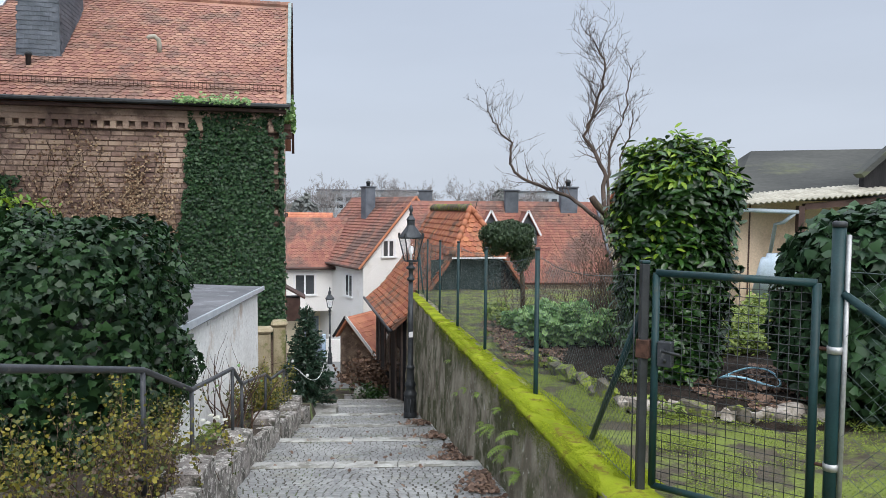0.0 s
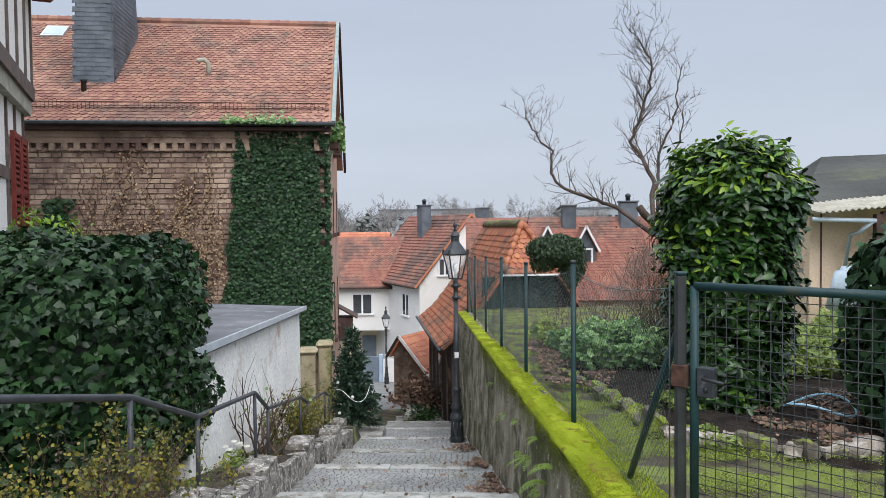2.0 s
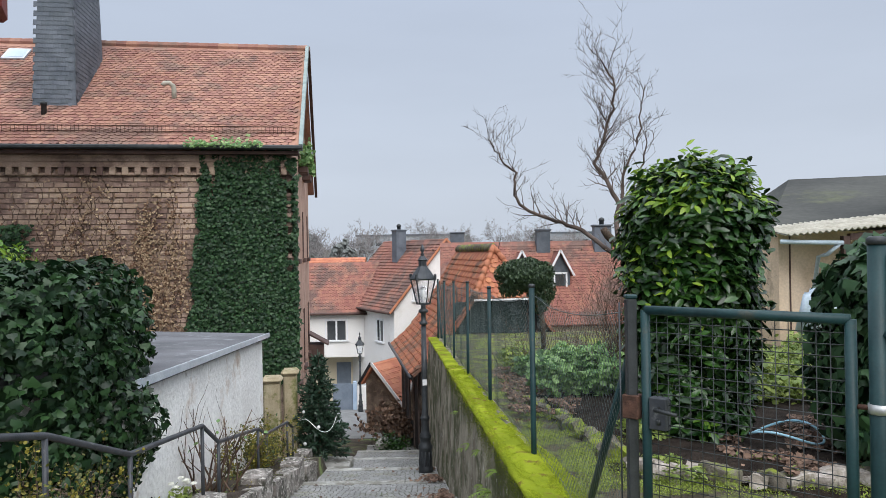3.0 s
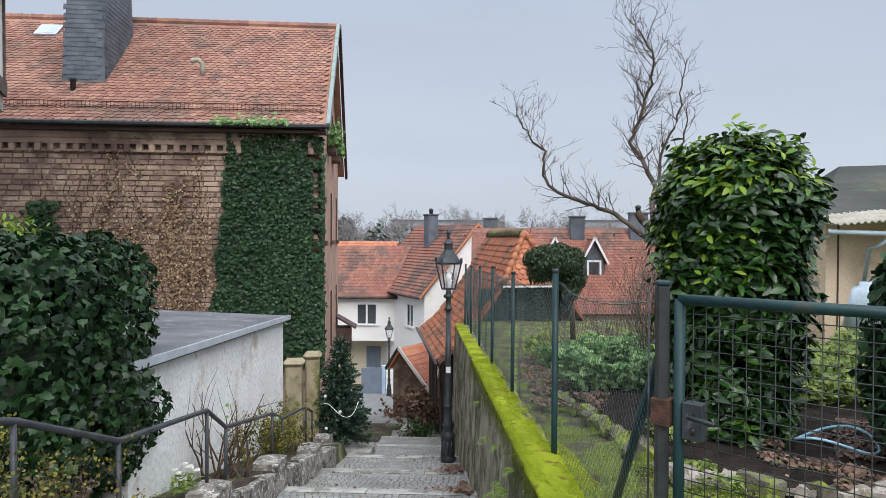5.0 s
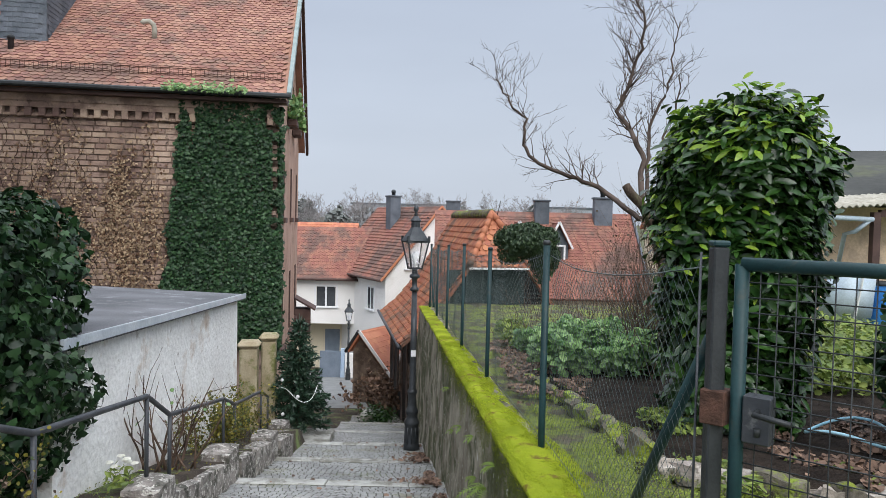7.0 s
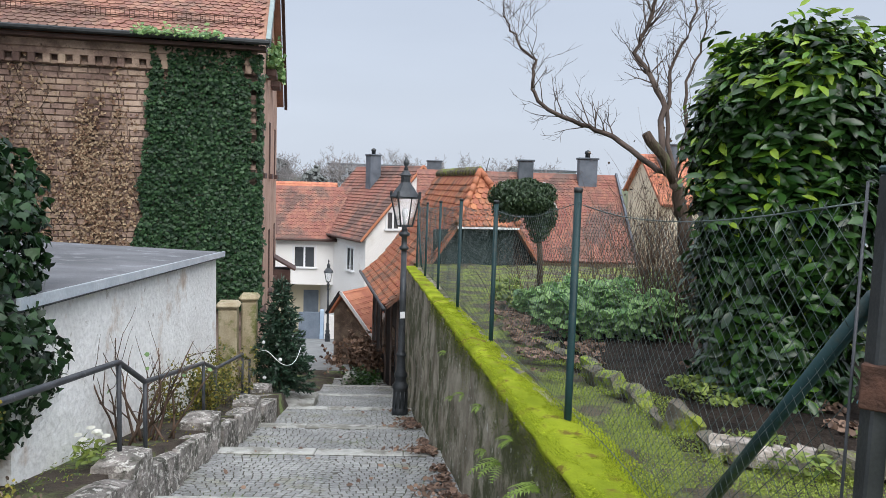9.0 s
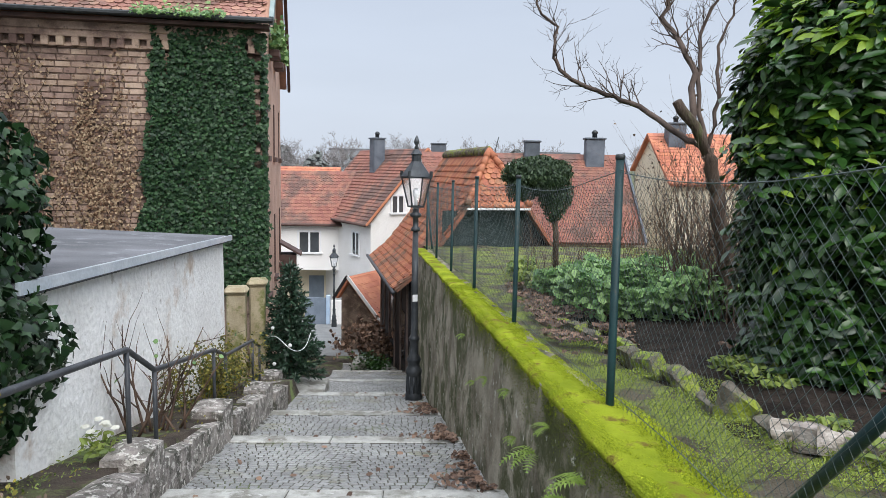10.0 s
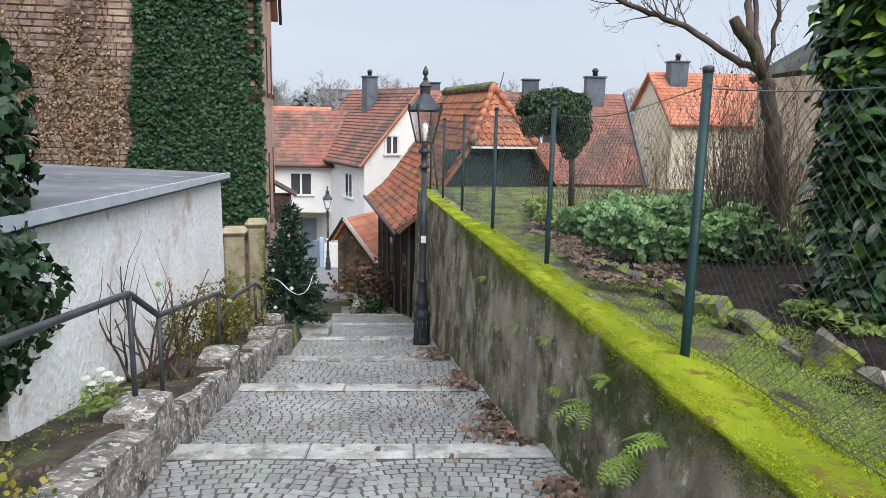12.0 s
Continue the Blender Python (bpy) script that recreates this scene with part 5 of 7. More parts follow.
def make_orange_house():
    h = thing("orange_gable_house", "cream house with a bright orange roof and slate chimney", "house")
    bm = bmesh.new()
    prism(bm, ((39.0, -6), (45.2, -6), (45.2, 1.55), (42.6, 3.3), (39.0, 0.9)), -13.35, -20.6)
    ob = part("wall", bm, M["cream_wall"], h)
    ob.matrix_basis = Matrix.Rotation(radians(90), 4, "Z") @ Matrix.Diagonal((1, 1, 1, 1))
    c, v = Vector((13.1, 38.6, 0.7)), Vector((0, 4.0, 2.75))
    bm = bmesh.new()
    slab(bm, (c, c + Vector((7.5, 0, 0)), c + Vector((7.5, 0, 0)) + v, c + v), 0.14)
    slab(bm, ((20.6, 45.5, 1.45), (13.1, 45.5, 1.45), (13.1, 42.61, 3.45), (20.6, 42.61, 3.45)), 0.14)
    rf = part("roof", bm, M["orange_tile"], h)
    tile_roof(rf, c, (1, 0, 0), v, 7.5, v.length - 0.05, 0.3, 0.32, M["orange_tile"], lift=0.035, scallop=False)
    chimney(h, 14.4, 41.8, 2.4, 3.9, 0.95, 0.8, M["slate_one"], True)


def make_barn():
    h = thing("garden_barn", "beige rendered garden building with a dark roof and corrugated porch", "outbuilding")
    bm = bmesh.new()
    box(bm, (8.05, 16.3, -0.9), (18, 19.9, 2.0))
    part("wall", bm, M["beige_wall"], h)
    bm = bmesh.new()
    slab(bm, ((8.0, 16.6, 2.15), (18.5, 16.6, 2.3), (18.5, 18.3, 3.6), (9.29, 18.3, 3.34)), 0.12)
    slab(bm, ((18.5, 20.3, 2.1), (8.0, 20.3, 2.05), (9.29, 18.31, 3.34), (18.5, 18.31, 3.6)), 0.12)
    slab(bm, ((8.0, 20.3, 2.05), (8.0, 16.6, 2.15), (9.29, 18.3, 3.34), (9.29, 18.31, 3.34)), 0.12)
    part("roof", bm, M["barn_roof"], h)
    # corrugated porch sheet
    V, F = [], []
    n = 90
    for i in range(n + 1):
        x = 7.75 + 3.6 * i / n
        zz = 0.03 * math.sin(i * 1.9)
        V += [(x, 15.3, 1.93 + 0.3 * i / n + zz), (x, 16.7, 2.12 + 0.3 * i / n + zz), (x, 15.3, 1.9 + 0.3 * i / n + zz), (x, 16.7, 2.09 + 0.3 * i / n + zz)]
    for i in range(n):
        a, b = 4 * i, 4 * i + 4
        F += [(a, b, b + 1, a + 1), (a + 2, a + 3, b + 3, b + 2), (a, a + 2, b + 2, b)]
    shape("porch_sheet", V, F, M["eternit"], h, smooth=True)
    tube_part("gutter", [(((7.7, 15.45, 1.78), (9.0, 15.45, 1.74)), 0.05)], M["plastic_and_sky_reflection"], h)
    tube_part("downpipe", [(((8.95, 15.45, 1.74), (8.75, 15.6, 1.5), (8.72, 15.9, 1.45), (8.72, 16.2, 0.4)), 0.045)], M["plastic_and_sky_reflection"], h)
    bm = bmesh.new()
    box(bm, (9.0, 15.42, -0.6), (9.14, 15.56, 1.88))
    part("porch_post", bm, M["board_brown"], h)
    bm = bmesh.new()
    beam(bm, (9.15, 15.49, 1.86), (11.3, 15.49, 2.06), 0.12, 0.14)
    part("porch_beam", bm, M["board_brown"], h)
    bm = bmesh.new()
    prism(bm, ((10.95, -0.6), (16.5, -0.6), (16.5, 3.2), (13.6, 5.0), (10.95, 2.75)), 16.1, 16.28)
    part("boarded_gable", bm, M["timber_dark"], h, "blackened boarded gable")
    bm = bmesh.new()
    beam(bm, (10.75, 16.0, 2.6), (13.6, 16.0, 5.1), 0.3, 0.12)
    part("gable_verge", bm, M["barn_roof"], h)
    bm = bmesh.new()
    box(bm, (8.28, 16.28, -0.5), (8.31, 16.3, 1.95))
    part("joint_strip", bm, M["board_brown"], h)


make_brick_house()
make_shed()
make_stone_pillars()
make_half_timbered()
make_white_house()
make_street_end()
make_red_shed()
make_cottage()
make_long_house()
make_orange_house()
make_barn()


# ---- along the stairs ----
def rough_block(name, lo, hi, mat, parent=None, cuts=5, amp=0.03, m=None, tilt=0.0, seed=0.0, fine=0.012):
    """A rough-hewn stone: a box with many facets, worn corners and an uneven face."""
    bm = bmesh.new()
    bmesh.ops.create_cube(bm, size=2.0)
    bmesh.ops.subdivide_edges(bm, edges=bm.edges[:], cuts=cuts, use_grid_fill=True)
    c = Vector([(a + b) / 2 for a, b in zip(lo, hi)])
    s = Vector([(b - a) / 2 for a, b in zip(lo, hi)])
    for v in bm.verts:
        p = v.co.copy()
        r = p.length
        p = p.lerp(p / max(r, 1e-6) * 1.25, 0.16)
        q = Vector((p.x * s.x, p.y * s.y, p.z * s.z))
        q.z += tilt * q.y
        n = p.normalized()
        w = c + q
        d = amp * noise.noise((w.x * 2.6 + seed, w.y * 2.6, w.z * 2.6)) + fine * noise.noise((w.x * 11, w.y * 11 + seed, w.z * 11))
        v.co = w + n * d
    if m:
        bmesh.ops.transform(bm, matrix=m, verts=bm.verts[:])
    return part(name, bm, mat, parent, smooth=False)


def make_planter_wall():
    pw = thing("planter_wall", "low wall of rough granite blocks stepping down beside the stairs", "wall", kind="structure")
    for k in range(3, 9):
        ya, yb = STEPS[k - 1][0], STEPS[k][0]
        cuts = [ya + 0.02, ya + 0.02 + (yb - ya - 0.5) * rng.uniform(0.42, 0.6), yb - 0.5]
        for i in range(2):
            a, b = cuts[i] + 0.012, cuts[i + 1] - 0.012
            mid = (a + b) / 2
            x1 = max(left_edge(mid) + 0.03, -1.76 - 0.074 * (mid - 8.18)) + rng.normal(0, 0.012)
            rough_block("block", (x1 - 0.28, a, slope(mid) - 0.55), (x1, b, slope(mid) + 0.28 + rng.normal(0, 0.02)), M["boulder"], pw, tilt=-0.2, seed=k * 3.1 + i)
        mid = yb - 0.24
        x1 = max(left_edge(mid) + 0.02, -1.76 - 0.074 * (mid - 8.18))
        rough_block("post_stone", (x1 - 0.36, yb - 0.48, slope(mid) - 0.55), (x1, yb - 0.02, slope(mid) + 0.43), M["boulder"], pw, seed=k * 1.7)
    return pw


def make_railing():
    r = thing("handrail", "dark grey painted steel handrail stepping down beside the stairs", "railing")

    def rx(y):
        return -1.867 - 0.058 * max(0.0, y - 6.27)
    pts = [(0.2, 1.75), (1.7, 1.44), (2.4, 1.22), (5.08, 0.587), (6.27, 0.13), (8.29, -0.14), (8.95, -0.49), (11.2, -0.9), (11.85, -1.14), (13.85, -1.44), (14.5, -1.7)]
    line = [Vector((rx(y), y, z)) for y, z in pts]
    path = [line[0]]
    for i in range(1, len(line) - 1):
        for f in (0.06, 0.02):
            path.append(line[i].lerp(line[i - 1], min(0.3, f / (line[i] - line[i - 1]).length)))
        for f in (0.02, 0.06):
            path.append(line[i].lerp(line[i + 1], min(0.3, f / (line[i + 1] - line[i]).length)))
    path.append(line[-1])
    tube_part("rail", [(path, 0.024)], M["rail_paint"], r, sides=12)
    for i, (y, z) in enumerate(pts):
        if i == 0:
            continue
        base = slope(y) + (0.40 if i not in (4, 6, 8, 10) else 0.2)
        post = tube_part("post", [(((rx(y), y, z), (rx(y), y, base - 0.1)), 0.0195)], M["rail_paint"], r, sides=10)
        if i not in (4, 6, 8, 10):
            lathe("foot_plate", [(0.055, 0.0), (0.055, 0.015), (0.035, 0.02)], M["rail_paint"], post, at=(rx(y), y, base + 0.02), sides=12)
    return r


def make_street_lamp(at, label):
    lp = thing("street_lamp", label, "street lamp", "street lamps", at=at)
    H = 3.4
    prof = [(0.15, -0.1), (0.15, 0.06), (0.135, 0.08), (0.13, 0.42), (0.145, 0.45), (0.15, 0.5), (0.11, 0.56), (0.1, 0.62), (0.125, 0.68), (0.125, 0.71), (0.085, 0.78), (0.075, 1.0), (0.085, 1.04), (0.1, 1.07), (0.085, 1.1),
            (0.062, 1.14), (0.06, 2.0), (0.05, 3.0), (0.048, H - 0.42), (0.085, H - 0.4), (0.085, H - 0.36), (0.05, H - 0.33), (0.05, H - 0.18), (0.1, H - 0.15), (0.1, H - 0.11), (0.055, H - 0.08), (0.05, H)]
    lathe("column", prof, M["lamp_iron"], lp, "dark cast-iron column with rings")
    lines = []
    for k in range(10):
        a = 2 * math.pi * k / 10
        lines.append((((0.132 * math.cos(a), 0.132 * math.sin(a), 0.1), (0.127 * math.cos(a), 0.127 * math.sin(a), 0.4)), 0.014))
    tube_part("fluting", lines, M["lamp_iron"], lp, sides=5)
    bm = bmesh.new()
    box(bm, (-0.06, -0.064, 1.75), (0.03, -0.052, 1.87))
    part("number_plate", bm, M["paint_white"], lp, "small pale sticker")
    # lantern: bottom ring, four bars, four panes, hood, chimney, finial
    b, t, hb, ht = 0.105, 0.2, H + 0.02, H + 0.53
    bm = bmesh.new()
    corners = [(-1, -1), (1, -1), (1, 1), (-1, 1)]
    for i in range(4):
        c, d = corners[i], corners[(i + 1) % 4]
        beam(bm, (c[0] * b, c[1] * b, hb), (d[0] * b, d[1] * b, hb), 0.03, 0.03)
        beam(bm, (c[0] * t, c[1] * t, ht), (d[0] * t, d[1] * t, ht), 0.04, 0.045)
        beam(bm, (c[0] * b, c[1] * b, hb), (c[0] * t, c[1] * t, ht), 0.022, 0.022)
        box(bm, (c[0] * t - 0.02, c[1] * t - 0.02, ht), (c[0] * t + 0.02, c[1] * t + 0.02, ht + 0.1))
        mid = ((c[0] + d[0]) / 2 * t, (c[1] + d[1]) / 2 * t)
        box(bm, (mid[0] - 0.018, mid[1] - 0.018, ht), (mid[0] + 0.018, mid[1] + 0.018, ht + 0.07))
    lantern = part("lantern_frame", bm, M["lamp_iron"], lp)
    for i in range(4):
        c, d = corners[i], corners[(i + 1) % 4]
        V = [(c[0] * b, c[1] * b, hb + 0.01), (d[0] * b, d[1] * b, hb + 0.01), (d[0] * t, d[1] * t, ht - 0.01), (c[0] * t, c[1] * t, ht - 0.01)]
        V = [tuple(Vector(v) * 0.985 + Vector((0, 0, v[2] * 0.015))) for v in V]
        W = [(v[0] * 0.97, v[1] * 0.97, v[2]) for v in V]
        ob = shape("pane", V + W, [(0, 1, 2, 3), (7, 6, 5, 4), (0, 4, 5, 1), (1, 5, 6, 2), (2, 6, 7, 3), (3, 7, 4, 0)], M["lamp_glass"], lantern)
        ob.visible_shadow = False
    lathe("hood", [(0.28, 0.0), (0.26, 0.03), (0.17, 0.15), (0.1, 0.24), (0.09, 0.26), (0.09, 0.36), (0.11, 0.38), (0.08, 0.42), (0.04, 0.47)], M["lamp_iron"], lantern, at=(0, 0, ht + 0.01), sides=8)
    lathe("finial", [(0.02, 0.0), (0.045, 0.03), (0.02, 0.07), (0.05, 0.12), (0.045, 0.16), (0.01, 0.24)], M["lamp_iron"], lantern, at=(0, 0, ht + 0.47), sides=10)
    lathe("burner", [(0.03, 0), (0.03, 0.12), (0.055, 0.16), (0.06, 0.24), (0.03, 0.3)], M["bauble"], lantern, at=(0, 0, hb + 0.02), sides=10)
    return lp


make_planter_wall()
make_railing()
lamp = make_street_lamp(pose(0.22, 15.25, -2.8, 0, 0, 20), "dark cast-iron street lamp with a glass lantern by the wall")
tagged(copy_thing(lamp, pose(-4.15, 41.0, -7.5, 0, 0, 5)), "distant dark cast-iron street lamp at the lane")


# ---- fence and gate ----
def fence_x(y):
    return 1.43 - 0.076 * (y - 7.08)


def chain_link(name, p0, p1, h0, h1, parent, cell=0.078, r=0.0016, sag=0.03, mat=None):
    """Diamond mesh between two uprights; p0, p1 are feet, h0, h1 the heights."""
    p0, p1 = Vector(p0), Vector(p1)
    L = (p1 - p0).length
    side = (p1 - p0).normalized().cross(Vector((0, 0, 1)))
    lines = []

    def at(s, f):
        f0 = s / L
        hh = h0 + (h1 - h0) * f0 - sag * math.sin(math.pi * f0)
        p = p0.lerp(p1, f0)
        w = 0.025 * noise.noise((p.x * 1.5 + 3, p.y * 1.5, f * 2))
        return p + Vector((0, 0, f * hh)) + side * w
    H = (h0 + h1) / 2
    n = int((L + H) / cell)
    for i in range(n + 1):
        for d in (1, -1):
            pts = []
            s0 = i * cell - (H if d > 0 else 0)
            for k in range(9):
                f = k / 8
                s = s0 + H * f if d > 0 else s0 - H * f
                if -1e-6 <= s <= L:
                    pts.append(at(s, f))
            if len(pts) > 1:
                lines.append((pts, r))
    ob = tube_part(name, lines, mat or M["fence_wire"], parent, sides=3)
    tw = [([at(L * k / 10, f) for k in range(11)], 0.003) for f in (0.985, 0.03)]
    for w in tw:
        tube_part("tension_wire", [w], mat or M["fence_wire"], parent, sides=4)
    return ob


def make_fence():
    f = thing("garden_fence", "dark green steel post and chain-link fence on the mossy wall", "fence")
    ys = [7.08, 9.85, 12.4, 14.9, 17.3, 19.5]
    tops = [1.354, 1.2, 1.16, 1.06, 0.97, 0.92]
    feet = []
    for i, (y, zt) in enumerate(zip(ys, tops)):
        x, zb = fence_x(y), garden_z(y)
        lean = (0.01, 0.05) if i == 0 else (0.01, 0.03)
        post = tube_part("post", [(((x, y, zb - 0.3), (x + lean[0] * 0.2, y + lean[1] * 0.2, zb + 0.2), (x + lean[0], y + lean[1], zt)), 0.026 if i == 0 else 0.024)], M["green_paint"], f, sides=12)
        lathe("cap", [(0.029, 0), (0.029, 0.025), (0.02, 0.032)], M["dark_metal"], post, at=(x + lean[0], y + lean[1], zt), sides=12)
        feet.append((x, y, zb + 0.03, zt))
    prev = (1.56, 4.34, -0.05, 1.43)
    for i, (x, y, zb, zt) in enumerate(feet):
        chain_link("mesh_panel", (prev[0], prev[1], prev[2]), (x + 0.03, y + 0.05, zb), prev[3] - prev[2] - 0.04, zt - zb - 0.06, f, cell=0.07 if i < 2 else 0.085, r=0.0012 if i < 2 else 0.0014, sag=0.08 if i < 2 else 0.04)
        prev = (x, y, zb, zt)
    tube_part("brace", [(((1.59, 4.34, 1.12), (1.57, 5.45, -0.12)), 0.023)], M["green_paint"], f, sides=10)
    tube_part("brace", [(((fence_x(19.4), 19.4, 0.6), (fence_x(18.2), 18.2, -0.45)), 0.022)], M["green_paint"], f, sides=8)
    # stretch on the other side of the gate
    a, b = (2.44, 3.55), (4.2, 2.6)
    chain_link("mesh_panel", (a[0], a[1], -0.02), (b[0], b[1], 0.05), 1.5, 1.45, f)
    tube_part("brace", [(((2.44, 3.56, 1.34), (3.3, 3.1, 0.62), (3.95, 2.75, 0.08)), 0.023)], M["green_paint"], f, sides=10)
    tube_part("post", [(((4.2, 2.6, -0.3), (4.2, 2.6, 1.6)), 0.03)], M["green_paint"], f, sides=12)
    tube_part("stay_bar", [(((1.545, 4.34, -0.08), (1.545, 4.34, 1.42)), 0.0045)], M["rail_paint"], f, "thin dull grey stretcher bar", sides=8)
    tube_part("stay_bar", [(((2.462, 3.552, -0.1), (2.462, 3.552, 1.66)), 0.014)], M["gal_wire"], f, "galvanised stretcher bar", sides=8)
    return f


def make_gate():
    g = thing("garden_gate", "closed dark green steel garden gate with wire infill", "gate")
    A, B = Vector((1.655, 4.255, 0)), Vector((2.35, 3.65, 0))
    d = (B - A).normalized()
    n = Vector((d.y, -d.x, 0))
    zt, zb = 1.385, 0.0

    def up(p, z):
        return Vector((p.x, p.y, z))
    tube_part("top_rail", [((up(A, zt), up(B, zt)), 0.024)], M["green_paint"], g, sides=12)
    tube_part("bottom_rail", [((up(A, zb), up(B, zb)), 0.022)], M["green_paint"], g, sides=12)
    tube_part("stile", [((up(A, zb), up(A, zt)), 0.024)], M["green_paint"], g, sides=12)
    tube_part("stile", [((up(B, zb), up(B, zt)), 0.024)], M["green_paint"], g, sides=12)
    L = (B - A).length
    lines = []
    z = zb + 0.05
    while z < zt - 0.03:
        lines.append((((up(A, z)), (up(B, z))), 0.0024))
        z += 0.051
    s = 0.06
    while s < L - 0.03:
        p = A + d * s
        lines.append(((up(p, zb), up(p, zt)), 0.0024))
        s += 0.056
    for ln in lines:
        tube_part("wire", [ln], M["dark_metal"], g, sides=4)
    # posts
    P0, P1 = A - d * 0.08, B + d * 0.1
    bm = bmesh.new()
    box(bm, (P0.x - 0.027, P0.y - 0.027, -0.4), (P0.x + 0.027, P0.y + 0.027, 1.44), bevel=0.006)
    part("latch_post", bm, M["dark_metal"], g, "square dark latch post")
    bm = bmesh.new()
    box(bm, (P0.x - 0.03, P0.y - 0.03, 1.441), (P0.x + 0.03, P0.y + 0.03, 1.462), bevel=0.006)
    part("post_cap", bm, M["green_paint"], g)
    tube_part("hinge_post", [((up(P1, -0.4), up(P1, 1.7)), 0.035)], M["green_paint"], g, sides=14)
    lathe("post_cap", [(0.039, 0), (0.039, 0.025), (0.025, 0.035)], M["dark_metal"], g, at=up(P1, 1.7), sides=14)
    for z in (0.34, 1.0):
        lathe("hinge", [(0.041, 0), (0.041, 0.04)], M["gal_wire"], g, at=up(P1, z), sides=12)
        tube_part("hinge_arm", [((up(P1, z + 0.02), up(B, z + 0.02)), 0.012)], M["rust"], g, sides=6)
    # lock case with handle
    fm = Matrix((d, -n, Vector((0, 0, 1)))).transposed().to_4x4()
    fm.translation = up(A, 0)
    bm = bmesh.new()
    box(bm, (0.025, -0.03, 0.79), (0.115, 0.03, 0.95), fm, bevel=0.004)
    lock = part("lock_case", bm, M["rail_paint"], g, "grey metal lock case")
    tube_part("handle", [([fm @ Vector(p) for p in ((0.075, -0.03, 0.9), (0.075, -0.075, 0.9), (0.19, -0.08, 0.89))], 0.01)], M["dark_metal"], lock, sides=8)
    tube_part("key_cover", [([fm @ Vector(p) for p in ((0.075, -0.034, 0.845), (0.075, -0.028, 0.82))], 0.012)], M["dark_metal"], lock, sides=8)
    bm = bmesh.new()
    box(bm, (-0.115, -0.042, 0.83), (-0.03, 0.04, 0.95), fm, bevel=0.004)
    part("strike_box", bm, M["rust"], g, "rusty latch keeper")
    return g


make_fence()
make_gate()


# ---- leaves in shells ----
def shell(sdf, lo, hi, n, inner=0.14, outer=0.02):
    """Points just inside a shape's skin, with outward normals."""
    P, N = [], []
    got = 0
    lo, hi = np.array(lo, float), np.array(hi, float)
    for _ in range(60):
        p = rng.uniform(lo, hi, (40000, 3))
        d = sdf(p)
        p = p[(d > -inner) & (d < outer)]
        e = 0.02
        g = np.stack([sdf(p + np.eye(3)[k] * e) - sdf(p - np.eye(3)[k] * e) for k in range(3)], 1)
        P.append(p)
        N.append(unit(g))
        got += len(p)
        if got > n:
            break
    P, N = np.concatenate(P)[:n], np.concatenate(N)[:n]
    return P, N


def waves(p, f, s):
    x, y, z = p[:, 0] * f, p[:, 1] * f, p[:, 2] * f
    return (np.sin(x * 1.3 + s) * np.sin(y * 1.7 + 1.3 * s) + np.sin(y * 1.1 + z * 1.9 + s) * 0.7 + np.sin(z * 1.5 - x * 2.1 + 2 * s) * 0.7) / 2.4


def round_box(p, c, h, r):
    q = np.abs(p - np.array(c)) - (np.array(h) - r)
    return np.linalg.norm(np.maximum(q, 0), axis=1) + np.minimum(q.max(1), 0) - r


def leaf_shell(parent, name, sdf, lo, hi, n, size, mat, tv=IVY_V, tf=IVY_F, inner=0.14, outer=0.03, loose=0.55, upw=0.3, spin=0.9):
    P, N = shell(sdf, lo, hi, n, inner, outer)
    N = unit(N + rng.normal(0, loose, N.shape) + np.array([0, 0, upw]))
    ob = scatter(name, tv, tf, P, N, rng.uniform(0.65, 1.2, len(P)) * size, mat, parent, spin=spin)
    return tagged(ob, kind="stuff")


def core(parent, name, sdf, lo, hi, mat, n=26):
    """A dark twiggy inside: loose big dark leaves well within the skin."""
    P, N = shell(sdf, lo, hi, n * 60, 0.55, -0.16)
    N = unit(N + rng.normal(0, 0.3, N.shape))
    return tagged(scatter(name, ROUND_V, ROUND_F, P, N, 0.22, mat, parent), kind="stuff")


def make_ivy_hedge():
    h = thing("ivy_hedge", "dense dark glossy ivy growing over the end of the shed", "ivy")

    def sdf(p):
        top = 0.15 * waves(p, 1.6, 1.0) + 0.07 * waves(p, 4.2, 3.0)
        a = round_box(p, (-4.95, 7.25, 0.4), (2.55, 1.25, 1.2), 0.55)
        b = round_box(p, (-5.2, 6.2, -0.4), (2.3, 0.9, 0.9), 0.5)
        c = round_box(p, (-2.72, 7.5, 0.45), (0.44, 0.74, 0.78), 0.32)
        return np.minimum(np.minimum(a, b), c) - top
    lo, hi = (-8, 4.8, -1.3), (-1.9, 9.0, 1.95)
    leaf_shell(h, "leaves", sdf, lo, hi, 30000, 0.09, M["ivy"], outer=0.04, loose=0.7)
    core(h, "inner_leaves", sdf, lo, hi, M["ivy_wall_leaf"], 60)


HOUSE = pose(-3.31, 19.4, 0.2, 0, 0, 8.2)


def to_house(P):
    m = np.array(HOUSE)
    return np.asarray(P) @ m[:3, :3].T + m[:3, 3]


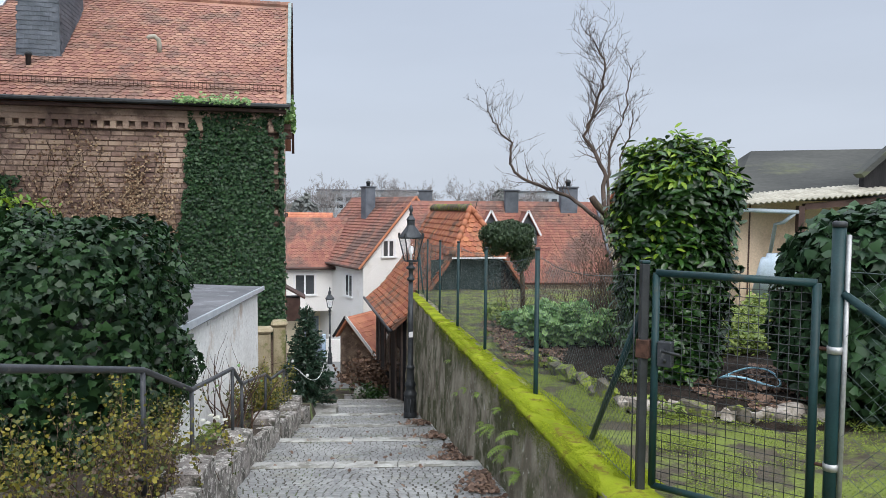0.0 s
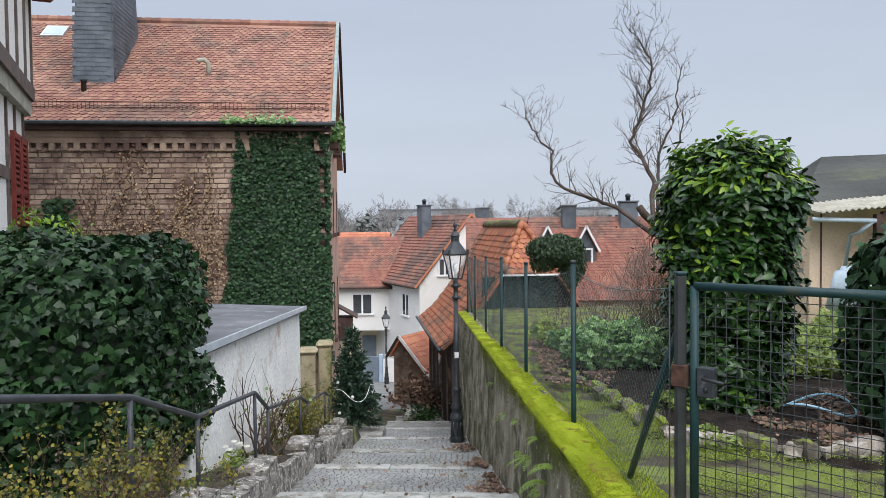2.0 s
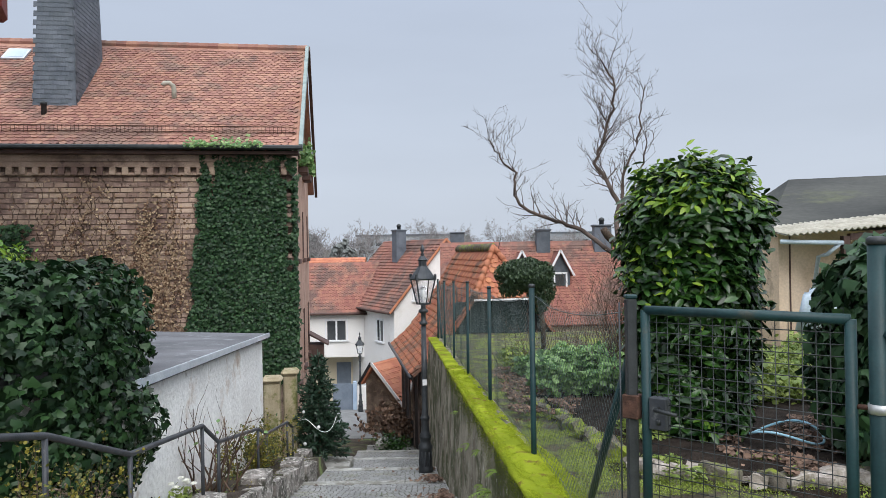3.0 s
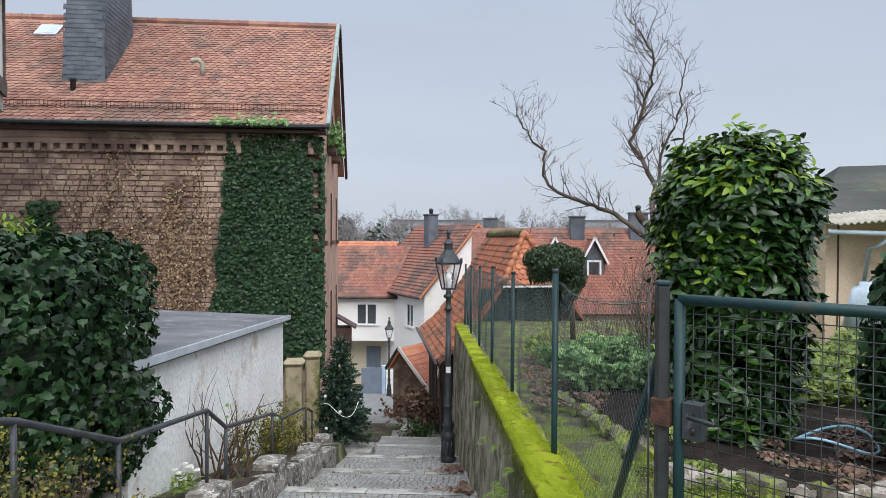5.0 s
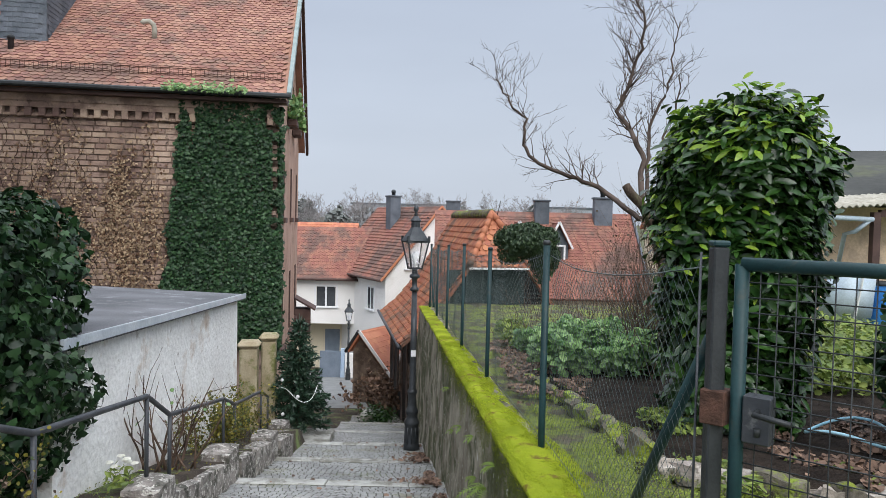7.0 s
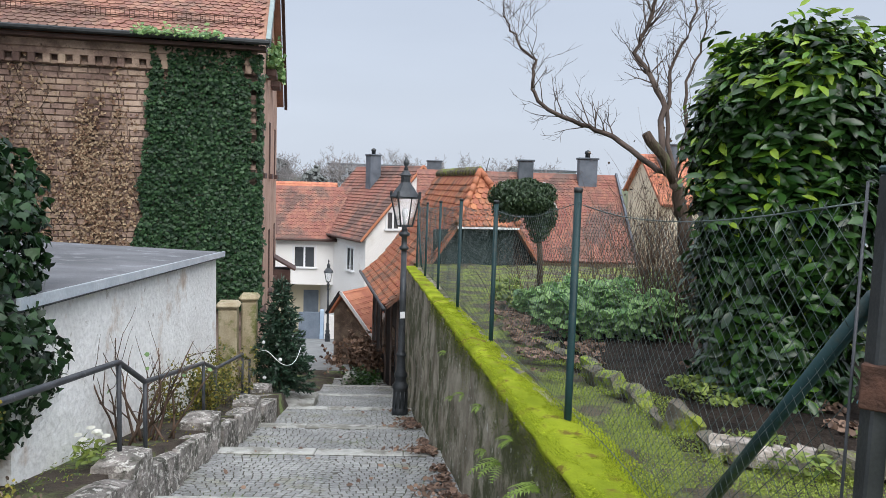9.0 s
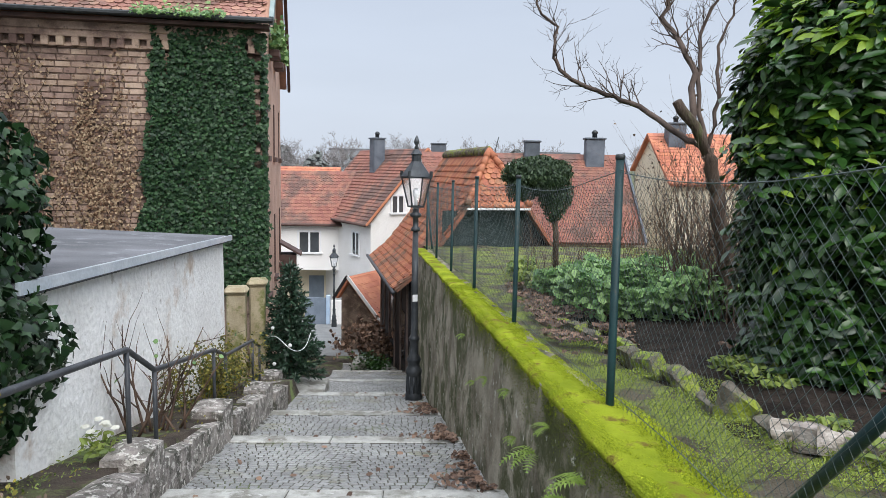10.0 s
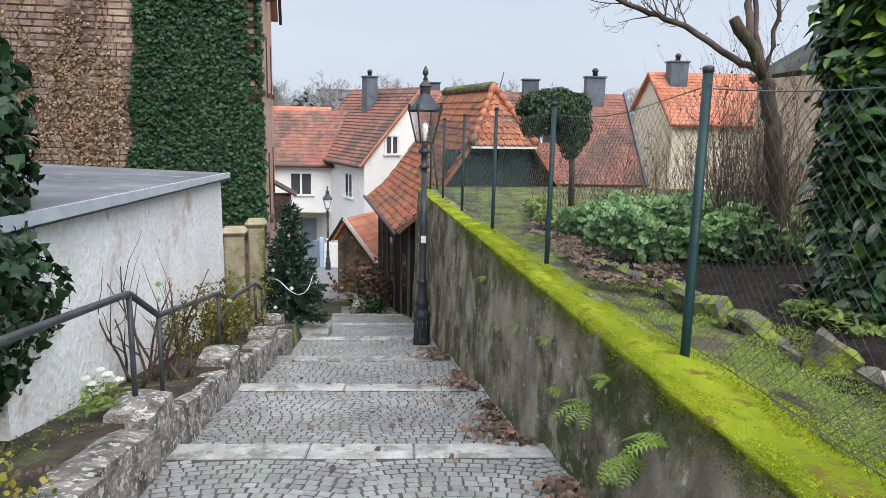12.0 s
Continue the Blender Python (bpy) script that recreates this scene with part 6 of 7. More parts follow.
def make_house_ivy():
    iv = thing("wall_ivy", "dark green ivy covering the corner of the brick house", "ivy")
    P = []
    while len(P) < 18000:
        x, z = rng.uniform(-3.4, 0.12), rng.uniform(-1.9, 4.2)
        edge = -2.33 - 0.08 * (3.6 - z) + 0.14 * noise.noise((z * 1.6, 0, 0)) + 0.1 * noise.noise((z * 6, 2, 0))
        bare = noise.noise((x * 2.2, z * 1.6, 11)) > 0.42 and z > 3.0
        if x < edge or bare or (x > -0.15 and noise.noise((z * 2.5, 5, 0)) < 0.0 and z > 1):
            continue
        P.append((x, -0.05 - abs(rng.normal(0, 0.06)) - 0.05 * (1 + noise.noise((x * 2, z * 2, 0))), z))
    P = np.array(P)
    N = np.tile([0, -1.0, 0.35], (len(P), 1)) + rng.normal(0, 0.38, (len(P), 3))
    tagged(scatter("leaves", IVY_V, IVY_F, to_house(P), N, rng.uniform(0.06, 0.105, len(P)), M["ivy_wall_leaf"], iv, spin=0.8), kind="stuff")
    # round the corner and over the gutter
    Q = np.stack([np.abs(rng.normal(0.03, 0.05, 900)), rng.uniform(-0.1, 0.4, 900) * rng.uniform(0, 1, 900), rng.uniform(-2.2, 3.6, 900)], 1)
    tagged(scatter("corner_leaves", IVY_V, IVY_F, to_house(Q), np.tile([1, -0.5, 0.3], (900, 1)) + rng.normal(0, 0.4, (900, 3)), 0.12, M["ivy_wall_leaf"], iv, spin=0.8), kind="stuff")
    Q = np.stack([rng.uniform(-2.6, -0.7, 500), -0.55 + rng.normal(0, 0.12, 500), 4.2 + np.abs(rng.normal(0, 0.09, 500))], 1)
    tagged(scatter("gutter_leaves", IVY_V, IVY_F, to_house(Q), np.tile([0, -0.6, 0.8], (500, 1)) + rng.normal(0, 0.4, (500, 3)), 0.09, M["bed_leaf"], iv, spin=0.9), kind="stuff")
    # bare stems and withered leaves on the open wall
    dv = thing("withered_vine", "withered brown vine stems and leaves on the brick wall", "vine")
    lines, dead, green = [], [], []
    for i in range(80):
        x = rng.uniform(-11.8, -2.6) if i > 22 else rng.normal(-3.8, 0.8)
        p = np.array([x, -0.03, rng.uniform(-1.5, 0.8)])
        pts = [p.copy()]
        for k in range(rng.integers(8, 18)):
            p = p + np.array([rng.normal(0, 0.1), 0, rng.uniform(0.1, 0.3)])
            if p[2] > 4.0:
                break
            pts.append(p.copy())
            near = math.exp(-((p[0] + 3.6) / 1.2) ** 2)
            for _ in range(rng.poisson(2.2 + 8 * near)):
                dead.append(p + np.array([rng.normal(0, 0.14), -0.03, rng.normal(0, 0.14)]))
        if len(pts) > 1:
            lines.append(([to_house(q) for q in pts], 0.008))
    tagged(tube_part("stem_tangle", lines, M["dead_stem"], dv, sides=4), kind="stuff")
    dead = np.array(dead)
    tagged(scatter("dead_leaves", IVY_V, IVY_F, to_house(dead), np.tile([0, -1, 0.2], (len(dead), 1)) + rng.normal(0, 0.5, (len(dead), 3)), rng.uniform(0.04, 0.085, len(dead)), M["ivy_dead"], dv), kind="stuff")
    Q = np.stack([rng.normal(-6.85, 0.2, 500), -0.08 + rng.normal(0, 0.03, 500), rng.uniform(0.4, 2.3, 500)], 1)
    tagged(scatter("ivy_patch", IVY_V, IVY_F, to_house(Q), np.tile([0, -1, 0.3], (500, 1)) + rng.normal(0, 0.4, (500, 3)), 0.12, M["ivy_wall_leaf"], dv, spin=0.8), kind="stuff")
    # green in the attic planters
    pl = thing("attic_plants", "green trailing plants in the attic window boxes", "plant")
    Q = np.stack([rng.uniform(0.05, 0.4, 500), np.where(rng.random(500) < 0.6, 3.3, 5.6) + rng.normal(0, 0.28, 500), 4.2 + np.abs(rng.normal(0, 0.28, 500))], 1)
    tagged(scatter("leaves", ROUND_V, ROUND_F, to_house(Q), rng.normal(0, 1, (500, 3)), 0.14, M["bed_leaf"], pl), kind="stuff")


def make_laurel():
    la = thing("laurel_bush", "tall clipped cherry laurel bush with glossy leaves", "bush")

    def sdf(p):
        z = p[:, 2]
        t = np.clip((z + 0.1) / 2.66, 0, 1)
        r = 0.44 + 0.27 * np.sin(np.clip(t * 1.35 + 0.15, 0, 1.55)) - 0.62 * np.clip(t - 0.8, 0, 1) ** 1.2 * 2.2
        d = np.hypot(p[:, 0] - 3.08, p[:, 1] - 7.66) - r
        d = np.maximum(d, z - 2.53)
        return np.maximum(d, -0.05 - z) - 0.09 * waves(p, 3.1, 2.0) - 0.05 * waves(p, 8.0, 0.5)
    lo, hi = (1.9, 6.6, -0.2), (4.2, 8.9, 2.75)
    # shoots with whorls of leaves
    P, N = shell(sdf, lo, hi, 1650, 0.14, 0.03)
    pos, nrm = [], []
    for p, n in zip(P, N):
        axis = unit(n + np.array([0, 0, 0.55]) + rng.normal(0, 0.25, 3))
        a0 = rng.uniform(0, 6.28)
        s1 = unit(np.cross(axis, [0.3, 0.5, 0.8]))
        s2 = np.cross(axis, s1)
        for k in range(7):
            a = a0 + k * 2.4
            out = s1 * math.cos(a) + s2 * math.sin(a)
            pos.append(p + out * 0.07 - axis * 0.022 * k)
            nrm.append(unit(axis * 0.75 - out * 0.2 + np.array([0, 0, 0.5]) + n * 0.35 + rng.normal(0, 0.18, 3)))
    pos, nrm = np.array(pos), np.array(nrm)
    young = (np.repeat(rng.random(len(P)) < 0.09, 7)) & (pos[:, 0] < 3.2) | ((pos[:, 2] > 2.0) & (rng.random(len(pos)) < 0.55))
    sz = rng.uniform(0.095, 0.165, len(pos))
    tagged(scatter("leaves", OVAL_V, OVAL_F, pos[~young], nrm[~young], sz[~young], M["laurel"], la, spin=2.2), kind="stuff")
    tagged(scatter("young_leaves", OVAL_V, OVAL_F, pos[young], nrm[young], sz[young] * 0.85, M["laurel_young"], la, spin=1.5, label="pale yellow-green young leaves"), kind="stuff")
    leaf_shell(la, "inner_leaves", sdf, lo, hi, 8000, 0.17, M["laurel"], OVAL_V, OVAL_F, inner=0.3, outer=-0.1)
    # leading shoot at the top
    T = np.array([[3.0, 7.5, 2.46 + 0.038 * k] for k in range(6)]) + rng.normal(0, 0.02, (6, 3))
    T = np.repeat(T, 3, 0)
    tagged(scatter("top_shoot", OVAL_V, OVAL_F, T + rng.normal(0, 0.035, T.shape), rng.normal(0, 0.6, T.shape) + [0, -0.4, 0.5], 0.1, M["laurel_young"], la), kind="stuff")
    lines = []
    for i in range(7):
        a = i * 0.9
        lines.append((((3.08 + 0.12 * math.cos(a), 7.66 + 0.12 * math.sin(a), -0.2), (3.08 + 0.3 * math.cos(a), 7.66 + 0.3 * math.sin(a), 1.0), (3.08 + 0.42 * math.cos(a), 7.66 + 0.42 * math.sin(a), 2.0)), (0.03, 0.022, 0.008)))
    for ln in lines:
        tube_part("stem", [ln], M["bark"], la, sides=6)


def make_golden_shrub():
    g = thing("golden_shrub", "bright yellow-green shrub showing over the ivy", "shrub")

    def sdf(p):
        return round_box(p, (-5.2, 9.7, 0.9), (0.5, 0.5, 1.0), 0.4) - 0.12 * waves(p, 3.5, 1.0)
    leaf_shell(g, "leaves", sdf, (-6.1, 8.9, -0.3), (-4.4, 10.6, 2.3), 1500, 0.1, M["laurel_young"], OVAL_V, OVAL_F, inner=0.3)
    tube_part("stem", [(((-5.2, 9.7, -1.6), (-5.2, 9.7, 1.2)), (0.05, 0.02))], M["bark"], g)


def make_side_bush():
    b = thing("ivy_bush", "rounded dark ivy bush beyond the garden gate", "bush")

    def sdf(p):
        return round_box(p, (4.7, 6.3, 0.82), (0.97, 0.9, 1.05), 0.7) - 0.1 * waves(p, 2.5, 4.0)
    lo, hi = (3.5, 5.1, -0.3), (6.0, 7.6, 2.0)
    leaf_shell(b, "leaves", sdf, lo, hi, 4200, 0.13, M["ivy_wall_leaf"])
    core(b, "inner_leaves", sdf, lo, hi, M["ivy_wall_leaf"], 20)
    tube_part("stem", [(((4.75, 6.3, -0.3), (4.75, 6.3, 0.8)), (0.06, 0.03))], M["bark"], b)


def make_topiary():
    t = thing("topiary_tree", "small clipped evergreen with a flat rounded crown", "tree")

    def sdf(p):
        a = (np.linalg.norm((p - [2.3, 15, 1.2]) / [0.55, 0.5, 0.31], axis=1) - 1) * 0.31
        b = (np.linalg.norm((p - [2.62, 15, 0.88]) / [0.26, 0.26, 0.42], axis=1) - 1) * 0.26
        c = (np.linalg.norm((p - [2.02, 15, 1.0]) / [0.26, 0.26, 0.24], axis=1) - 1) * 0.24
        return np.minimum(np.minimum(a, b), c) - 0.04 * waves(p, 7, 1)
    tagged(leaf_shell(t, "crown", sdf, (1.6, 14.3, 0.2), (3.3, 15.7, 1.7), 11000, 0.07, M["topiary"], OVAL_V, OVAL_F, inner=0.2, loose=0.9))
    tube_part("trunk", [(((2.66, 15, -0.6), (2.64, 15, 0.2), (2.55, 15, 1.0)), (0.055, 0.05, 0.04))], M["bark"], t)


make_ivy_hedge()
make_house_ivy()
make_laurel()
make_golden_shrub()
make_side_bush()
make_topiary()


# ---- bare trees and stems ----
def grow(start, way, length, radius, depth, lines, spread=0.6, up=0.12, wob=0.14, kids=(3, 5), shrink=0.62, seg=6):
    """A limb with its side shoots, bent a little at every joint."""
    p, d = Vector(start), Vector(way).normalized()
    pts, rad = [p.copy()], [radius]
    for i in range(seg):
        d = (d + Vector(rng.normal(0, wob, 3)) + Vector((0, 0, up))).normalized()
        p = p + d * (length / seg)
        pts.append(p.copy())
        rad.append(radius * (1 - 0.72 * (i + 1) / seg))
    lines.append((pts, rad))
    if depth <= 0:
        return
    for k in range(rng.integers(*kids)):
        f = rng.uniform(0.3, 0.97)
        i = min(int(f * seg), seg - 1)
        q = pts[i].lerp(pts[i + 1], f * seg - i)
        t = (pts[i + 1] - pts[i]).normalized()
        s = Vector(rng.normal(0, 1, 3))
        s = (s - t * s.dot(t)).normalized()
        grow(q, t * (1 - spread * 0.5) + s * spread, length * shrink * rng.uniform(0.7, 1.1), max(radius * (1 - 0.72 * f) * 0.7, 0.0024), depth - 1, lines, spread, up, wob, kids, shrink, max(3, seg - 1))


def limb(pts, r0, r1, lines, twigs, depth=2, length=0.75, lean=(0, 0, 0.6)):
    """A limb along given turning points, with shoots off it."""
    P = [Vector(p) for p in pts]
    fine = []
    for i in range(len(P) - 1):
        for k in range(4):
            fine.append(P[i].lerp(P[i + 1], k / 4) + Vector(rng.normal(0, 0.012, 3)))
    fine.append(P[-1])
    n = len(fine)
    lines.append((fine, [r0 + (r1 - r0) * i / (n - 1) for i in range(n)]))
    for k in range(twigs):
        f = rng.uniform(0.2, 1.0)
        i = min(int(f * (n - 1)), n - 2)
        t = (fine[i + 1] - fine[i]).normalized()
        s = Vector(rng.normal(0, 1, 3))
        s = (s - t * s.dot(t)).normalized()
        grow(fine[i], t * 0.6 + s * 0.7 + Vector(lean) * 0.5, length * rng.uniform(0.5, 1.1), max(0.0035, (r0 + (r1 - r0) * f) * 0.32), depth, lines, 0.65, 0.1, 0.15, (2, 4), 0.6, 5)


def make_fruit_tree():
    t = thing("bare_fruit_tree", "bare winter fruit tree with crooked pruned limbs", "tree")
    lines = []
    limb([(3.34, 9.7, -0.35), (3.24, 9.65, 0.5), (3.15, 9.65, 0.96), (3.08, 9.65, 1.24), (3.01, 9.65, 1.52)], 0.09, 0.06, lines, 0)
    tube_part("trunk", lines, M["bark"], t, sides=10)
    tube_part("pruned_stub", [(((3.01, 9.65, 1.45), (2.87, 9.63, 1.72), (2.72, 9.6, 1.86), (2.66, 9.59, 1.95)), (0.05, 0.05, 0.052, 0.045))], M["bark"], t, sides=9)
    turns = (
        (((3.0, 9.66, 1.5), (2.84, 9.9, 1.66), (2.52, 10.3, 1.95), (2.2, 10.4, 2.09), (1.8, 10.4, 2.24), (1.63, 10.4, 2.46), (1.65, 10.4, 2.76), (1.46, 10.4, 2.92), (1.36, 10.4, 3.12), (1.28, 10.4, 3.25)), 0.036, 34, 0.45, (0.0, 0, 0.8)),
        (((2.85, 9.65, 1.72), (2.94, 9.9, 2.25), (2.84, 10.1, 2.6), (2.74, 10.3, 2.86), (2.82, 10.25, 3.16), (2.96, 10.2, 3.58), (2.95, 10.1, 3.95), (2.78, 10.1, 4.2), (2.66, 10.1, 4.35)), 0.036, 64, 0.5, (-0.2, 0, 0.5)),
        (((2.98, 9.65, 1.55), (2.98, 9.9, 2.2), (3.04, 10.1, 2.57), (3.18, 10.2, 2.95), (3.32, 10.2, 3.23), (3.32, 10.2, 3.55), (3.4, 10.2, 3.9)), 0.026, 26, 0.42, (-0.1, 0, 0.6)),
        (((3.02, 9.66, 1.5), (3.12, 9.75, 2.0), (3.12, 9.8, 2.5), (3.26, 9.8, 2.9), (3.28, 9.8, 3.2)), 0.025, 12, 0.4, (0.0, 0, 0.6)))
    for pts, r0, twigs, length, lean in turns:
        lines = []
        limb(pts, r0, 0.006, lines, twigs, 2, length, lean)
        tube_part("limb", lines, M["twig"], t, sides=5)


def stems(name, label, cat, x, y, w, d, n, h, mat=None, r=0.006, leaves=None, leaf_n=0, leaf_size=0.05, zfun=None, lean=0.3, sides=3, depth=1):
    s = thing(name, label, cat)
    zf = zfun or (lambda yy: garden_z(yy))
    lines, tips = [], []
    for i in range(n):
        px, py = x + rng.normal(0, w), y + rng.normal(0, d)
        k0 = len(lines)
        grow((px, py, zf(py) - 0.05), (rng.normal(0, lean), rng.normal(0, lean), 1), h * rng.uniform(0.5, 1.1), r, depth, lines, 0.5, 0.05, 0.12, (2, 5), 0.5, 5)
        for pts, _ in lines[k0:]:
            tips += [np.array(q) for q in pts[1:]]
    tagged(tube_part("stem_tangle", lines, mat or M["dead_stem"], s, sides=sides), kind="stuff")
    if leaves and leaf_n:
        T = np.array(tips)[rng.integers(0, len(tips), leaf_n)] + rng.normal(0, 0.025, (leaf_n, 3))
        tagged(scatter("leaves", ROUND_V, ROUND_F, T, rng.normal(0, 1, (leaf_n, 3)) + [0, 0, 0.6], rng.uniform(0.6, 1.2, leaf_n) * leaf_size, leaves, s), kind="stuff")
    return s


def bed_z(y):
    return slope(y) + 0.3


make_fruit_tree()
stems("rose_bush", "bare thorny rose bush in front of the shed wall", "bush", -2.3, 9.7, 0.12, 0.2, 15, 1.15, M["dead_stem"], 0.016, M["bed_leaf"], 10, 0.06, bed_z, 0.26, 5)
stems("yellow_shrub", "low shrub with yellowing autumn leaves behind the railing", "shrub", -1.95, 5.2, 0.28, 0.4, 40, 0.75, M["dead_stem"], 0.004, M["yellow_leaf"], 2000, 0.03, bed_z, 0.35)
stems("yellow_shrub", "low shrub with green and yellow leaves under the rail", "shrub", -2.35, 4.2, 0.35, 0.35, 30, 0.6, M["dead_stem"], 0.004, M["yellow_leaf"], 1500, 0.03, bed_z, 0.4)
stems("yellow_shrub", "low yellow-leaved shrub beside the planter wall", "shrub", -2.4, 11.6, 0.14, 0.45, 34, 0.7, M["dead_stem"], 0.004, M["yellow_leaf"], 2200, 0.038, bed_z, 0.35)
stems("yellow_shrub", "upright yellow-leaved shrub at the end of the railing", "shrub", -2.5, 13.3, 0.16, 0.5, 34, 0.8, M["dead_stem"], 0.004, M["yellow_leaf"], 2400, 0.038, bed_z, 0.3)
stems("brown_shrub", "dry brown twiggy undergrowth under the railing", "shrub", -2.0, 5.4, 0.2, 0.5, 40, 0.5, M["dead_stem"], 0.003, M["brown_leaf"], 1800, 0.028, bed_z, 0.5)
for (x, y, w, d, n, h) in ((3.25, 10.1, 0.2, 0.3, 120, 1.9), (3.9, 12.5, 0.5, 0.5, 40, 1.3), (2.7, 13.2, 0.5, 0.6, 45, 0.9), (5.0, 14.5, 0.8, 0.8, 50, 1.4), (3.8, 16.5, 0.9, 0.8, 45, 1.0), (5.8, 17.5, 0.9, 0.7, 50, 1.5), (6.6, 19.6, 1.3, 0.6, 90, 2.0), (3.3, 9.9, 0.25, 0.25, 60, 1.5)):
    stems("dry_shrub", "dry brown winter shrub standing in the garden", "shrub", x, y, w, d, n, h, M["dead_stem"], 0.006, M["brown_leaf"], int(n * (3 if y < 11 else 1.0)), 0.03, None, 0.22)


# ---- low plants ----
def patch(name, label, cat, region, n, size, mat, hgt, tv=ROUND_V, tf=ROUND_F, loose=0.5, spin=math.pi):
    """A low carpet of leaves: region gives ground points, hgt the height of the cushion."""
    g = region(n)
    hh = np.array([hgt * (0.55 + 0.9 * max(0, 0.5 + noise.noise((p[0] * 1.8, p[1] * 1.8, 3)))) for p in g])
    P = g + np.stack([0 * hh, 0 * hh, hh * np.sqrt(rng.random(n))], 1)
    N = rng.normal(0, loose, (n, 3)) + [0, -0.25, 1]
    ob = scatter(name, tv, tf, P, N, rng.uniform(0.6, 1.25, n) * size, mat, spin=spin)
    return tagged(ob, label, cat, kind="stuff")


def area(x0, x1, y0, y1, soft=0.12, zf=None, clump=0.0):
    def f(n):
        out = []
        while len(out) < n:
            x, y = rng.uniform(x0, x1), rng.uniform(y0, y1)
            e = min((x - x0) / (x1 - x0), (x1 - x) / (x1 - x0), (y - y0) / (y1 - y0), (y1 - y) / (y1 - y0))
            if e < soft * (0.5 + noise.noise((x * 2, y * 2, 8))):
                continue
            if clump and noise.noise((x * 2.4, y * 2.4, 21)) < clump:
                continue
            out.append((x, y, (zf or (lambda a: garden_z(a) + 0.02))(y)))
        return np.array(out)
    return f


patch("bed_plants", "low green leafy perennials covering the flower bed", "plants", area(1.75, 4.3, 9.4, 12.2, 0.1), 9500, 0.09, M["bed_leaf"], 0.42)
patch("bed_plants", "green leafy ground cover behind the laurel", "plants", area(3.6, 7.5, 8.4, 12.5, 0.1), 10000, 0.08, M["herb_leaf"], 0.42)
patch("low_herbs", "small pale green herbs at the edge of the bed", "plants", area(1.5, 3.2, 12.0, 14.5, 0.1, None, 0.1), 1500, 0.08, M["herb_leaf"], 0.2)
patch("weeds", "little weeds and moss tufts in the garden soil", "plants", area(1.5, 2.6, 5.0, 9.6, 0.05, None, -0.06), 30000, 0.015, M["weed"], 0.02, SPRIG_V, SPRIG_F, 1.0)
patch("weeds", "sparse grass and weeds before the gate", "plants", area(1.9, 5.0, 3.4, 6.2, 0.05, None, -0.1), 24000, 0.016, M["weed"], 0.02, SPRIG_V, SPRIG_F, 1.0)
patch("spurge", "pale green tufted plants beside the laurel", "plants", area(2.35, 2.75, 7.1, 7.9, 0.1), 320, 0.08, M["herb_leaf"], 0.14, OVAL_V, OVAL_F)
patch("spurge", "pale green tufted plants along the stone edging", "plants", area(2.2, 3.4, 5.9, 6.6, 0.1, None, 0.15), 260, 0.07, M["herb_leaf"], 0.1, OVAL_V, OVAL_F)
patch("bed_weeds", "small green leaves in the planting bed", "plants", area(-2.5, -2.0, 6.2, 9.2, 0.1, bed_z, 0.1), 220, 0.03, M["herb_leaf"], 0.06, OVAL_V, OVAL_F)
patch("leaf_litter", "brown fallen leaves along the foot of the wall", "leaves", lambda n: np.array([(right_edge(y) - abs(rng.normal(0, 0.14 + 0.08 * math.sin(y * 3))), y, tread_z(y) + 0.01) for y in [v for v in rng.uniform(4.5, 15.8, n * 6) if noise.noise((v * 1.3, 0, 4)) + 0.5 * noise.noise((v * 5, 0, 4)) > 0.0][:n]]), 2300, 0.062, M["litter"], 0.05, CURL_V, ROUND_F, 0.45)
patch("leaf_litter", "brown fallen leaves under the fence", "leaves", area(1.4, 2.5, 8.3, 13.2, 0.1, None, -0.08), 2600, 0.058, M["litter"], 0.05, CURL_V, ROUND_F, 0.45)
patch("leaf_litter", "brown fallen leaves on the dug bed", "leaves", area(2.7, 4.6, 5.9, 8.6, 0.1, lambda y: garden_z(y) + 0.08, 0.08), 1300, 0.062, M["litter"], 0.05, CURL_V, ROUND_F, 0.45)
patch("leaf_litter", "yellow and brown leaves on the planting bed", "leaves", area(-2.6, -1.98, 4.0, 15.5, 0.05, bed_z), 420, 0.03, M["yellow_leaf"], 0.04, CURL_V, ROUND_F, 0.45)
patch("leaf_litter", "fallen leaves scattered on the cobbles", "leaves", lambda n: np.array([(rng.uniform(-1.8, 0.9), y, tread_z(y) + 0.012) for y in rng.uniform(5, 16, n)]), 60, 0.07, M["litter"], 0.01, CURL_V, ROUND_F, 0.3)


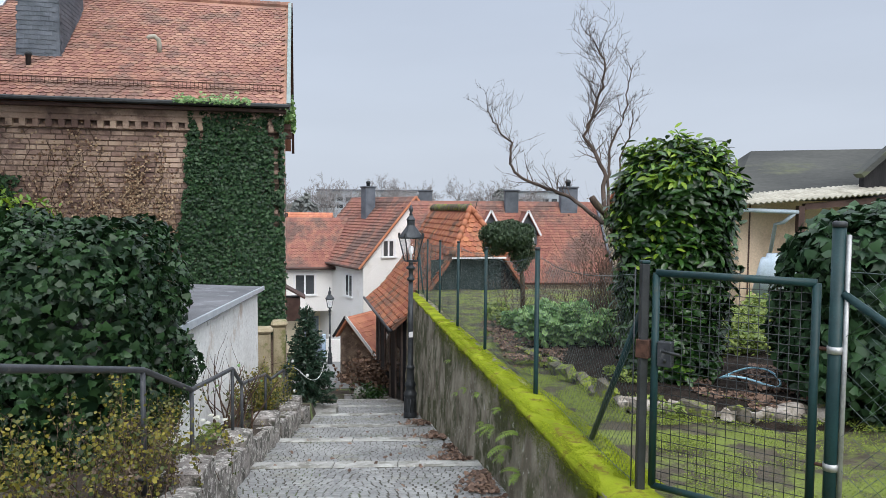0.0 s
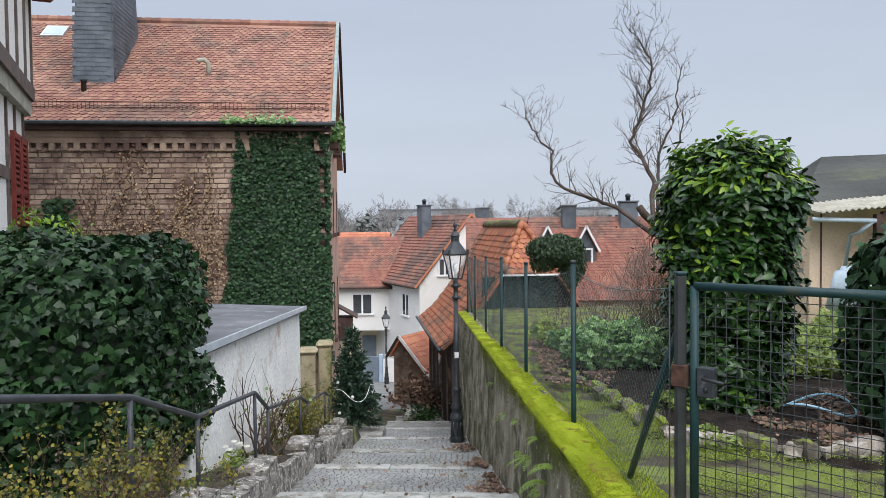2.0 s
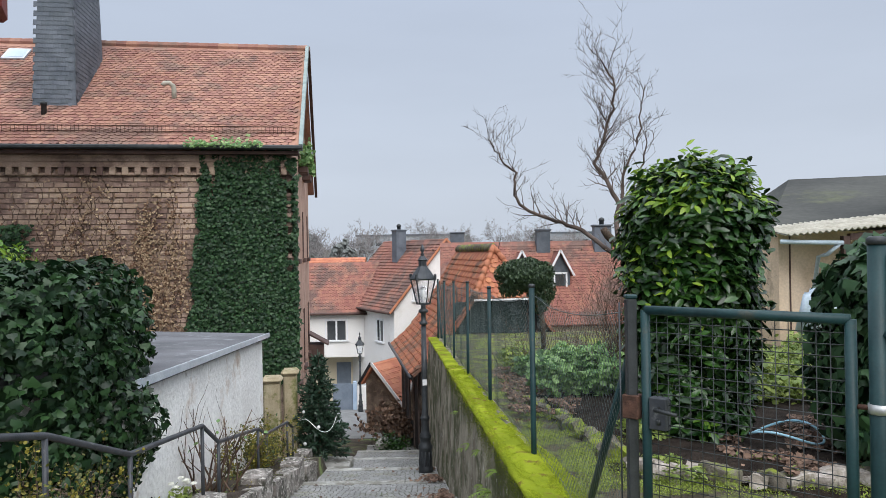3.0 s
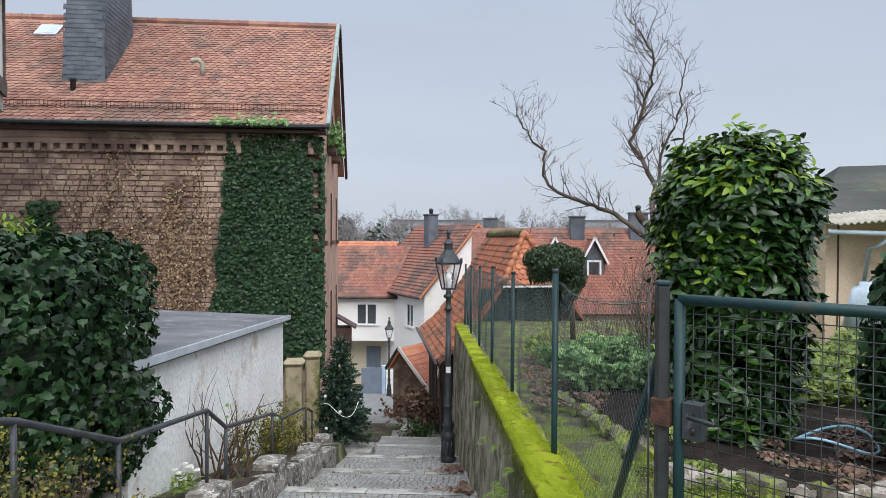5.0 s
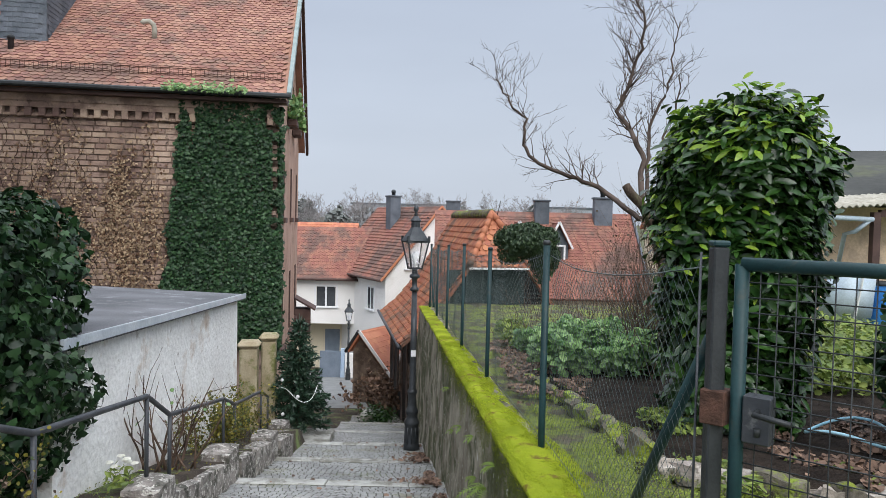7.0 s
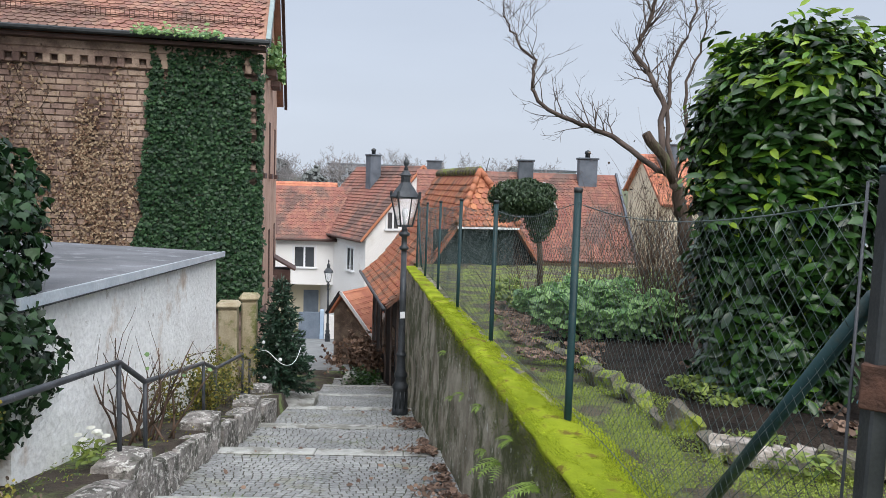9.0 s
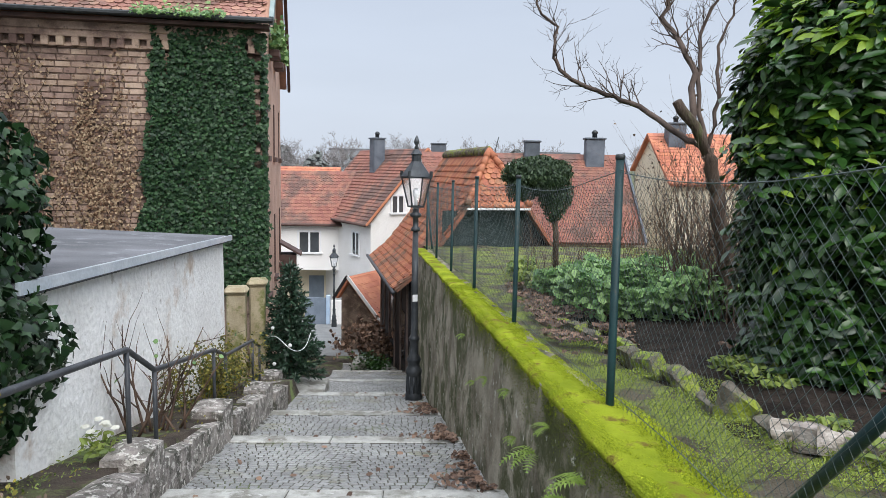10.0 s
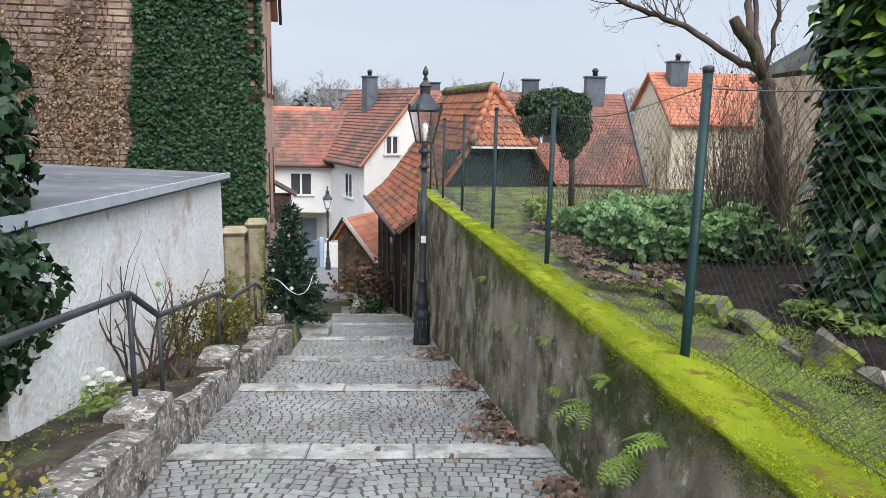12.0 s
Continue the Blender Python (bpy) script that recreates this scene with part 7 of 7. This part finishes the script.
def make_fern(x, y, z, size, label="small fern growing from a crack in the wall"):
    f = thing("fern", label, "fern", "ferns on the wall", at=pose(x, y, z))
    for k in range(6):
        a = rng.uniform(-1.2, 1.2)
        way = Vector((-math.cos(a) * 0.7, math.sin(a) * 0.8, 0.45))
        pts = [Vector((0, 0, 0))]
        P, N = [], []
        L = size * rng.uniform(0.7, 1.1)
        for i in range(1, 11):
            d = (way + Vector((0, 0, -0.11 * i))).normalized()
            pts.append(pts[-1] + d * L / 10)
        V, F = [], []
        for i in range(1, 11):
            d = (pts[i] - pts[i - 1]).normalized()
            s = d.cross(Vector((0, 0, 1))).normalized()
            w = L * 0.24 * math.sin(math.pi * min(1, (i + 1) / 11.5)) ** 0.7
            for sg in (-1, 1):
                b = len(V)
                tip = pts[i] + s * sg * w + d * w * 0.35 + Vector((0, 0, -0.1 * w))
                V += [pts[i] - d * L * 0.03, pts[i] + d * L * 0.035, tip]
                F.append((b, b + 1, b + 2) if sg > 0 else (b + 1, b, b + 2))
        b = len(V)
        tv, tf = tubes([(pts, 0.0022)], 3)
        shape("frond", list(V) + list(tv), F + [tuple(i + b for i in q) for q in tf], M["fern"], f)


def wall_face(y, z):
    top, bot = garden_z(y) - 0.02, slope(y) - 0.75
    return wall_top_x(y) - 0.13 * (1 - (z - bot) / (top - bot)) - 0.01


for (y, z, s) in ((6.55, -0.42, 0.24), (6.75, -0.62, 0.28), (6.35, -0.72, 0.26), (7.6, -0.68, 0.26), (7.35, -0.4, 0.16), (8.6, -0.55, 0.14), (8.2, -0.8, 0.13), (9.6, -0.75, 0.16), (11.2, -0.7, 0.15), (10.3, -1.0, 0.12), (7.05, -0.82, 0.14)):
    make_fern(wall_face(y, z), y, z, s)


def make_hellebore():
    f = thing("white_flowers", "clump of white winter flowers in the planting bed", "flower", at=pose(-2.22, 8.3, bed_z(8.3) + 0.08))
    n = 70
    P = np.stack([rng.normal(0, 0.08, n), rng.normal(0, 0.09, n), rng.uniform(0.0, 0.14, n)], 1)
    tagged(scatter("leaves", OVAL_V, OVAL_F, P, rng.normal(0, 0.6, (n, 3)) + [0, 0, 1], 0.08, M["herb_leaf"], f), kind="stuff")
    for i in range(7):
        c = np.array([rng.normal(0.06, 0.08), rng.normal(0, 0.08), rng.uniform(0.16, 0.25)])
        a = np.arange(5) * 1.2566
        P = c + 0.018 * np.stack([np.cos(a), np.sin(a), 0 * a], 1)
        scatter("blossom", ROUND_V, ROUND_F, P, np.stack([np.cos(a) * 0.5, np.sin(a) * 0.5 - 0.5, 0 * a + 1], 1), 0.04, M["petal"], f)


make_hellebore()


def make_fir():
    base = (-2.28, 17.0, slope(17.0) + 0.05)
    f = thing("christmas_tree", "small dark green fir tree with baubles and a silver garland", "tree", at=pose(*base))
    H = 2.5
    tube_part("trunk", [(((0, 0, -0.1), (0, 0, 0.4), (0.02, 0, H - 0.1)), (0.055, 0.05, 0.01))], M["bark"], f)
    P, N, T, lines = [], [], [], []
    h = 0.28
    while h < H - 0.08:
        L = 0.8 * (1 - h / H) ** 0.9 + 0.05
        nb = 7 if h < 1.8 else 5
        a0 = rng.uniform(0, 6)
        for k in range(nb):
            a = a0 + 6.283 * k / nb + rng.normal(0, 0.15)
            l = L * rng.uniform(0.7, 1.2)
            d = np.array([math.cos(a), math.sin(a), 0.12 - 0.3 * (1 - h / H)])
            p0 = np.array([0, 0, h])
            lines.append(((p0, p0 + d * l * 0.95), (0.009, 0.003)))
            m = int(l / 0.009) + 6
            for s in np.linspace(0.12, 1, m):
                q = p0 + d * l * s + np.array([0, 0, 0.06 * s * s])
                side = rng.normal(0, 1, 3)
                P.append(q)
                T.append(unit(d * 0.7 + side * 0.55 + [0, 0, 0.15]))
        h += 0.11
    for ln in lines:
        tube_part("branch", [ln], M["twig"], f, sides=3)
    P, T = np.array(P), np.array(T)
    V = []
    w = unit(np.cross(T, rng.normal(0, 1, T.shape)))
    l = rng.uniform(0.08, 0.15, (len(P), 1))
    verts = np.stack([P - w * 0.012, P + w * 0.012, P + T * l * 0.6 + w * 0.016, P + T * l, P + T * l * 0.6 - w * 0.016], 1).reshape(-1, 3)
    faces = (np.arange(len(P))[:, None] * 5 + np.arange(5)[None, :])
    ob = shape("needles", verts, faces, M["needle"], f)
    tagged(ob, kind="stuff")
    top = [(0.0, 0.0, H - 0.15), (0.0, 0.0, H + 0.12)]
    tube_part("leader", [(top, (0.012, 0.004))], M["needle"], f, sides=4)
    for a, hh in ((-1.4, 0.95), (-2.3, 1.25), (-1.9, 0.6)):
        r = 0.8 * (1 - hh / H) ** 0.9
        bm = bmesh.new()
        bmesh.ops.create_icosphere(bm, subdivisions=2, radius=0.04)
        bmesh.ops.translate(bm, verts=bm.verts[:], vec=(r * math.cos(a), r * math.sin(a), hh))
        part("bauble", bm, M["bauble"], f, smooth=True)
    g = []
    for i in range(40):
        a = -2.4 + i * 0.05
        hh = 1.05 + 0.12 * math.sin(i * 0.18) - 0.1 * math.sin(i * 0.08)
        r = 0.84 * (1 - hh / H) ** 0.9
        g.append((r * math.cos(a), r * math.sin(a), hh))
    tube_part("garland", [(g, 0.006)], M["bauble"], f, "silver tinsel garland", sides=5)
    # stone it stands on
    bm = bmesh.new()
    y = 16.9
    box(bm, (-2.85, 16.45, slope(y) - 0.35), (-1.55, 17.45, slope(y) + 0.045), bevel=0.015)
    tagged(part("stone_slab", bm, M["granite"]), "flat stone slab under the fir tree", "stone slab")


make_fir()


# ---- garden clutter ----
def rock(x, y, z, s, mat, label, i):
    ob = rough_block("edging_stone", (-s[0], -s[1], -s[2]), (s[0], s[1], s[2]), mat, None, 5, 0.09, None, 0.0, seed=i * 2.3, fine=0.035)
    ob.matrix_basis = pose(x, y, z, rng.normal(0, 8), rng.normal(0, 8), rng.uniform(0, 180))
    return tagged(ob, label, "stone", "stones edging the flower bed")


k = 0
for i in range(30):
    f = i / 29
    x, y = 2.22 + 2.6 * f + rng.normal(0, 0.03), 6.42 - 0.75 * math.sin(f * 2.6) + 0.55 * f + rng.normal(0, 0.05)
    big = 0.36 + 0.42 * rng.random()
    white = rng.random() < 0.55
    rock(x, y, garden_z(y) + 0.05, (0.15 * big, 0.1 * big, 0.085 * big), M["rock_white"] if white else M["rock_moss"], "rough white stone edging the flower bed" if white else "mossy brown stone edging the flower bed", k)
    k += 1
for i in range(12):
    f = i / 11
    x, y = 2.15 - 0.42 * f + 0.05 * math.sin(i * 2), 6.55 + 3.1 * f
    ob = rough_block("edging_stone", (-0.04, -0.15 * rng.uniform(0.6, 1.05), -0.12), (0.035, 0.15 * rng.uniform(0.6, 1.05), rng.uniform(-0.01, 0.06)), M["rock_moss"], None, 5, 0.07, None, 0.0, seed=i * 5.3, fine=0.03)
    ob.matrix_basis = pose(x, y, garden_z(y) + 0.06, rng.normal(0, 10), rng.normal(-14, 12), rng.normal(8, 14))
    tagged(ob, "upright mossy slab edging the flower bed", "stone", "stones edging the flower bed")


def make_hoop():
    pts = [(3.66 + 0.3 * math.cos(a), 6.95 + 0.28 * math.sin(a), garden_z(7) + 0.2 + 0.05 * math.sin(a * 2)) for a in np.linspace(0, 6.283, 40)]
    h = tube_part("plastic_ring", [(pts, 0.011)], M["hose_blue"])
    tagged(h, "pale blue plastic hose ring lying on the bed", "hose")


def make_tub():
    t = thing("plastic_tub", "pale blue plastic tub leaning by the garden building", "tub", at=pose(8.15, 14.7, 0.35, 12, 0, 10))
    bm = bmesh.new()
    r = bmesh.ops.create_cube(bm, size=1.0)
    for v in r["verts"]:
        s = 0.85 if v.co.z > 0 else 1.0
        v.co = Vector((v.co.x * 1.0 * s, v.co.y * 0.45 * s, v.co.z * 1.0))
    bmesh.ops.bevel(bm, geom=bm.edges[:], offset=0.12, segments=3, affect="EDGES")
    part("shell", bm, M["plastic_and_sky_reflection"], t, smooth=True)
    bm = bmesh.new()
    box(bm, (-0.015, -0.27, -0.45), (0.015, -0.22, 0.42), bevel=0.006)
    part("rib", bm, M["paint_white"], t)
    b = thing("rain_barrel", "blue plastic rain barrel with a dark lid", "barrel", at=pose(8.95, 14.9, -0.5))
    lathe("barrel_body", [(0.26, 0), (0.3, 0.2), (0.31, 0.6), (0.28, 1.0), (0.28, 1.02)], M["blue_plastic"], b)
    lathe("lid", [(0.29, 1.02), (0.29, 1.07), (0.1, 1.1)], M["dark_metal"], b)


make_hoop()
make_tub()


def make_lane_plants():
    stems("hydrangea", "faded brown hydrangea bush beside the lane", "bush", -1.05, 24.4, 0.25, 0.4, 40, 1.3, M["dead_stem"], 0.008, M["litter"], 1500, 0.13, lambda y: slope(y), 0.35)
    p = thing("stone_trough", "pale stone trough with low green shrub", "planter", at=pose(-1.0, 22.6, slope(22.6)))
    bm = bmesh.new()
    box(bm, (-0.5, -0.35, -0.3), (-0.1, 0.35, 0.25), bevel=0.03)
    part("trough", bm, M["granite"], p)
    P = np.stack([rng.normal(0.0, 0.24, 900), rng.normal(-0.1, 0.3, 900), np.abs(rng.normal(0.12, 0.14, 900))], 1)
    tagged(scatter("leaves", ROUND_V, ROUND_F, P, rng.normal(0, 0.7, (900, 3)) + [0, 0, 1], 0.08, M["laurel"], p), kind="stuff")


make_lane_plants()


# ---- the distance ----
def make_far():
    # trees and walls out here carry the valley haze in their base colours
    made = []
    for v in range(4):
        t = thing("bare_tree", "distant bare winter tree on the valley slope", "tree", "far bare trees", at=pose(-60 + v * 22, 210 + 15 * v, slope(210) + 1))
        lines = []
        grow((0, 0, -2), (0, 0, 1), 9, 0.28, 0, lines, 0.5, 0.15, 0.05)
        tube_part("trunk", lines, M["hazed_twig"], t, sides=5)
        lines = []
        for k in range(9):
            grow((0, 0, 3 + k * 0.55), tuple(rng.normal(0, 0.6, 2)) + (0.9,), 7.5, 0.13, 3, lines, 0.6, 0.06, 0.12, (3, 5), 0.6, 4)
        tube_part("crown", [(p, np.maximum(r, 0.035)) for p, r in lines], M["hazed_twig"], t, sides=3)
        made.append(t)
    for i in range(44):
        src = made[i % 4]
        y = rng.uniform(190, 330)
        x = rng.uniform(-0.42, 0.42) * y
        s = rng.uniform(0.65, 1.1)
        c = copy_thing(src, pose(x, y, slope(y) + 1, 0, 0, rng.uniform(0, 360)) @ Matrix.Diagonal((s, s, s, 1)))
        c.matrix_basis = pose(x, y, slope(y) + 1, 0, 0, rng.uniform(0, 360)) @ Matrix.Diagonal((s, s, s, 1))
    for i, (x, y, r) in enumerate(((-26, 190, 5.5), (-42, 230, 6.5), (34, 240, 6), (8, 260, 5))):
        t = thing("conifer", "distant evergreen tree, greyed by haze in its colour", "tree", "far evergreens", at=pose(x, y, slope(y)))
        tube_part("trunk", [(((0, 0, -1), (0, 0, 6)), (0.4, 0.2))], M["hazed_evergreen"], t, sides=5)
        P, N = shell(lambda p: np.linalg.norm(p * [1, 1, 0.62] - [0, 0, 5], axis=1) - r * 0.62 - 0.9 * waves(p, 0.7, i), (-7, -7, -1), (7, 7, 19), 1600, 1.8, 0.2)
        tagged(scatter("crown", ROUND_V, ROUND_F, P, N + rng.normal(0, 0.6, N.shape), 1.1, M["hazed_evergreen"], t), kind="stuff")
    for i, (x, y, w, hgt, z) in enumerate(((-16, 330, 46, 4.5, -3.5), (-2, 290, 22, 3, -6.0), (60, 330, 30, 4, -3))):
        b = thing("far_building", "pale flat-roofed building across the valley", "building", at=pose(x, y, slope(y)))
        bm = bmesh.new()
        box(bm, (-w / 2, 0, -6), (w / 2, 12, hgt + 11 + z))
        part("wall", bm, M["hazed_white"], b)
        bm = bmesh.new()
        box(bm, (-w / 2 - 0.5, -0.5, hgt + 11 + z), (w / 2 + 0.5, 12.5, hgt + 11.8 + z))
        part("roof", bm, M["slate_one"], b)
        n = int(w / 4)
        for k in range(n):
            for r in range(2):
                bm = bmesh.new()
                box(bm, (-w / 2 + 1 + k * 4, -0.12, hgt + 10 + z - 3.4 * (r + 1)), (-w / 2 + 3.6 + k * 4, 0.02, hgt + 11.6 + z - 3.4 * (r + 1)))
                part("window", bm, M["pane"], b)
    for i in range(16):
        y = rng.uniform(140, 290)
        x = rng.uniform(-0.4, 0.35) * y
        w, hh = rng.uniform(8, 13), rng.uniform(4, 6)
        b = thing("far_house", "distant house with a tiled roof in the valley", "house", "far houses", at=pose(x, y, slope(y), 0, 0, rng.uniform(-30, 30)))
        bm = bmesh.new()
        prism(bm, ((-w / 2, -3), (w / 2, -3), (w / 2, hh), (0, hh + 3.2), (-w / 2, hh)), 0, 9)
        part("wall", bm, M["hazed_white"], b)
        bm = bmesh.new()
        slab(bm, ((-w / 2 - 0.4, 9.4, hh - 0.2), (-w / 2 - 0.4, -0.4, hh - 0.2), (0, -0.4, hh + 3.4), (0, 9.4, hh + 3.4)), 0.25)
        slab(bm, ((w / 2 + 0.4, -0.4, hh - 0.2), (w / 2 + 0.4, 9.4, hh - 0.2), (0, 9.4, hh + 3.4), (0, -0.4, hh + 3.4)), 0.25)
        part("roof", bm, M["red_tile"], b)


make_far()


# ---- paving setts ----
def sett_mesh(w, d, h, e=0.006):
    V = [(-w / 2, -d / 2, 0), (w / 2, -d / 2, 0), (w / 2, d / 2, 0), (-w / 2, d / 2, 0), (-w / 2 + e, -d / 2 + e, h), (w / 2 - e, -d / 2 + e, h), (w / 2 - e, d / 2 - e, h), (-w / 2 + e, d / 2 - e, h)]
    V += [(-w / 2, -d / 2, h * 0.55), (w / 2, -d / 2, h * 0.55), (w / 2, d / 2, h * 0.55), (-w / 2, d / 2, h * 0.55)]
    F = [(4, 5, 6, 7), (0, 1, 9, 8), (1, 2, 10, 9), (2, 3, 11, 10), (3, 0, 8, 11), (8, 9, 5, 4), (9, 10, 6, 5), (10, 11, 7, 6), (11, 8, 4, 7)]
    return V, F


def lay_setts():
    meshes = []
    for w, d in ((0.088, 0.076), (0.08, 0.075), (0.094, 0.077), (0.085, 0.078)):
        V, F = sett_mesh(w, d, 0.03)
        me = bpy.data.meshes.new("sett")
        me.from_pydata(V, [], F)
        me.materials.append(M["sett_one"])
        meshes.append(me)
    allV, allF, singles = [], [], 0
    for k in range(1, len(STEPS)):
        (ya, za), (yb, zb) = STEPS[k - 1], STEPS[k]
        za -= RISER
        if yb < 0.9:
            continue
        pitch = 0.086
        rows = int((yb - ya + 0.7) / pitch) + 2
        grade = math.degrees(math.atan((zb - za) / (yb - ya)))
        for r in range(rows):
            x = -3.9 + rng.uniform(0, 0.09)
            while x < 1.5:
                ph = ((x + 0.04) / 1.3 + 0.35) % 1.0 - 0.5
                turn = math.atan(-0.95 * ph / 1.3)
                w = rng.uniform(0.076, 0.1)
                cx = x + w / 2 * math.cos(turn)
                x += (w + 0.007) * math.cos(turn)
                ph = (cx / 1.3 + 0.35) % 1.0 - 0.5
                y = ya - 0.3 + r * pitch + 0.475 * (0.25 - ph * ph)
                if y < ya + 0.04 or y > yb - 0.335:
                    continue
                if cx < left_edge(y) + 0.03 or cx > right_edge(y) + 0.12:
                    continue
                d = (pitch - 0.012) * math.cos(turn) * rng.uniform(0.94, 1.0)
                z = za + (zb - za) * (y - ya) / (yb - ya) - 0.0245 + rng.normal(0, 0.0012) + 0.003 * noise.noise((cx * 1.2, y * 1.2, 0))
                m = pose(cx, y, z, grade + rng.normal(0, 1), rng.normal(0, 1), math.degrees(turn) + rng.normal(0, 2.5))
                if 6.7 < y < 7.9 and -1.3 < cx < 0.8 and singles < 300:
                    ob = new("sett", meshes[rng.integers(4)])
                    ob.parent = stairway
                    ob.matrix_basis = m
                    singles += 1
                    continue
                V, F = sett_mesh(w, d, 0.03)
                b = len(allV)
                allV += [m @ Vector(v) for v in V]
                allF += [tuple(b + i for i in f) for f in F]
    tagged(shape("setts", allV, allF, M["sett"], stairway), kind="stuff")


lay_setts()
